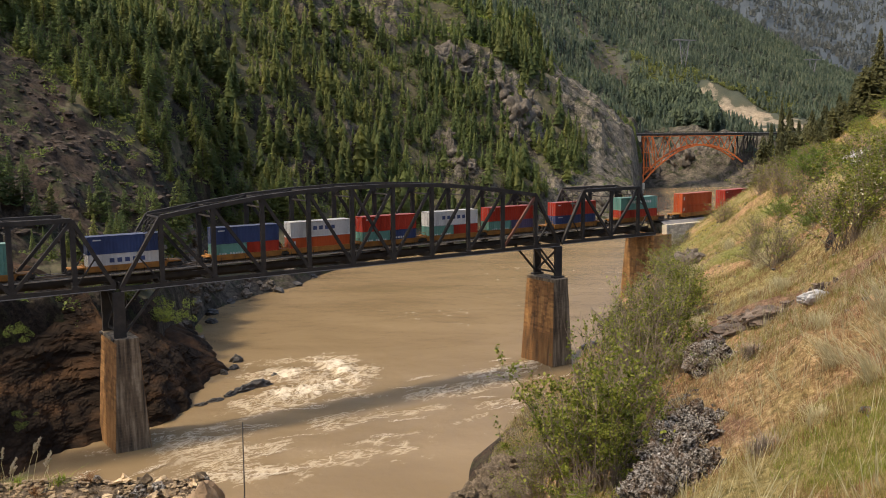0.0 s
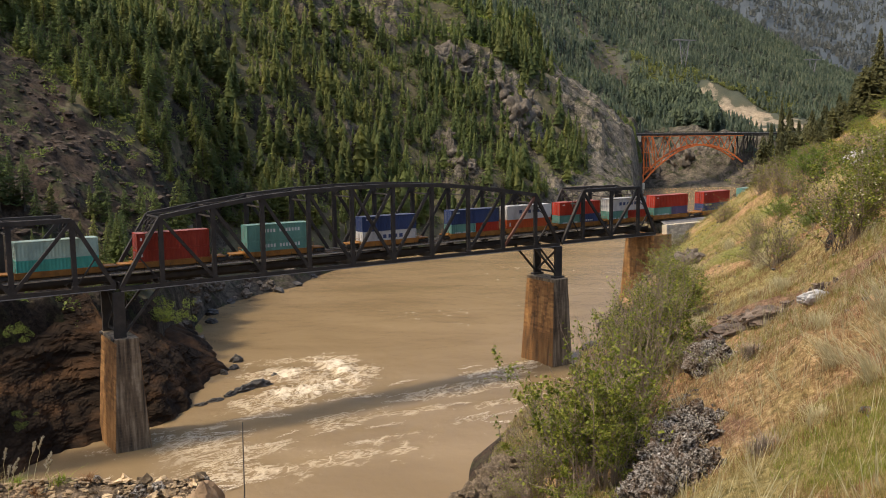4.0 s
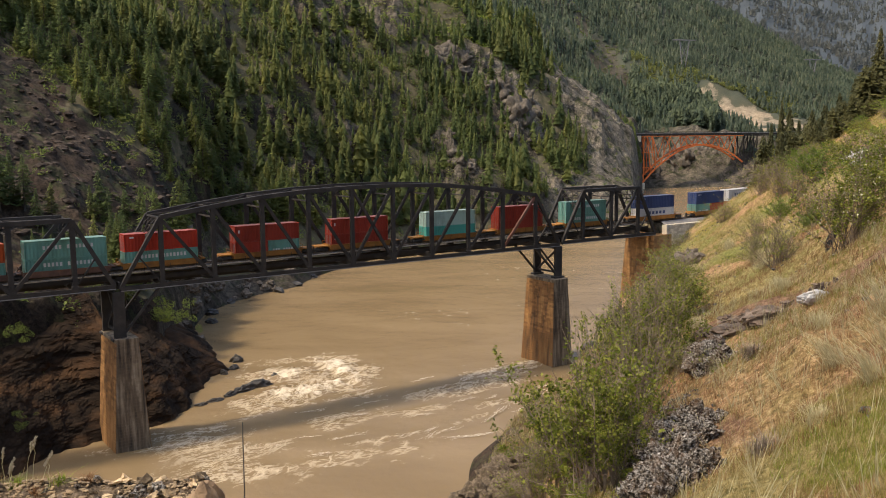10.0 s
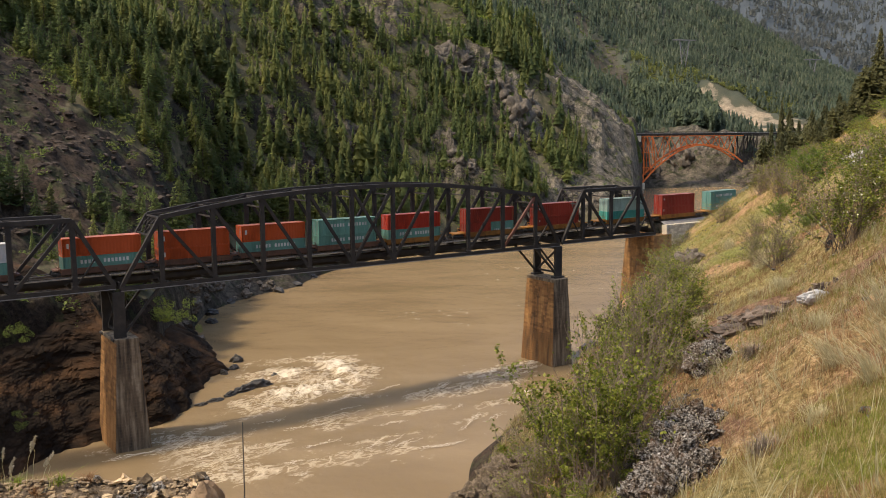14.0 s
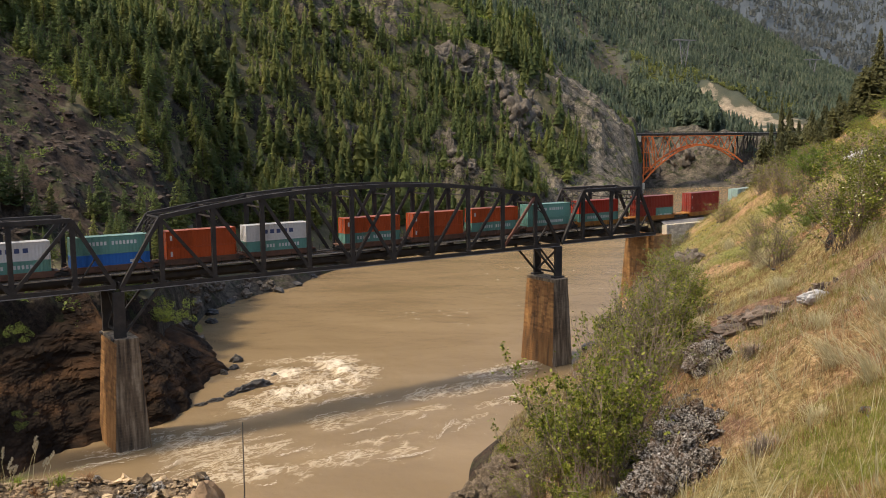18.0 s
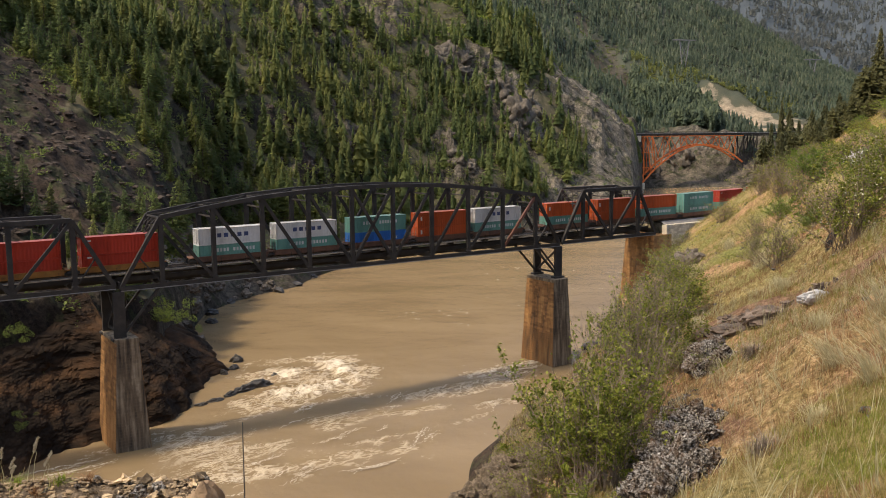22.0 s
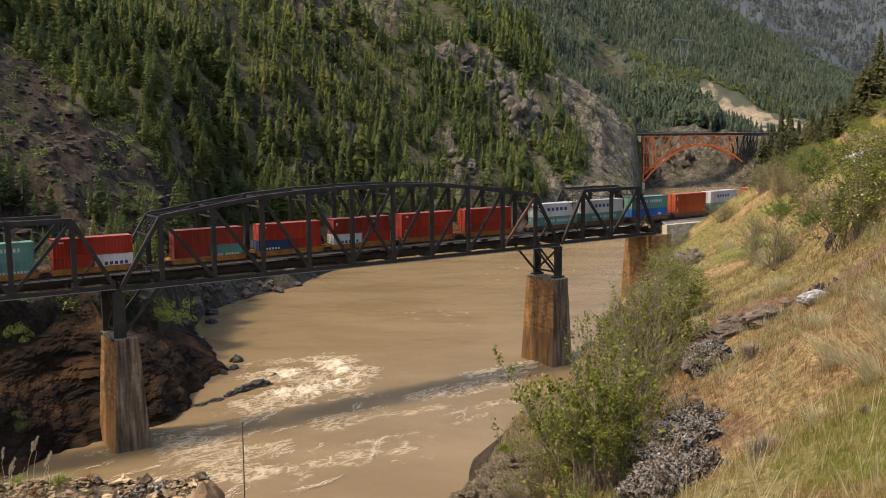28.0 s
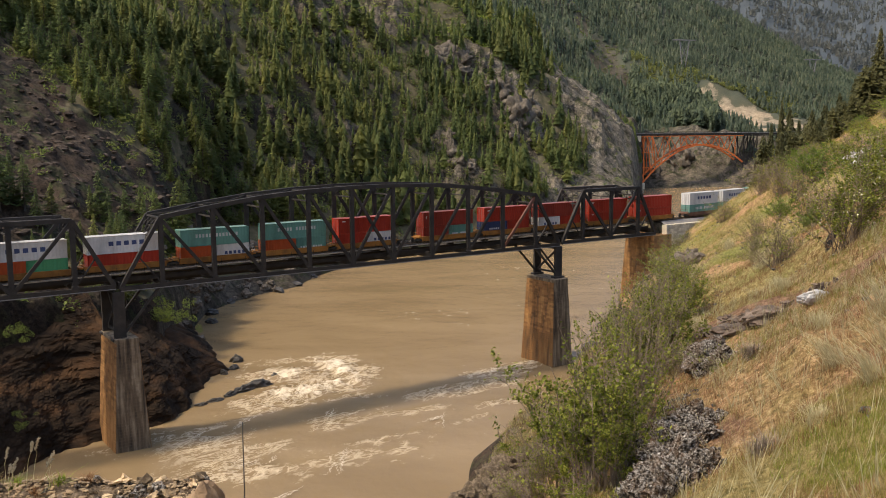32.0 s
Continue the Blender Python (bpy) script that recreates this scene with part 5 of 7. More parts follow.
for k, row in enumerate(near300):
    m = Matrix.Translation(row[:3]) @ Matrix.Rotation(k * 2.4, 4, "Z")
    if len(MODELS) < 8:
        ob = lone_tree(conifer_template(20 + len(MODELS), 40, 16, 0.21), (CONIFER, CONIFER_DARK, CONIFER_OLIVE)[len(MODELS) % 3], "conifer", "dark green conifer on the steep rocky bank")
        ob.matrix_basis = m
        MODELS.append(ob)
    else:
        ob = copy_thing(MODELS[k % 8], m)
    ob.scale = (row[4], row[4], row[3])
for k, (b, r, h) in enumerate(((-26.0, 212, 15), (-25.4, 216, 12), (-24.7, 214, 13), (-24.1, 210, 9), (-23.3, 216, 8), (-21.2, 222, 9), (-20.7, 226, 12), (-20.2, 224, 10), (-19.3, 232, 9), (-18.4, 238, 8), (-17.6, 246, 9))):
    x, y = r * math.sin(radians(b)), r * math.cos(radians(b))
    ob = copy_thing(MODELS[(5 * k + 1) % 8], pose(x, y, float(land(np.array([x]), np.array([y]))[0]) - 0.3, 0, 0, k * 83))
    ob.scale = (h * 1.15, h * 1.15, h)
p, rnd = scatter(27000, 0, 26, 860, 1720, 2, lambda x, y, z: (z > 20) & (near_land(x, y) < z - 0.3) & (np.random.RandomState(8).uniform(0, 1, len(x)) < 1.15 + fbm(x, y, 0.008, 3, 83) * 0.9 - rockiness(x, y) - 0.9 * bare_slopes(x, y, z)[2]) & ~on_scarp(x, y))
spread_out("forest", CON_LOW, with_size(p, rnd, 6, 15, 1.2), CONIFER_FAR, "distant dark conifer woods on the second mountain, tinted with painted haze", "forest")
p, rnd = scatter(1500, 11.6, 19, 925, 1085, 9, lambda x, y, z: (z > 40) & ~on_scarp(x, y) & (np.degrees(np.arctan2(x, y)) < 16.7) & (fbm(x, y, 0.02, 3, 97) > -0.12))
spread_out("forest", CON_MID, with_size(p, rnd, 12, 24, 1.5), BENCH_WOOD, "dark conifers on the bench behind the arch bridge", "forest")
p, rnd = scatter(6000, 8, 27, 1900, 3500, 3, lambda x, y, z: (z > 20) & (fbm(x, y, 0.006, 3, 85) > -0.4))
spread_out("forest", CON_LOW, with_size(p, rnd, 11, 20, 1.7), HAZE_WOOD, "far woods under the skyline with blue haze painted into their colour", "forest")
p, rnd = scatter(7000, -27.5, 12.2, 165, 700, 4, lambda x, y, z: (z > 6) & (near_land(x, y) < z - 0.3) & clear_of_line(x, y, 8) & (fbm(x, y, 0.03, 3, 91) > -0.3) & (np.random.RandomState(6).uniform(0, 1, len(x)) > 0.2 + 0.55 * sum(bare_slopes(x, y, z)[:2])))
spread_out("scrub", [clump_template(s, 48, 0.088) for s in range(5)], with_size(p, rnd, 1.2, 4.6, 1.3), SCRUB_LEAF, "light green broadleaf scrub between the conifers", "scrub")
p, rnd = scatter(6500, -27, 9, 225, 520, 44, lambda x, y, z: (z > 14) & on_far_wood(x, y, z))
spread_out("undergrowth", [clump_template(s + 70, 34, 0.11) for s in range(5)], with_size(p, rnd, 2.0, 5.5, 1.3), UNDERGROWTH, "deep green undergrowth below the conifers", "undergrowth")
p, rnd = scatter(1700, -9, 6, 485, 640, 7, lambda x, y, z: (z > 95) & (fbm(x, y, 0.03, 3, 93) > -0.1))
spread_out("scrub", [clump_template(s + 19, 40, 0.1) for s in range(4)], with_size(p, rnd, 1.2, 4.5, 1.7), BROADLEAF, "pale green scrub along the crest of the canyon side", "scrub")
p, rnd = scatter(1500, 11.5, 21, 1075, 1150, 6, lambda x, y, z: (z > 50) & ~on_scarp(x, y))
spread_out("scrub", [clump_template(s + 9, 40, 0.12) for s in range(3)], with_size(p, rnd, 3, 8, 1.4), PALE_SCRUB, "pale green scrub above the gravel scarp", "scrub")


p, rnd = scatter(2600, -4, 5.2, 500, 680, 46, lambda x, y, z: (near_land(x, y) < z - 0.3) & ((z - 52) / np.hypot(x, y) > 0.094) & (fbm(x, y, 0.05, 3, 98) > -0.22))
spread_out("scrub", [clump_template(s + 84, 22, 0.16) for s in range(4)], with_size(p, rnd, 0.7, 2.2, 1.9), PALE_SCRUB, "low yellow-green growth on the open crest", "scrub")
p, rnd = scatter(1100, 5.5, 12.2, 1030, 1290, 47, lambda x, y, z: bare_slopes(x, y, z)[2] > 0.4)
spread_out("scrub", [clump_template(s + 94, 22, 0.16) for s in range(4)], with_size(p, rnd, 1.5, 4.5, 1.5), SCRUB_LEAF, "sparse scrub on the open brown shoulder", "scrub")


# ---- dark layered rock at the water's edge ----
def river_cliff():
    """A face of thin, broken layers that leans back from the waterline."""
    foot = [Vector(v) for v in ((-125, 92), (-98, 110), (-80, 122), (-68, 134), (-64, 143), (-59, 151), (-52.4, 158), (-49, 168), (-48.6, 183), (-50.5, 197), (-57, 211), (-63, 226), (-65, 244), (-69, 262))]
    tops = (28, 28, 27.8, 27.5, 27, 26.5, 23, 18, 12.5, 7.5, 9, 12, 9, 6)
    cols, rows = 620, 130
    dist = [0.0]
    for a, b in zip(foot, foot[1:]):
        dist.append(dist[-1] + (b - a).length)
    u = np.linspace(0, dist[-1], cols)
    fx, fy = np.interp(u, dist, [f.x for f in foot]), np.interp(u, dist, [f.y for f in foot])
    k = np.ones(15) / 15
    fx, fy = np.convolve(np.pad(fx, 7, "edge"), k, "valid"), np.convolve(np.pad(fy, 7, "edge"), k, "valid")
    tx, ty = np.gradient(fx), np.gradient(fy)
    ln = np.hypot(tx, ty)
    nx, ny = ty / ln, -tx / ln                    # out over the water
    top = np.interp(u, dist, tops)
    U, V = np.meshgrid(u, np.linspace(0, 1, rows), indexing="ij")
    z = -3 + V * (top[:, None] + 3 + fbm(U, 0 * U, 0.12, 3, 5) * 3)
    dip = z - U * 0.13 + fbm(U, z, 0.03, 3, 76) * 3.0
    ledge = dip * 0.5 + fbm(U, dip * 3, 0.05, 4, 77) * 2.4
    saw = ledge - np.floor(ledge)
    fine = dip * 2.7 + fbm(U, dip * 2, 0.12, 3, 80)
    fsaw = fine - np.floor(fine)
    back = z * 0.62 + V ** 3 * 6 - ((1 - saw) ** 2 * 0.26 * (0.2 + 1.6 * np.clip(fbm(U, z, 0.09, 3, 82) + 0.3, 0, 1)) + (1 - fsaw) * 0.16) * smooth(-1, 2, z) + fbm(U, z, 0.05, 3, 78) * 6 + fbm(U, dip * 2, 0.35, 3, 79) * 0.8 + fbm(U, z, 0.4, 4, 86) * 0.9
    x, y = fx[:, None] - nx[:, None] * back, fy[:, None] - ny[:, None] * back
    lip = np.linspace(0, 1, 14)[1:]
    rough = fbm(U[:, -1:], 20 * lip[None], 0.2, 3, 84) * 1.6
    x = np.concatenate([x, x[:, -1:] - nx[:, None] * lip * 17], 1)
    y = np.concatenate([y, y[:, -1:] - ny[:, None] * lip * 17], 1)
    z = np.concatenate([z, z[:, -1:] + rough * lip + lip * 0.6], 1)
    rows = z.shape[1]
    co = np.stack([x, y, z], -1).reshape(-1, 3)
    idx = np.arange(cols * rows).reshape(cols, rows)
    quads = np.stack([idx[:-1, :-1], idx[1:, :-1], idx[1:, 1:], idx[:-1, 1:]], -1).reshape(-1, 4)
    me = bpy.data.meshes.new("rock_face")
    me.from_pydata(co.tolist(), [], quads.tolist())
    me.materials.append(CLIFF)
    tagged(new("rock_face", me), "dark brown layered rock face rising from the river", "rock", kind="structure")


river_cliff()


rn = np.random.RandomState(88)
by = rn.uniform(205, 300, 46)
bx = np.interp(by, (212, 226, 244, 262, 290, 318), (-64, -68, -71, -74, -73, -70)) - rn.uniform(0, 14, 46)
shore = np.stack([bx, by, land(bx, by) - 0.2, rn.uniform(1.5, 4.0, 46), rn.uniform(2, 4.5, 46)], -1)
spread_out("scrub", [clump_template(s + 50, 300, 0.04) for s in range(4)], shore, SCRUB_LEAF, "green and tan bushes on the rubble bank", "scrub")
p = np.array([(-57.2, 187.5, 12.0, 6.4, 6.4), (-60.5, 189, 12.5, 6.4, 6.0), (-58.8, 186, 12.0, 4.6, 5.0), (-55.0, 188, 11.2, 5.0, 5.0), (-63.0, 186, 14.0, 5.0, 5.0), (-52.2, 190.5, 9.3, 2.0, 3.0), (-68.4, 144.2, 18.2, 3.2, 3.2), (-70.2, 145.2, 18.8, 2.6, 2.8), (-65.2, 137.2, 5.6, 2.6, 2.8), (-66.4, 138.4, 7.4, 2.0, 2.4)])
rn = np.random.RandomState(90)
p = np.repeat(p, 7, axis=0)
p[:, :2] += rn.normal(0, 0.28, (len(p), 2)) * p[:, 4:5]
p[:, 2] += rn.uniform(-0.05, 0.5, len(p)) * p[:, 3]
p[:, 3:] *= rn.uniform(0.3, 0.65, (len(p), 1))
spread_out("scrub", [clump_template(s + 30, 160, 0.05) for s in range(4)], p, SCRUB_LEAF, "fresh green bushes growing on the layered rock", "scrub")


def boulder(name, seed, size, m, mat, label, category="rock", rough=0.3, level=3, group="", jag=0.0):
    bm = bmesh.new()
    bmesh.ops.create_icosphere(bm, subdivisions=level, radius=0.5)
    off = Vector((seed * 7.3, seed * 3.1, seed))
    for v in bm.verts:
        d = v.co.normalized()
        k = 1 + rough * noise.fractal(d * 1.6 + off, 1.0, 2.0, 4) + 0.3 * rough * noise.fractal(d * 5.0 + off, 0.7, 2.2, 3)
        v.co = Vector((d.x * size[0], d.y * size[1], d.z * size[2])) * 0.5 * k * (1 + jag * (noise.cell(d * 9.0 + off) - 0.5))
    ob = link_mesh(name, bm, mat, smooth=size[0] > 5)
    ob.matrix_basis = m
    return tagged(ob, label, category, group)


for k, (x, y, sx, sy, sz, turn) in enumerate(((-46.8, 201, 2.6, 2.0, 2.6, 20), (-46.0, 194.5, 2.4, 1.6, 1.5, 60), (-36, 188.6, 1.2, 1.0, 1.2, 0), (-37.6, 181.0, 5.0, 2.2, 2.4, 35), (-40.0, 178.0, 5.0, 1.8, 1.9, 50), (-42.2, 174.6, 4.0, 1.4, 1.3, 62), (-44.2, 170.6, 3.4, 1.3, 1.0, 40), (-47.2, 190.5, 1.6, 1.4, 1.6, 10), (-46.2, 168.0, 2.4, 1.0, 0.8, 30))):
    boulder("river_rock", k + 1, (sx, sy, sz), pose(x, y, 0.15, 0, 0, turn), ROCKS, "wet dark rock breaking the surface of the rapids", group="rocks in the river", rough=0.5)
for k, (x, y, sx, sy, sz) in enumerate(((-63, 243, 3, 3, 2), (-66, 255, 4, 3, 2.2), (-65, 272, 4, 3, 2), (-53, 290, 5, 3, 2.4), (-50, 302, 5, 4, 2.5), (-47, 318, 5, 3, 2), (35, 211, 4.5, 3.5, 3.2), (38, 205, 3.5, 3, 3.5), (33.5, 204, 2, 2, 1.6))):
    boulder("river_rock", k + 21, (sx, sy, sz), pose(x, y, 0.3, 0, 0, k * 40), ROCKS, "dark rock along the shore of the river", group="rocks along the shore", rough=0.45)


rnd = random.Random(61)
for k in range(130):
    y = rnd.uniform(226, 318) if k < 26 or k > 90 else rnd.uniform(212, 275)
    x = float(np.interp(y, (212, 226, 244, 262, 280, 292, 318), (-59, -64, -67, -70, -62, -52, -48))) - (rnd.uniform(-1, 9) if k < 56 else rnd.uniform(2, 17))
    s = rnd.uniform(1.2, 4.2)
    z = max(0.0, float(land(np.array([x]), np.array([y]))[0]))
    if z > 24:
        continue
    boulder("shore_rock", k + 340, (s * 1.3, s, s * 0.9), pose(x, y, z + s * 0.22, rnd.uniform(-20, 20), 0, rnd.uniform(0, 180)), GREY_CRAG, "grey angular block in the rubble by the river", group="rubble by the river", rough=0.6)


# ---- crags on the canyon side ----
rnd = random.Random(77)
for k, (sx, sy, sr) in enumerate(ROCK_SPOTS):
    if sy > 760 or sx > 75 or (sx, sy) in ((-67, 500), (-50, 520), (-30, 537)):
        continue
    for j in range(3):
        x, y = sx + rnd.gauss(0, sr * 0.4), sy + rnd.gauss(0, sr * 0.4)
        big = rnd.uniform(0.3, 0.65) * sr * 1.3
        z = float(land(np.array([x]), np.array([y]))[0])
        boulder("rock_outcrop", 300 + 7 * k + j, (big * 1.2, big * 0.9, big * rnd.uniform(0.7, 1.2)), pose(x, y, z - big * (0.44 if sx > 60 else 0.34), rnd.uniform(-20, 20), rnd.uniform(-20, 20), rnd.uniform(0, 180)), SCAR_ROCK if sx < -55 else OUTCROP,
                "weathered grey-brown crag among the conifers", group="crags on the canyon side", rough=0.62, level=4)
for k, (x, y, big) in enumerate(((176, 812, 15), (190, 826, 17), (206, 838, 14), (222, 842, 18), (238, 846, 15), (252, 850, 17), (268, 856, 15), (284, 862, 17), (160, 818, 14), (150, 806, 13))):
    z = float(land(np.array([float(x)]), np.array([float(y)]))[0])
    boulder("rock_outcrop", 420 + k, (big * 1.1, big * 0.9, big * 1.15), pose(x, y, min(z, 33.0 - big * 0.3) - big * 0.2, rnd.uniform(-15, 15), rnd.uniform(-15, 15), rnd.uniform(0, 180)), OUTCROP, "grey-brown rock buttress in the gorge below the arch bridge", group="buttresses in the gorge", rough=0.7, level=4)
rn = np.random.RandomState(71)
th, rr = np.radians(rn.uniform(-26.5, -14.5, 2400)), rn.uniform(205, 330, 2400)
x, y = rr * np.sin(th), rr * np.cos(th)
z = land(x, y)
here = (bare_slopes(x, y, z)[0] > 0.7) & (z > 28) & clear_of_line(x, y, 12)
sizes = rn.uniform(0.2, 1.0, here.sum()) ** 5 * 2.0 + 0.18
spread_out("talus", [stone_template(s + 30) for s in range(8)], np.stack([x[here], y[here], z[here] - 0.1 * sizes, sizes, sizes * 1.6], -1), SCAR_ROCK, "fractured brown rock strewn over the bare scar", "rocks", tip=0.3)
boulder("rock_outcrop", 290, (5.5, 4.5, 5), pose(5.2, 454, float(land(np.array([5.2]), np.array([454.0]))[0]) + 1.4, 10, 0, 20), OUTCROP, "single grey boulder perched on the wooded slope", rough=0.4)


# ---- power pylons on the mountain ----
def pylon(x, y, h, label):
    z = float(land(np.array([x]), np.array([y]))[0]) - 1
    t = empty("power_pylon", pose(x, y, z, 0, 0, 15), label, "power pylon", "power pylons")
    for s in (-1, 1):
        member(t, "leg", (s * 1.5, 0, 0), (s * h * 0.17, 0, h * 0.92), 1.0, 1.0, mat=WALK_GREY)
        member(t, "brace", (s * h * 0.08, 0, h * 0.4), (-s * h * 0.17, 0, h * 0.92), 0.35, 0.35, mat=WALK_GREY)
    member(t, "cross_arm", (-h * 0.42, 0, h * 0.94), (h * 0.42, 0, h * 0.94), 1.0, 1.3, mat=WALK_GREY, up=Vector((0, 0, 1)))
    for k in (-0.38, 0.0, 0.38):
        member(t, "insulator", (k * h, 0, h * 0.86), (k * h, 0, h * 0.94), 0.3, 0.3, mat=WALK_GREY)


pylon(287, 1100, 37, "grey steel pylon standing on the forested mountain")
pylon(500, 1250, 30, "grey steel pylon farther along the power line")


# ---- near hillside ----
def on_near(x, y, z):
    return (near_land(x, y) > z - 0.05) & (z > 27.5) & clear_of_line(x, y, 7) & (bare_soil(x, y) < np.random.RandomState(31).uniform(0.05, 1.1, len(x)))


def ground_at(x, y):
    return float(land(np.array([float(x)]), np.array([float(y)]))[0])


TUFT = [tuft_template(s, 7, 0.45, 0.75) for s in range(6)]
TUFT_FAR = [(tuft_template(s + 20, 9, 0.5, 0.7)[0], np.array([(5 * k, 5 * k + 1, 5 * k + 4) for k in range(9)])) for s in range(6)]
for n, b0, b1, r0, r1, h0, h1, mat, lab, seed, bar in ((12000, 2, 29, 2.6, 14, 0.025, 0.1, GRASS_DRY, "short dry grass on the slope", 11, -0.05), (16000, 2, 29, 2.6, 14, 0.025, 0.085, GRASS_GREEN, "fresh green grass on the slope", 12, -0.1),
                                                       (7000, 4, 29, 2.4, 6.5, 0.018, 0.06, GRASS_GREEN, "short green grass beside the viewpoint", 26, -0.25), (5000, 4, 29, 2.4, 6.5, 0.02, 0.07, GRASS_DRY, "short dry grass beside the viewpoint", 27, -0.2), (3500, 4, 29, 2.4, 6.5, 0.02, 0.06, GRASS_RUST, "short rusty stems beside the viewpoint", 28, -0.1),
                                                       (900, 4, 29, 3, 15, 0.12, 0.3, GRASS_DRY, "tall bleached grass stalks", 16, 0.05),
                                                       (14000, 3, 29, 2.8, 20, 0.03, 0.11, GRASS_RUST, "rusty dry stems on bare soil", 19, 0.0),
                                                       (9000, 6, 28, 14, 45, 0.06, 0.2, GRASS_DRY, "dry straw-coloured grass farther up the slope", 13, -0.1), (12000, 6, 28, 14, 45, 0.05, 0.17, GRASS_GREEN, "green grass farther up the slope", 14, -0.1),
                                                       (9000, 11, 28, 45, 130, 0.2, 0.55, GRASS_DRY, "dry grass along the crest of the slope", 15, -0.05), (11000, 11, 28, 45, 130, 0.15, 0.45, GRASS_GREEN, "green grass along the crest of the slope", 18, -0.05)):
    p, rnd = scatter(n, b0, b1, r0, r1, seed, lambda x, y, z: on_near(x, y, z) & (fbm(x, y, 0.3, 3, seed % 2 * 100 + 7) > bar))
    spread_out("grass", TUFT if r0 < 14 else TUFT_FAR, with_size(p, rnd, h0, h1, 1.0), mat, lab, "grass", tip=0.2)
p, rnd = scatter(3300, 15, 30, 3.6, 6.6, 42, lambda x, y, z: on_near(x, y, z) & (np.hypot((x - 2.2) / 0.9, (y - 4.9) / 0.7) + 1.6 * fbm(x, y, 1.2, 3, 53) < 0.62))
spread_out("grass", TUFT, with_size(p, rnd, 0.03, 0.075, 1.0), GRASS_FRESH, "lush green grass patch on the slope", "grass", tip=0.2)
FINE = [tuft_template(s + 50, 5, 0.35, 0.55) for s in range(6)]
p, rnd = scatter(1000, 9, 29, 3, 13, 25, lambda x, y, z: on_near(x, y, z) & (fbm(x, y, 0.5, 3, 107) > 0.02))
spread_out("tall_grass", FINE, with_size(p, rnd, 0.12, 0.28, 0.45), STRAW, "long thin bleached grass stems bending over the slope", "grass", tip=0.35)
STONE = [stone_template(s) for s in range(6)]
p, rnd = scatter(2600, 2, 28, 3.5, 40, 17, lambda x, y, z: on_near(x, y, z) & (fbm(x, y, 0.25, 3, 57) > 0.08))
spread_out("field_stones", STONE, with_size(p, rnd, 0.02, 0.09, 1.3), SCREE, "small grey stones strewn over the dry slope", "stones")


def tube(vs, fs, pts, r0, r1, sides=3):
    base = len(vs)
    for i, q in enumerate(pts):
        d = (pts[min(i + 1, len(pts) - 1)] - pts[max(i - 1, 0)]).normalized()
        a = d.orthogonal().normalized()
        b = d.cross(a)
        r = r0 + (r1 - r0) * i / (len(pts) - 1)
        for k in range(sides):
            t = 2 * math.pi * k / sides
            vs.append(q + a * r * math.cos(t) + b * r * math.sin(t))
    for i in range(len(pts) - 1):
        for k in range(sides):
            k2 = (k + 1) % sides
            fs.append((base + i * sides + k, base + i * sides + k2, base + (i + 1) * sides + k2, base + (i + 1) * sides + k))


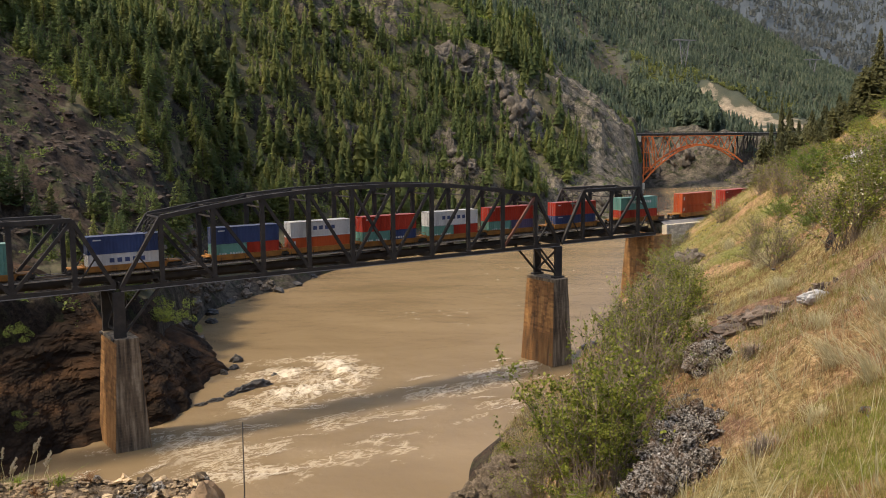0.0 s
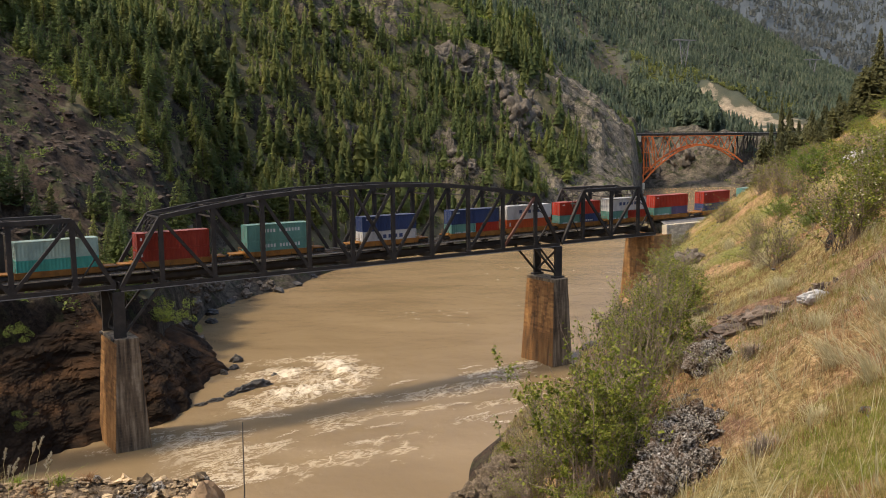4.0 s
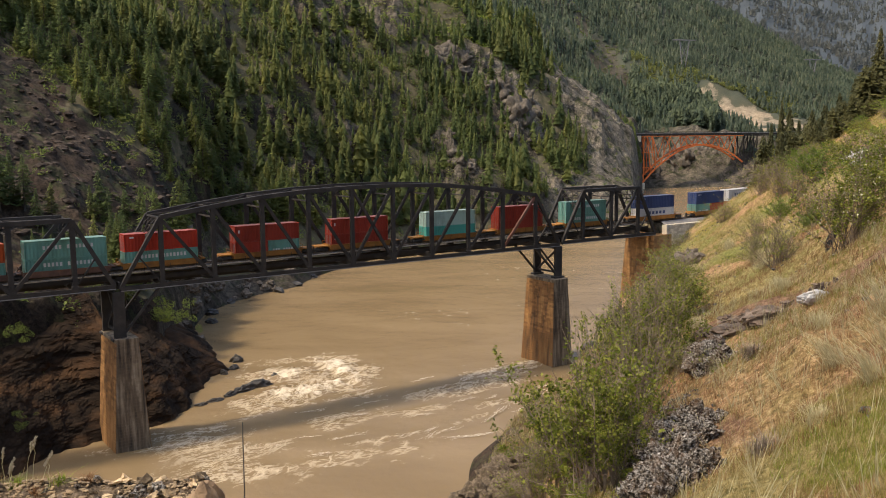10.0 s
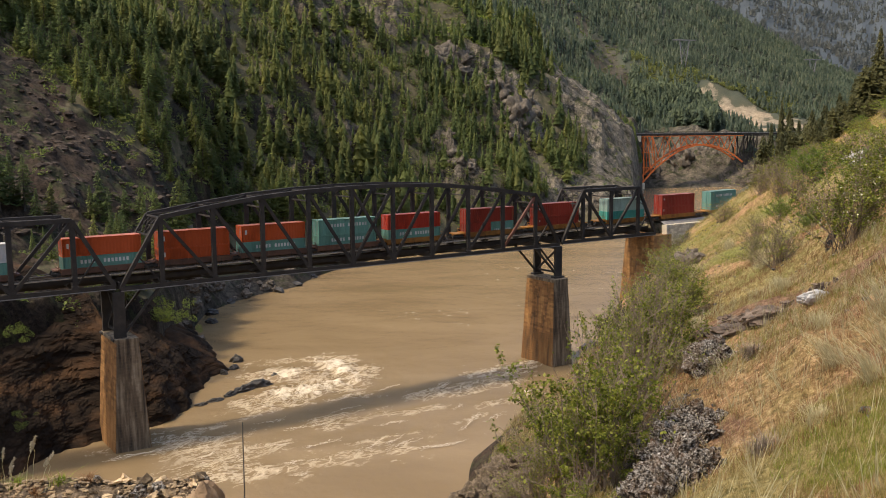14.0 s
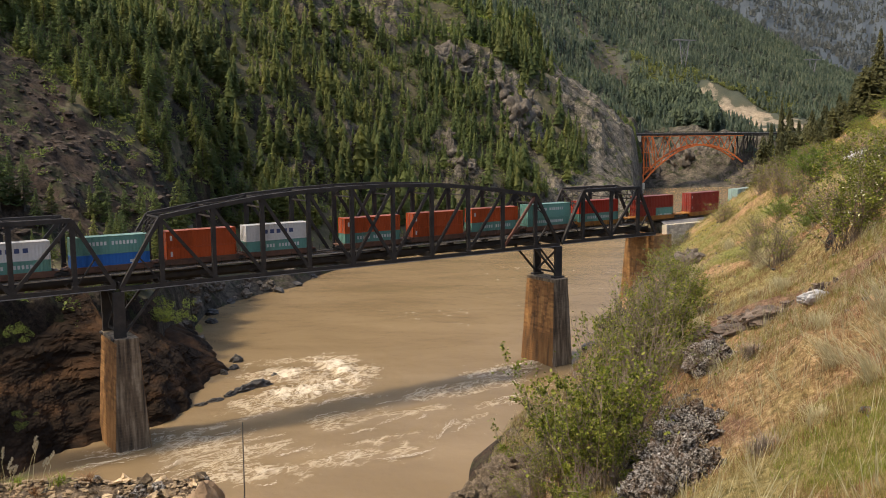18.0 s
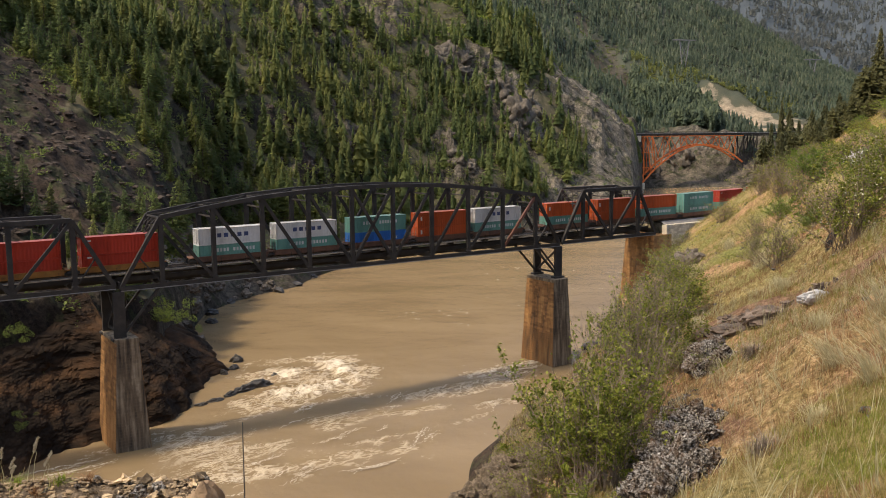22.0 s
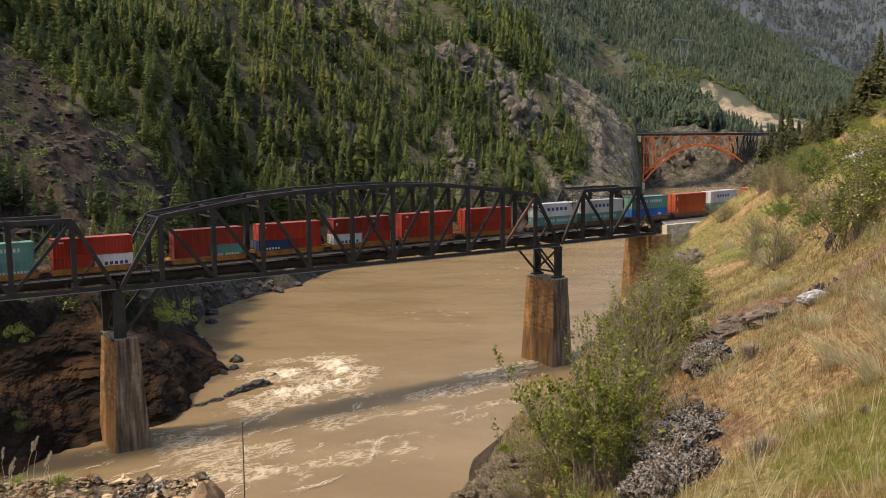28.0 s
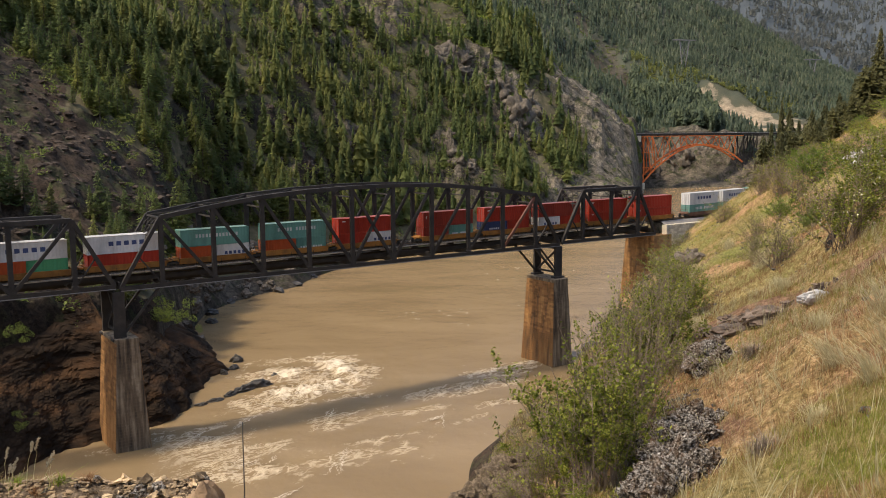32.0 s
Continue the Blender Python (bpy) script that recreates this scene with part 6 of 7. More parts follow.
def shrub_model(seed, name, label, stems, twigs, leaves, leaf, leaf_mat, wide, petals=0):
    """A many-stemmed shrub of unit height: stems with side twigs, and single leaves along them."""
    rnd = random.Random(seed)
    t = empty(name, Matrix(), label, "shrub", "shrubs on the slope")
    vs, fs, tips = [], [], []
    for _ in range(stems):
        az, tilt, ln = rnd.uniform(0, 6.283), abs(rnd.gauss(0, 0.42)) * wide, rnd.uniform(0.5, 1.02)
        q = Vector((rnd.gauss(0, 0.05), rnd.gauss(0, 0.05), -0.03))
        d = Vector((math.sin(tilt) * math.cos(az), math.sin(tilt) * math.sin(az), math.cos(tilt)))
        pts = [q.copy()]
        for j in range(6):
            d = (d + Vector((rnd.gauss(0, 0.12), rnd.gauss(0, 0.12), rnd.gauss(0.03, 0.06)))).normalized()
            q = q + d * ln / 6
            pts.append(q.copy())
        tube(vs, fs, pts, 0.0055, 0.0016)
        for _ in range(twigs):
            j = rnd.randint(2, 5)
            a = pts[j].lerp(pts[j + 1], rnd.random())
            e = (d + Vector((rnd.gauss(0, 0.7), rnd.gauss(0, 0.7), rnd.gauss(0.2, 0.4)))).normalized() * rnd.uniform(0.08, 0.24)
            m = a + e * 0.5 + Vector((rnd.gauss(0, 0.02), rnd.gauss(0, 0.02), 0.01))
            tube(vs, fs, [a, m, a + e], 0.0022, 0.0009)
            tips.append((a, a + e))
        tips.append((pts[3], pts[6]))
    me = bpy.data.meshes.new("branchwork")
    me.from_pydata([v[:] for v in vs], [], fs)
    me.materials.append(RUST_BROWN)
    shared("branchwork", me, t)

    def flakes(nm, count, size, mat, lab):
        lv, lf = [], []
        full = rnd.sample(tips, max(1, len(tips) // 4))
        for _ in range(count):
            a, b = rnd.choice(full if rnd.random() < 0.72 else tips)
            c = a.lerp(b, rnd.uniform(0.15, 1.1)) + Vector((rnd.gauss(0, 0.012), rnd.gauss(0, 0.012), rnd.gauss(0, 0.012)))
            u = Vector((rnd.gauss(0, 1), rnd.gauss(0, 1), rnd.gauss(0, 0.6))).normalized()
            w = u.orthogonal().normalized()
            w = Matrix.Rotation(rnd.uniform(0, 6.28), 3, u) @ w
            s = size * rnd.uniform(0.6, 1.3)
            i = len(lv)
            lv += [c, c + u * s * 0.5 + w * s * 0.32, c + u * s, c + u * s * 0.5 - w * s * 0.32]
            lf.append((i, i + 1, i + 2, i + 3))
        me2 = bpy.data.meshes.new(nm)
        me2.from_pydata([v[:] for v in lv], [], lf)
        me2.materials.append(mat)
        shared(nm, me2, t, None, lab)

    if leaves:
        flakes("foliage", leaves, leaf, leaf_mat, "")
    if petals:
        flakes("blossom", petals, leaf * 0.8, PETAL, "scattered pale yellow blossom")
    return t


SHRUBS = {"leafy": [shrub_model(s, "shrub", "leafy green shrub with many thin stems", 46, 9, 5800, 0.027, SHRUB_LEAF, 1.0) for s in (1, 2, 3)],
          "twiggy": [shrub_model(s, "shrub", "grey twiggy half-bare shrub", 54, 9, 1500, 0.025, SHRUB_LEAF, 1.15) for s in (4, 5)],
          "spray": [shrub_model(8, "shrub", "tall thin sprays of half-bare twigs", 13, 8, 950, 0.026, SHRUB_LEAF, 0.3)],
          "blossom": [shrub_model(6, "shrub", "broad spreading shrub with pale blossom", 46, 9, 4600, 0.027, SHRUB_LEAF, 1.3, 220)],
          "fresh": [shrub_model(7, "shrub", "bright green leafy bush", 40, 9, 5200, 0.032, BROADLEAF, 1.25)]}
USED = set()
SWAY = []                           # what the wind moves: thing, resting pose, reach in degrees, phase


def plant(kind, x, y, h, w, k=0, turn=0.0, dip=0.03):
    model = SHRUBS[kind][k % len(SHRUBS[kind])]
    m = pose(x, y, ground_at(x, y) - dip, 0, 0, turn)
    if model.name in USED:
        ob = copy_thing(model, m)
    else:
        ob = model
        USED.add(model.name)
        ob.matrix_basis = m
    ob.scale = (w, w, h)
    if y < 16:
        SWAY.append((ob, m, {"spray": 4.0, "leafy": 2.2, "twiggy": 2.0}.get(kind, 1.5), k * 1.7))
    return ob


EDGE_SHRUBS = (("leafy", 1.19, 7.22, 1.40, 1.25), ("leafy", 1.05, 7.9, 1.1, 1.2), ("twiggy", 1.2, 9.3, 0.8, 0.9), ("twiggy", 1.66, 8.02, 1.4, 1.0), ("twiggy", 1.9, 9.0, 1.35, 1.15), ("leafy", 2.19, 9.92, 1.15, 1.15), ("twiggy", 2.4, 10.2, 1.3, 1.1), ("leafy", 2.64, 10.5, 1.1, 1.1), ("leafy", 2.78, 13.2, 1.1, 0.9), ("twiggy", 2.9, 12.6, 1.4, 1.2), ("leafy", 3.95, 14.33, 0.8, 1.1), ("leafy", 4.7, 20.0, 1.0, 1.3), ("twiggy", 3.5, 15.2, 1.1, 1.2), ("leafy", 4.9, 19.0, 1.0, 1.4), ("twiggy", 5.6, 21.5, 0.9, 1.5),)
SLOPE_SHRUBS = (("leafy", 7.0, 28.5, 0.9, 1.7), ("twiggy", 7.6, 30.4, 0.8, 1.6), ("leafy", 8.4, 33.5, 0.8, 1.8), ("leafy", 26.0, 101.5, 1.6, 2.4), ("blossom", 5.62, 12.55, 1.35, 1.55), ("blossom", 6.3, 13.4, 1.3, 1.3), ("fresh", 11.59, 28.45, 1.15, 1.6), ("fresh", 9.54, 20.19, 1.1, 1.3), ("twiggy", 5.44, 14.68, 0.85, 1.1), ("twiggy", 11.24, 30.08, 1.4, 2.0), ("twiggy", 10.3, 26.5, 1.0, 1.5), ("twiggy", 2.78, 9.08, 0.3, 0.8), ("twiggy", 2.6, 9.5, 0.35, 0.7), ("twiggy", 8.34, 20.68, 0.7, 0.9), ("fresh", 7.2, 17.5, 0.5, 0.6),)
LOW_SHRUBS = (("twiggy", 14.5, 38, 1.2, 2.2), ("twiggy", 10.6, 22.5, 1.0, 1.4), ("twiggy", 6.9, 16.0, 0.75, 1.0), ("leafy", 1.0, 6.6, 0.45, 0.6), ("twiggy", 11.4, 32.5, 1.3, 1.8), ("fresh", 12.2, 29.5, 1.1, 1.5), ("fresh", 8.9, 18.6, 0.8, 1.2), ("spray", 1.5, 8.6, 1.45, 0.8), ("spray", 1.7, 9.4, 1.5, 0.8), ("spray", 2.35, 10.8, 1.3, 0.8), ("twiggy", 0.82, 7.6, 0.75, 0.6), ("twiggy", 0.7, 8.4, 0.4, 0.6), ("leafy", 1.35, 7.0, 0.9, 0.8), ("twiggy", 8.3, 24.0, 0.75, 1.1), ("fresh", 9.3, 25.0, 0.8, 1.0), ("twiggy", 9.0, 22.0, 0.6, 1.1), ("twiggy", 7.3, 21.0, 0.5, 0.9), ("leafy", 6.2, 24.0, 0.9, 1.2), ("fresh", 5.8, 22.5, 0.6, 0.8), ("twiggy", 6.6, 19.0, 0.5, 0.8), ("fresh", 7.9, 19.4, 0.45, 0.6), ("twiggy", 10.2, 33.0, 0.9, 1.6), ("twiggy", 9.4, 36.0, 0.8, 1.6), ("leafy", 10.8, 40.0, 0.9, 1.8),)
for k, (kind, x, y, h, w) in enumerate(EDGE_SHRUBS + SLOPE_SHRUBS + LOW_SHRUBS):
    plant(kind, x, y, h, w, k, k * 53.0)

rnd = random.Random(58)
spots = 0
while spots < 30:
    y = rnd.uniform(24, 105)
    x = y * rnd.uniform(0.33, 0.49)
    g = ground_at(x, y)
    if g < 52 - 0.06 * y or not clear_of_line(x, y, 14):
        spots += 0.2
        continue
    s = 0.5 + 0.012 * y
    plant(rnd.choice(("twiggy", "fresh", "leafy", "twiggy")), x, y, s * rnd.uniform(0.7, 1.3), s * rnd.uniform(1.2, 2.0), int(spots), rnd.uniform(0, 360))
    spots += 1


def tussock(x, y, h, w, blades, seed, label, mat=GRASS_DRY, bend=(0, 0)):
    rnd = random.Random(seed)
    vs, fs = [], []
    z = ground_at(x, y) - 0.02
    for _ in range(blades):
        a, q = rnd.uniform(0, 6.28), Vector((rnd.gauss(0, 0.12) * w, rnd.gauss(0, 0.12) * w, 0))
        out = Vector((math.cos(a), math.sin(a), 0)) * abs(rnd.gauss(0, 0.45)) * w + Vector((bend[0], bend[1], 0)) * rnd.uniform(0.5, 1)
        hh = h * rnd.uniform(0.5, 1.0)
        d = Vector((-math.sin(a), math.cos(a), 0)) * 0.0022
        m, e = q + out * 0.4 + Vector((0, 0, hh * 0.7)), q + out + Vector((0, 0, hh))
        i = len(vs)
        vs += [q - d, q + d, m - d * 0.8, m + d * 0.8, e]
        fs += [(i, i + 1, i + 3, i + 2), (i + 2, i + 3, i + 4)]
    me = bpy.data.meshes.new("tussock")
    me.from_pydata([v[:] for v in vs], [], fs)
    me.materials.append(mat)
    ob = new("tussock", me)
    ob.location = (x, y, z)
    return tagged(ob, label, "grass tussock", "grass tussocks")


for k, (x, y, h, w) in enumerate(((4.6, 12.3, 0.3, 0.42), (4.3, 11.3, 0.32, 0.45), (3.3, 11.6, 0.3, 0.4), (4.5, 12.9, 0.3, 0.4), (5.9, 21, 0.5, 0.7), (8.6, 33, 0.7, 1.0), (5.4, 15.2, 0.4, 0.6), (7.6, 24, 0.5, 0.8), (3.2, 7.6, 0.25, 0.4), (2.3, 5.4, 0.2, 0.35), (6.5, 18.0, 0.4, 0.6), (12.0, 40, 0.8, 1.3))):
    tussock(x, y, h * 0.75, w * 0.8, 190, k, "bleached tussock of dry bunch grass", STRAW)
for k, (x, y, h, w) in enumerate(((2.75, 5.6, 0.3, 0.4), (3.1, 6.1, 0.34, 0.5), (3.5, 7.0, 0.36, 0.5), (2.95, 6.6, 0.28, 0.4))):
    tussock(x, y, h, w, 130, 31 + k, "overhanging sheaf of long bleached grass", STRAW, bend=(-0.3, 0.0))
tussock(1.95, 5.3, 0.16, 0.3, 300, 33, "brown tussock of old grass", RUST_BROWN)
tussock(2.9, 8.3, 0.18, 0.35, 300, 34, "brown tussock of old grass", RUST_BROWN)


def rock_on(name, seed, x, y, size, turn, mat, label, sink=0.3, rough=0.45, level=4, tilt=0, jag=0.0):
    return boulder(name, seed, size, pose(x, y, ground_at(x, y) + size[2] * (0.5 - sink), tilt, 0, turn), mat, label, rough=rough, level=level, group="rocks on the slope", jag=jag)


rock_on("field_rock", 51, 3.97, 9.6, (0.46, 0.14, 0.17), 28, PALE_ROCK, "jagged white and grey rock in the dry grass", 0.2, 0.3, tilt=24)
rock_on("rock_ledge", 52, 3.7, 10.2, (0.7, 0.35, 0.26), 30, BROWN_ROCK, "brown broken rock ledge in the turf", 0.45, 0.38)
rock_on("rock_ledge", 53, 3.35, 10.3, (0.7, 0.3, 0.18), 30, BROWN_ROCK, "low brown rock ledge in the turf", 0.45, 0.38)
rock_on("rock_ledge", 54, 2.75, 9.15, (0.56, 0.42, 0.46), 10, LICHEN, "dark lichen-covered boulder among bare twigs", 0.3, 0.4)
rock_on("rock_ledge", 55, 6.75, 25.2, (0.8, 0.7, 0.7), 20, GREY_CRAG, "grey fractured rock outcrop on the slope", 0.4, 0.7)
rock_on("rock_ledge", 56, 7.2, 26.6, (0.9, 0.8, 0.8), 70, GREY_CRAG, "grey fractured rock outcrop on the slope", 0.4, 0.7)
rock_on("rock_ledge", 57, 11.8, 24.6, (1.0, 0.8, 0.6), 70, ROCKS, "dark rock cropping out near the crest", 0.3, 0.6)
rock_on("rock_ledge", 58, 12.6, 27.0, (1.8, 1.0, 0.6), 40, PALE_ROCK, "pale rock slab near the crest of the slope", 0.45, 0.5)
for k, (x, y, sx, sy, sz, turn) in enumerate(((1.62, 6.05, 0.42, 0.4, 0.4, 10), (1.7, 6.5, 0.46, 0.42, 0.42, 60), (1.8, 6.95, 0.42, 0.4, 0.36, 30), (1.98, 6.75, 0.3, 0.28, 0.24, 80), (1.86, 6.2, 0.4, 0.34, 0.26, 130), (2.06, 7.3, 0.34, 0.26, 0.26, 15), (1.5, 6.45, 0.36, 0.36, 0.4, 95), (2.16, 7.0, 0.2, 0.16, 0.16, 40))):
    rock_on("rock_outcrop", 500 + k, x, y, (sx, sy, sz), turn, LICHEN, "pitted dark rock crusted with pale grey lichen", 0.42, 0.6, 5, jag=0.1)
rnd = random.Random(15)
for k in range(20):
    f = rnd.uniform(0, 0.75)
    x, y = 3.0 + 1.75 * f + rnd.gauss(0, 0.12), 10.9 - 1.0 * f + rnd.gauss(0, 0.2)
    w = rnd.uniform(0.06, 0.2)
    rock_on("rock_ledge", 600 + k, x, y, (w * 1.6, w, w * 0.7), rnd.uniform(10, 50), BROWN_ROCK, "broken brown rock in the eroded bank", 0.42, 0.6, 3, jag=0.3)
for k, (x, y, w) in enumerate(((0.12, 8.2, 0.3), (0.3, 8.8, 0.36), (0.42, 9.3, 0.3), (0.58, 9.8, 0.4), (0.78, 10.3, 0.36), (0.5, 8.7, 0.24), (0.72, 9.3, 0.26), (0.92, 10.0, 0.24), (0.25, 7.8, 0.26))):
    rock_on("edge_rock", 640 + k, x, y, (w * 1.4, w, w * 0.8), 35 + 17 * k, GRAVEL_DARK, "brown weathered rock on the broken edge of the slope", 0.4, 0.6, 4)
rnd = random.Random(9)
for k in range(34):
    y = 5.9 + rnd.random() * 2.6
    x = 1.72 + (y - 7.2) * 0.26 + rnd.gauss(0, 0.17)
    s = rnd.uniform(0.12, 0.18) if k < 8 else rnd.uniform(0.04, 0.11)
    rock_on("scree_rock", 100 + k, x, y, (s * 1.4, s, s), rnd.uniform(0, 180), LICHEN, "angular dark grey scree block below the shrubs", 0.4, 0.5, 3, jag=0.1)
p, rn = scatter(500, 5, 19, 5.0, 13, 23, lambda x, y, z: (np.abs(x - np.interp(y, EDGE_Y, EDGE_X) - 0.2) < 0.5) & (z > 40))
y = rn.uniform(5.6, 8.8, 2200)
x = 1.72 + (y - 7.2) * 0.26 + rn.normal(0, 0.17, 2200)
p = np.concatenate([p, np.stack([x, y, land(x, y)], -1)])
spread_out("scree", STONE, with_size(p, rn, 0.015, 0.05, 1.4), SCREE, "loose grey scree along the broken edge", "scree")
p, rn = scatter(7000, -1, 9, 5.0, 13, 24, lambda x, y, z: (np.interp(y, EDGE_Y, EDGE_X) - x > -0.75) & (z > 44))
spread_out("scree", STONE, with_size(p, rn, 0.01, 0.045, 1.5), GRAVEL_DARK, "loose brown rubble on the steep drop to the river", "scree")


# ---- gravel mound at the foot of the view, with grass heads and a dead stalk ----
def mound_spots(n, seed):
    rn = np.random.RandomState(seed)
    x, y = rn.uniform(-3.2, -0.95, n), rn.uniform(4.75, 5.5, n)
    return np.stack([x, y, land(x, y)], -1), rn


pts, rn = mound_spots(5200, 41)
spread_out("gravel", STONE, with_size(pts, rn, 0.006, 0.024, 1.6), GRAVEL, "tan and grey gravel heaped on a mound", "gravel")
rnd = random.Random(12)
for k in range(90):
    x, y, s = rnd.uniform(-2.6, -1.3), rnd.uniform(4.85, 5.3), rnd.uniform(0.02, 0.05)
    if k < 34:
        x, y, s = rnd.gauss(-1.78, 0.13), rnd.gauss(5.12, 0.06), rnd.uniform(0.035, 0.08)
    rock_on("gravel_rock", 200 + k, x, y, (s * 1.5, s * 1.1, s * 0.9), rnd.uniform(0, 180), LICHEN if k % 7 == 0 else (WEDGE if k % 8 == 1 else (GRAVEL_DARK if k % 2 else GRAVEL)), "angular broken rock on the gravel mound", 0.25, 0.6, 2, rnd.uniform(-25, 25), 0.35)
rock_on("gravel_rock", 260, -1.38, 5.0, (0.25, 0.18, 0.42), 35, WEDGE, "pale orange wedge of rock on the gravel mound", 0.3, 0.4, 3)


def seed_stalk(x, y, h, lean, seed, head=True):
    rnd = random.Random(seed)
    z = ground_at(x, y) - 0.02
    t = empty("grass_stalk", pose(x, y, z), "bleached grass stalk with a feathery seed head", "grass stalk", "grass stalks on the mound")
    pts = [Vector((lean * (k / 6) ** 1.6, 0.02 * rnd.gauss(0, 1) * k / 6, h * k / 6)) for k in range(7)]
    vs, fs = [], []
    tube(vs, fs, pts, 0.0018, 0.001)
    me = bpy.data.meshes.new("stem")
    me.from_pydata([v[:] for v in vs], [], fs)
    me.materials.append(STRAW)
    shared("stem", me, t)
    lv, lf = [], []
    for _ in range(70):
        c = pts[5].lerp(pts[6], rnd.uniform(-0.3, 1.15))
        u = Vector((rnd.gauss(0, 0.6), rnd.gauss(0, 0.6), 1)).normalized() * 0.014
        w = u.orthogonal().normalized() * 0.002
        i = len(lv)
        lv += [c - w, c + w, c + u + w, c + u - w]
        lf.append((i, i + 1, i + 2, i + 3))
    me = bpy.data.meshes.new("seed_head")
    me.from_pydata([v[:] for v in lv], [], lf)
    me.materials.append(SEED_HEAD)
    shared("seed_head", me, t)
    SWAY.append((t, pose(x, y, z), 5.0, seed * 0.9))


for k, (bx, h, lean) in enumerate(((-2.52, 0.17, 0.02), (-2.44, 0.24, 0.1), (-2.42, 0.24, 0.05), (-2.58, 0.15, 0.0), (-2.66, 0.15, -0.03), (-2.3, 0.17, 0.0), (-2.72, 0.12, 0.03), (-2.76, 0.14, 0.04), (-2.82, 0.1, 0.05), (-2.55, 0.12, 0.05), (-2.36, 0.13, 0.06), (-2.62, 0.2, -0.02))):
    seed_stalk(bx - 0.04, 5.12 + 0.05 * (k % 4), h * 1.2, lean * 0.5 + 0.012, k)
for k, (x, w) in enumerate(((-2.45, 0.2), (-2.6, 0.25), (-2.75, 0.2))):
    tussock(x, 5.3, 0.1, w, 80, 60 + k, "small tussock of dry grass on the gravel mound")
for k, x in enumerate((-2.86, -2.7, -2.56, -2.4, -2.28, -2.12)):
    tussock(x, 5.14 + 0.04 * (k % 3), 0.07, 0.16, 70, 80 + k, "short tuft of rusty and green grass on the gravel mound", GRASS_RUST if k % 2 else GRASS_FRESH)


def dead_stalk(x, y, z0, h):
    t = empty("dead_stalk", pose(x, y, z0), "thin dark dead stalk standing before the river", "dead stalk")
    vs, fs = [], []
    tube(vs, fs, [Vector((0.004 * math.sin(k), 0, h * k / 8)) for k in range(9)], 0.006, 0.003, 5)
    me = bpy.data.meshes.new("stem")
    me.from_pydata([v[:] for v in vs], [], fs)
    me.materials.append(BARK)
    shared("stem", me, t)


dead_stalk(-0.92, 4.0, ground_at(-0.92, 4.0) - 0.03, 52 - 4.0 * 0.322 - ground_at(-0.92, 4.0))

# ---- dark conifers on the crest of the near hill ----
CREST = [lone_tree(conifer_template(70 + s, 70, 30, 0.24), CREST_NEEDLES, "conifer", "tall dark conifer on the crest of the near hill") for s in range(3)]
for k, (col, y, top) in enumerate(((1545, 118, 52), (1505, 124, 140), (1522, 116, 120), (1478, 122, 165), (1455, 128, 185), (1432, 130, 195), (1410, 126, 210), (1392, 132, 190), (1378, 120, 178), (1362, 130, 215), (1568, 112, 95), (1590, 110, 60), (1535, 128, 130), (1490, 116, 200), (1440, 120, 215), (1420, 134, 215), (1468, 112, 215), (1348, 124, 240), (1610, 118, 90), (1515, 120, 175), (1500, 112, 205), (1530, 112, 165), (1555, 120, 120), (1445, 114, 235), (1485, 128, 180), (1462, 124, 200), (1400, 118, 235), (1425, 116, 232), (1385, 126, 225))):
    x = (col - 784) / 1611.0 * y
    g = ground_at(x, y) - 0.3
    h = 52 + (229 - top) * y / 1611.0 - g
    m = pose(x, y, g, 0, 0, k * 77)
    ob = CREST[k] if k < 3 else copy_thing(CREST[k % 3], m)
    ob.matrix_basis = m
    w = min(h * 0.9, 9.5) * (0.35 if top == 178 else 1.0)
    ob.scale = (w, w, h)
rnd = random.Random(33)
for k in range(26):
    col, y = 1396 + k * 6.6 + rnd.uniform(-4, 4), rnd.uniform(113, 132)
    top = float(np.interp(col, (1395, 1450, 1500, 1545, 1568), (232, 210, 160, 118, 100))) + rnd.uniform(0, 34)
    x = (col - 784) / 1611.0 * y
    g = ground_at(x, y) - 0.3
    h = 52 + (229 - top) * y / 1611.0 - g
    if h < 3:
        continue
    m = pose(x, y, g, rnd.uniform(-3, 3), rnd.uniform(-3, 3), rnd.uniform(0, 360))
    ob = copy_thing(CREST[k % 3], m)
    w = min(h * rnd.uniform(0.8, 1.2), 9.5)
    ob.scale = (w, w, h)


# ---- the train ----
SPEED = 12.63
COUPLED = (155.0, 136.6, 115.2, 94.7, 76.0, 60.8, 45.5, 30.5, 15.9, -5.0, -28.4, -47.65, -66.1, -87.4, -106.4, -125.5, -140.6, -155.7, -170.3, -185.6, -205.4, -219.6, -234.75, -250.2, -264.6, -283.8, -299.2, -314.3, -329.3, -344.6, -363.8, -378.8, -394.0, -409.2, -424.5)
LOADS = ("red/red", "orange/orange", "teal/red", "red/navy", "red/teal+violet", "white/teal+red", "red/teal+navy", "white/orange", "navy/teal+red", "navy/white",
         "teal/teal", "darkred/darkred", "mint/aqua", "darkred/darkred", "darkred/darkred+teal", "red/teal", "teal/teal", "orange/teal", "orange/orange", "orange/teal",
         "white/teal", "orange/orange", "teal/blue", "white/teal", "white/teal", "red/red", "red/red", "darkred/white+red", "red/navy+red", "darkred/darkred+teal",
         "red/red+white", "teal/orange+teal", "teal/orange+white", "white/red", "white/orange+green")
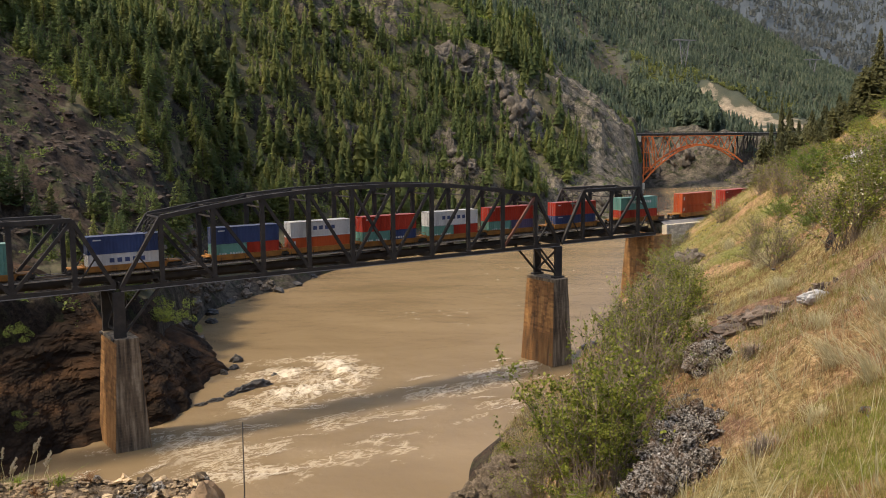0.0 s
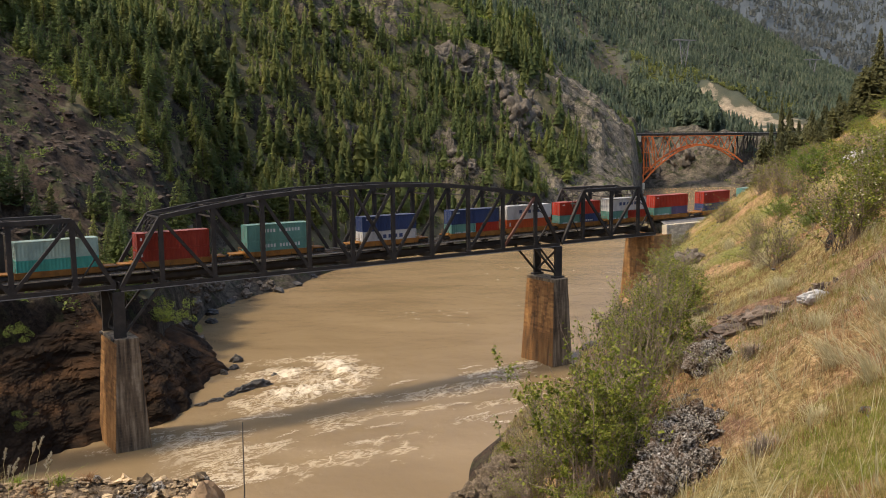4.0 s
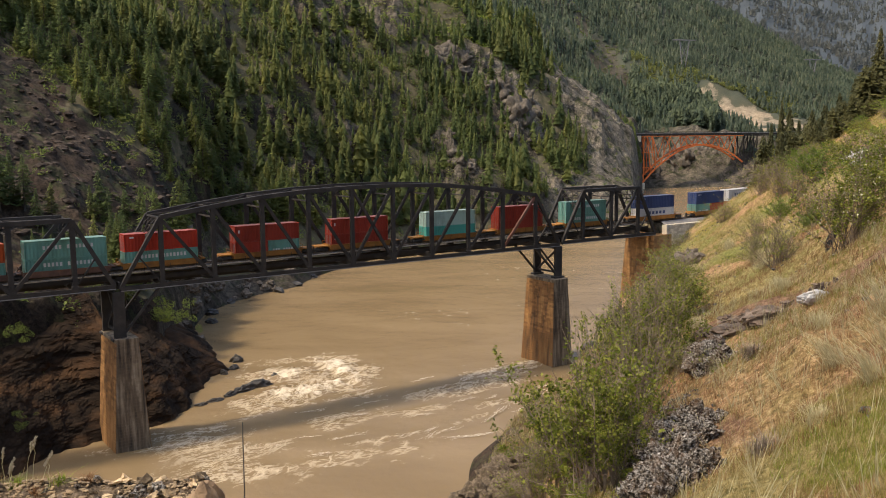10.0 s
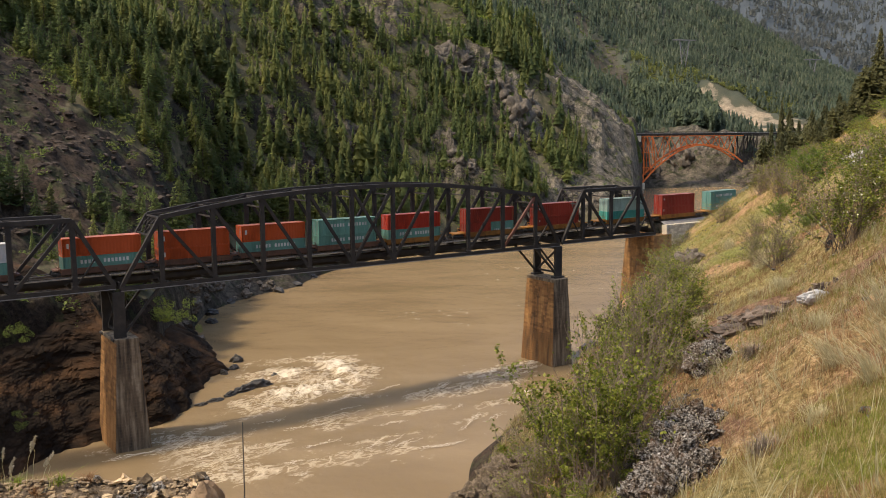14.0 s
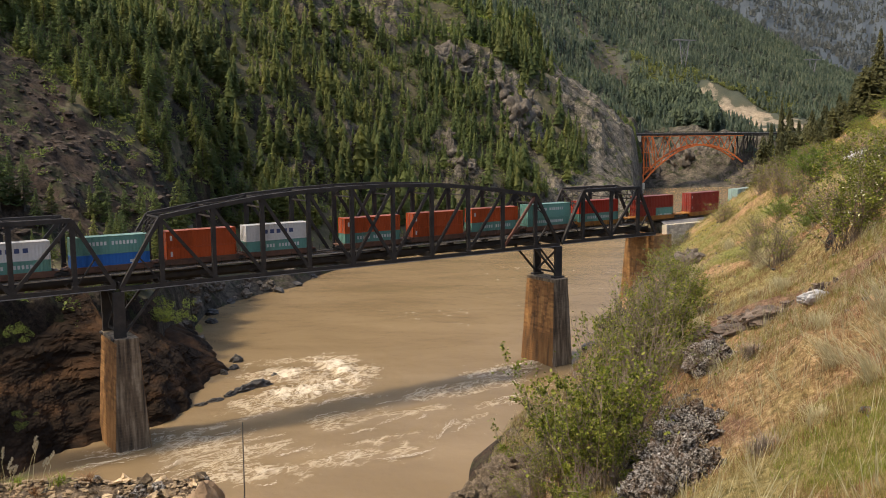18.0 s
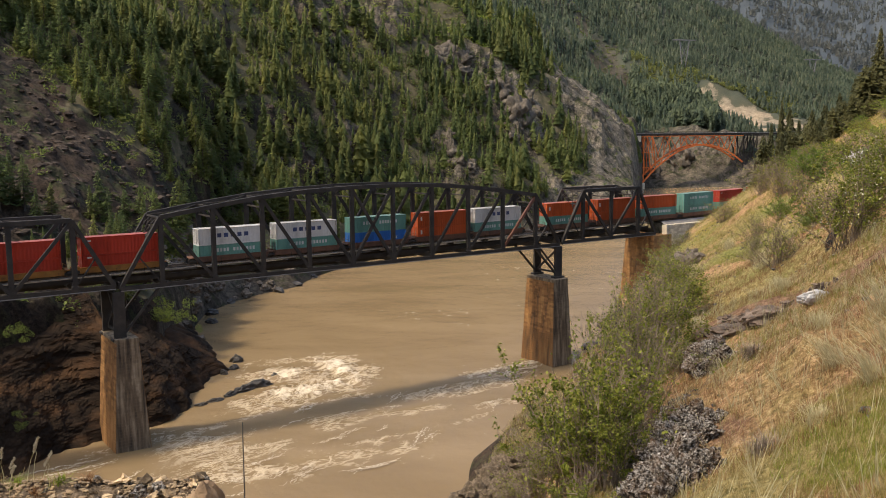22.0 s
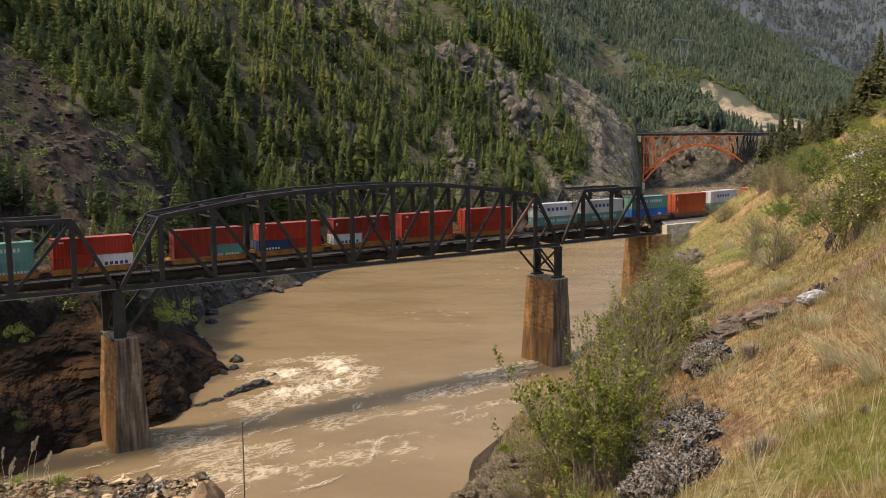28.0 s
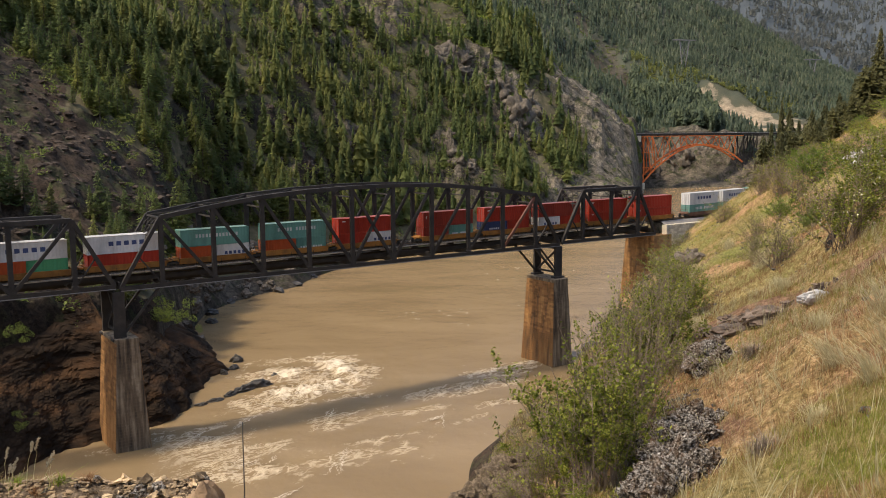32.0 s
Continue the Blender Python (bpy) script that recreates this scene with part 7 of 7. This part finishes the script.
WORDS = {"red": "red", "orange": "orange-red", "teal": "teal green", "white": "white", "navy": "navy blue", "darkred": "dark oxide red", "grey": "pale grey", "blue": "bright blue", "violet": "faded violet", "mint": "pale mint green", "aqua": "bright aqua green", "green": "bright green"}
FLOOR_Z = RAIL_Z + 0.4
MOVERS = []                         # thing, metres along the line at the start, sideways, height


def container(colour, length, height, marks):
    """A corrugated steel freight container with doors, corner castings and plain bars for its lettering."""
    c = empty("shipping_container", Matrix(), f"{WORDS[colour]} corrugated steel shipping container on a moving train", "container", "containers on the train")
    L, W, H = length / 2, 1.219, height
    bm = bmesh.new()
    n = int(length / 0.56)
    for side in (-1, 1):
        prev = None
        for i in range(n + 1):
            for dx, dy in ((0.0, 0.0), (0.10, 0.035), (0.28, 0.035), (0.38, 0.0)):
                x = -L + 0.16 + (length - 0.7) * i / n + dx
                v = [bm.verts.new((x, side * (W - dy), z)) for z in (0.16, H - 0.1)]
                if prev:
                    bm.faces.new((prev[0], v[0], v[1], prev[1]) if side < 0 else (prev[0], prev[1], v[1], v[0]))
                prev = v
    part("side_wall", bm, BOX[colour], c)
    bm = bmesh.new()
    box(bm, (-L + 0.06, -W + 0.02, H - 0.09), (L - 0.06, W - 0.02, H + 0.012), 0.01)
    part("roof", bm, ROOF[colour], c, "faded roof panel with sunlight painted into its colour")
    bm = bmesh.new()
    box(bm, (L - 0.14, -W + 0.1, 0.12), (L - 0.06, W - 0.1, H - 0.08), 0.01)
    part("front_wall", bm, BOX[colour], c)
    bm = bmesh.new()
    for y in (-W, W):
        box(bm, (-L, y - 0.06, 0.0), (L, y + 0.06, 0.17), 0.015)
        box(bm, (-L, y - 0.05, H - 0.11), (L, y + 0.05, H), 0.015)
        for x in (-L, L):
            box(bm, (x - 0.07, y - 0.08, 0.0), (x + 0.07, y + 0.08, H), 0.015)
    for x in (-L, L):
        box(bm, (x - 0.06, -W, 0.0), (x + 0.06, W, 0.17), 0.01)
        box(bm, (x - 0.06, -W, H - 0.11), (x + 0.06, W, H), 0.01)
    part("frame", bm, BOX[colour], c)
    for y in (-0.6, 0.6):
        bm = bmesh.new()
        box(bm, (-L - 0.02, y - 0.55, 0.17), (-L + 0.05, y + 0.55, H - 0.12), 0.015)
        d = part("door", bm, BOX[colour], c)
        for k in (-0.25, 0.25):
            bm = bmesh.new()
            bmesh.ops.create_cone(bm, cap_ends=True, segments=6, radius1=0.03, radius2=0.03, depth=H - 0.3, matrix=Matrix.Translation((-L - 0.05, y + k, H / 2)))
            part("lock_bar", bm, WALK_GREY, d)
    if marks:
        mat = MARK_BLUE if colour in ("white", "grey") else MARK_WHITE
        for side in (-1, 1):
            for x, w, z, h in marks:
                bm = bmesh.new()
                box(bm, (x - w / 2, side * (W + 0.004) - 0.004, z - h / 2), (x + w / 2, side * (W + 0.004) + 0.004, z + h / 2))
                part("lettering", bm, mat, c)
    return c


def letters(length, count, x0, x1, z, h, gap=()):
    step = (x1 - x0) / count
    return [(x0 + step * (i + 0.5), step * 0.62, z, h) for i in range(count) if i not in gap]


MARKS = {"teal": letters(12.2, 13, -3.6, 4.2, 1.75, 0.6, (5,)), "white": letters(12.2, 5, -3.0, 3.2, 1.6, 0.72), "grey": letters(12.2, 5, -3.0, 3.2, 1.6, 0.72),
         "red": [(-4.9, 0.7, 2.3, 0.22)], "orange": [(-5.3, 0.35, 1.7, 0.8)], "darkred": [(-5.4, 0.25, 1.9, 0.5)], "navy": [(-4.6, 1.3, 2.3, 0.2)], "blue": letters(12.2, 1, 2.6, 4.4, 1.3, 0.5), "violet": [], "green": []}
MARKS20 = {"white": letters(6, 5, -1.6, 2.4, 1.2, 0.55), "teal": letters(6, 9, -2.2, 2.4, 0.9, 0.5, (3,)), "navy": letters(6, 5, -1.8, 1.0, 1.2, 0.35)}
BOXES = {}


def boxed(colour, length, height):
    key = (colour, length, height)
    if key not in BOXES:
        BOXES[key] = container(colour, length, height, MARKS.get(colour, []) if length > 7 else MARKS20.get(colour, []))
        return BOXES[key]
    return copy_thing(BOXES[key], Matrix())


def well_car(length, mat, label):
    """A low well car: deep side sills, end platforms over the trucks, and wheels."""
    c = empty("well_car", Matrix(), label, "freight car", "cars of the train")
    inner = 6.5
    half = length / 2
    for y in (-1.34, 1.34):
        bm = bmesh.new()
        box(bm, (-inner, y - 0.07, -0.12), (inner, y + 0.07, 0.84), 0.02)
        box(bm, (-inner, y - 0.13, 0.74), (inner, y + 0.13, 0.84), 0.02)
        for i in range(11):
            x = -inner + 0.4 + i * (2 * inner - 0.8) / 10
            box(bm, (x - 0.05, y - 0.12, -0.1), (x + 0.05, y + 0.12, 0.78))
        part("side_sill", bm, mat, c)
    bm = bmesh.new()
    box(bm, (-inner, -1.3, -0.14), (inner, 1.3, -0.02))
    part("well_floor", bm, mat, c)
    for s in (-1, 1):
        bm = bmesh.new()
        x0, x1 = sorted((s * inner, s * half))
        box(bm, (x0, -1.25, 0.55), (x1 - (0.12 if s > 0 else -0.12) * 0, 1.25, 0.78), 0.03)
        box(bm, (x0, -0.35, 0.3), (x1, 0.35, 0.6), 0.03)
        xx = s * (inner + 0.12)
        box(bm, (xx - 0.1, -1.3, 0.3), (xx + 0.1, 1.3, 1.0), 0.03)
        part("end_platform", bm, mat, c)
        bm = bmesh.new()
        x = s * (inner + 0.35)
        for y in (-1.2, 1.2):
            box(bm, (x - 0.03, y - 0.03, 0.7), (x + 0.03, y + 0.03, 1.55))
        box(bm, (x - 0.03, -1.2, 1.5), (x + 0.03, 1.2, 1.56))
        part("end_rail", bm, mat, c)
        tx = s * (half - 0.95)
        bm = bmesh.new()
        for y in (-1.0, 1.0):
            box(bm, (tx - 1.1, y - 0.1, -0.02), (tx + 1.1, y + 0.1, 0.28), 0.05)
            box(bm, (tx - 0.4, y - 0.14, -0.16), (tx + 0.4, y + 0.14, 0.4), 0.05)
        box(bm, (tx - 0.25, -1.0, 0.1), (tx + 0.25, 1.0, 0.45), 0.03)
        tr = part("truck", bm, TRUCK, c)
        for dx in (-0.89, 0.89):
            bm = bmesh.new()
            for y in (-0.74, 0.74):
                bmesh.ops.create_cone(bm, cap_ends=True, segments=20, radius1=0.46, radius2=0.46, depth=0.13, matrix=Matrix.Translation((tx + dx, y, 0.1)) @ Matrix.Rotation(radians(90), 4, "X"))
            bmesh.ops.create_cone(bm, cap_ends=True, segments=8, radius1=0.09, radius2=0.09, depth=1.5, matrix=Matrix.Translation((tx + dx, 0, 0.1)) @ Matrix.Rotation(radians(90), 4, "X"))
            part("wheelset", bm, TRUCK, tr)
    return c


CARS = {}
for i, (q, load) in enumerate(zip(COUPLED, LOADS)):
    before = COUPLED[i - 1] - q if i else 19.0
    after = q - COUPLED[i + 1] if i + 1 < len(COUPLED) else 15.2
    gap = min(before, after)
    length = 14.9 if gap < 16.5 else 18.0
    brown = 16 <= i <= 24
    key = (length, brown)
    if key not in CARS:
        CARS[key] = well_car(length, CAR_BROWN if brown else CAR_YELLOW, "dirty brown double-stack well car on the track" if brown else "dirty orange-yellow double-stack well car on the track")
        car = CARS[key]
    else:
        car = copy_thing(CARS[key], Matrix())
    MOVERS.append((car, q, FLOOR_Z))
    upper, lower = load.split("/")
    if "+" in lower:
        for k, col in zip((-3.07, 3.07), lower.split("+")):
            MOVERS.append((boxed(col, 6.058, 2.68), q + k, FLOOR_Z))
    else:
        MOVERS.append((boxed(lower, 12.192, 2.68), q, FLOOR_Z))
    MOVERS.append((boxed(upper, 12.192, 2.896), q, FLOOR_Z + 2.7))


def line_pose(s, z):
    y = float(track_side(np.float64(s)))
    turn = math.atan(min(80.0, max(0.0, s - 122)) / 190.0)
    return BRIDGE @ Matrix.Translation((s, y, z + 0.0045 * min(122.0, max(-39.0, s)))) @ Matrix.Rotation(turn, 4, "Z")


# ---- drifting foam ----
DRIFT = []


def foam_streak(seed, length, strands):
    """A ragged patch of foam: several thin wandering ribbons drawn out along the current."""
    rnd = random.Random(seed)
    vs, fs = [], []
    for j in range(strands):
        ln = length * (1.0 if j == 0 else rnd.uniform(0.2, 0.7))
        ox, oy = (0.0, 0.0) if j == 0 else (rnd.uniform(-0.45, 0.45) * length, rnd.gauss(0, 0.06) * length)
        ph, bow, thick = rnd.uniform(0, 6), rnd.uniform(-0.35, 0.35), rnd.uniform(0.05, 0.16) if j else 0.26
        n = int(ln * 8) + 3
        for i in range(n + 1):
            u = i / n - 0.5
            w = (0.015 + thick * rnd.random() ** 2) * (1.05 - 2 * abs(u))
            y = oy + bow * 4 * u * u + 0.3 * math.sin(u * 5 + ph) + 0.16 * math.sin(u * 19 + ph) + 0.09 * math.sin(u * 47 + 2 * ph)
            x = ox + u * ln
            vs += [(x + rnd.gauss(0, 0.04), y - w + rnd.gauss(0, 0.03), 0.0), (x + rnd.gauss(0, 0.04), y + w + rnd.gauss(0, 0.03), 0.015)]
            if i and rnd.random() > 0.12:
                k = len(vs) - 2
                fs.append((k - 2, k, k + 1, k - 1))
    me = bpy.data.meshes.new("foam_streak")
    me.from_pydata(vs, [], fs)
    me.materials.append(FOAM)
    return tagged(new("foam_streak", me), "ragged streak of white foam drifting on the brown river", "foam", "foam streaks on the river")


rnd = random.Random(21)
for k in range(44):
    along, side = rnd.uniform(-25, 95), rnd.uniform(-24, 24)
    DRIFT.append((foam_streak(k, rnd.uniform(2.5, 12.0), rnd.choice((1, 3, 5, 7))), along, side, rnd.uniform(1.3, 2.4), rnd.uniform(-25, 25)))


def drift_pose(along, side, turn):
    x = -38 + 0.72 * along - 0.42 * side
    y = 132 + 0.66 * along + 0.6 * side
    return pose(x, y, 0.3 + 0.06 * math.sin(along * 0.7), 0, 0, 30 + turn)


def motions():
    """The train rolls over the bridge and round the bend, foam drifts down the river, and the wind stirs the shrubs."""
    for thing, q, z in MOVERS:
        walk(thing, [(float(t), line_pose(q + SPEED * t, z)) for t in range(33)])
    for thing, along, side, speed, turn in DRIFT:
        walk(thing, [(float(t), drift_pose(along - speed * t, side, turn + 1.2 * t)) for t in range(0, 33, 4)])
    for thing, m, reach, ph in SWAY:
        rows = []
        for k in range(81):
            t = k * 0.4
            gust = 0.55 + 0.45 * math.sin(0.41 * t + 0.3)
            a = reach * gust * math.sin(2.9 * t + ph) + 0.6 * reach * gust
            b = 0.6 * reach * gust * math.sin(3.7 * t + 1.3 * ph)
            rows.append((t, Matrix.Translation(m.translation) @ Matrix.Rotation(radians(a), 4, "Y") @ Matrix.Rotation(radians(b), 4, "X") @ m.to_quaternion().to_matrix().to_4x4()))
        walk(thing, rows)


motions()
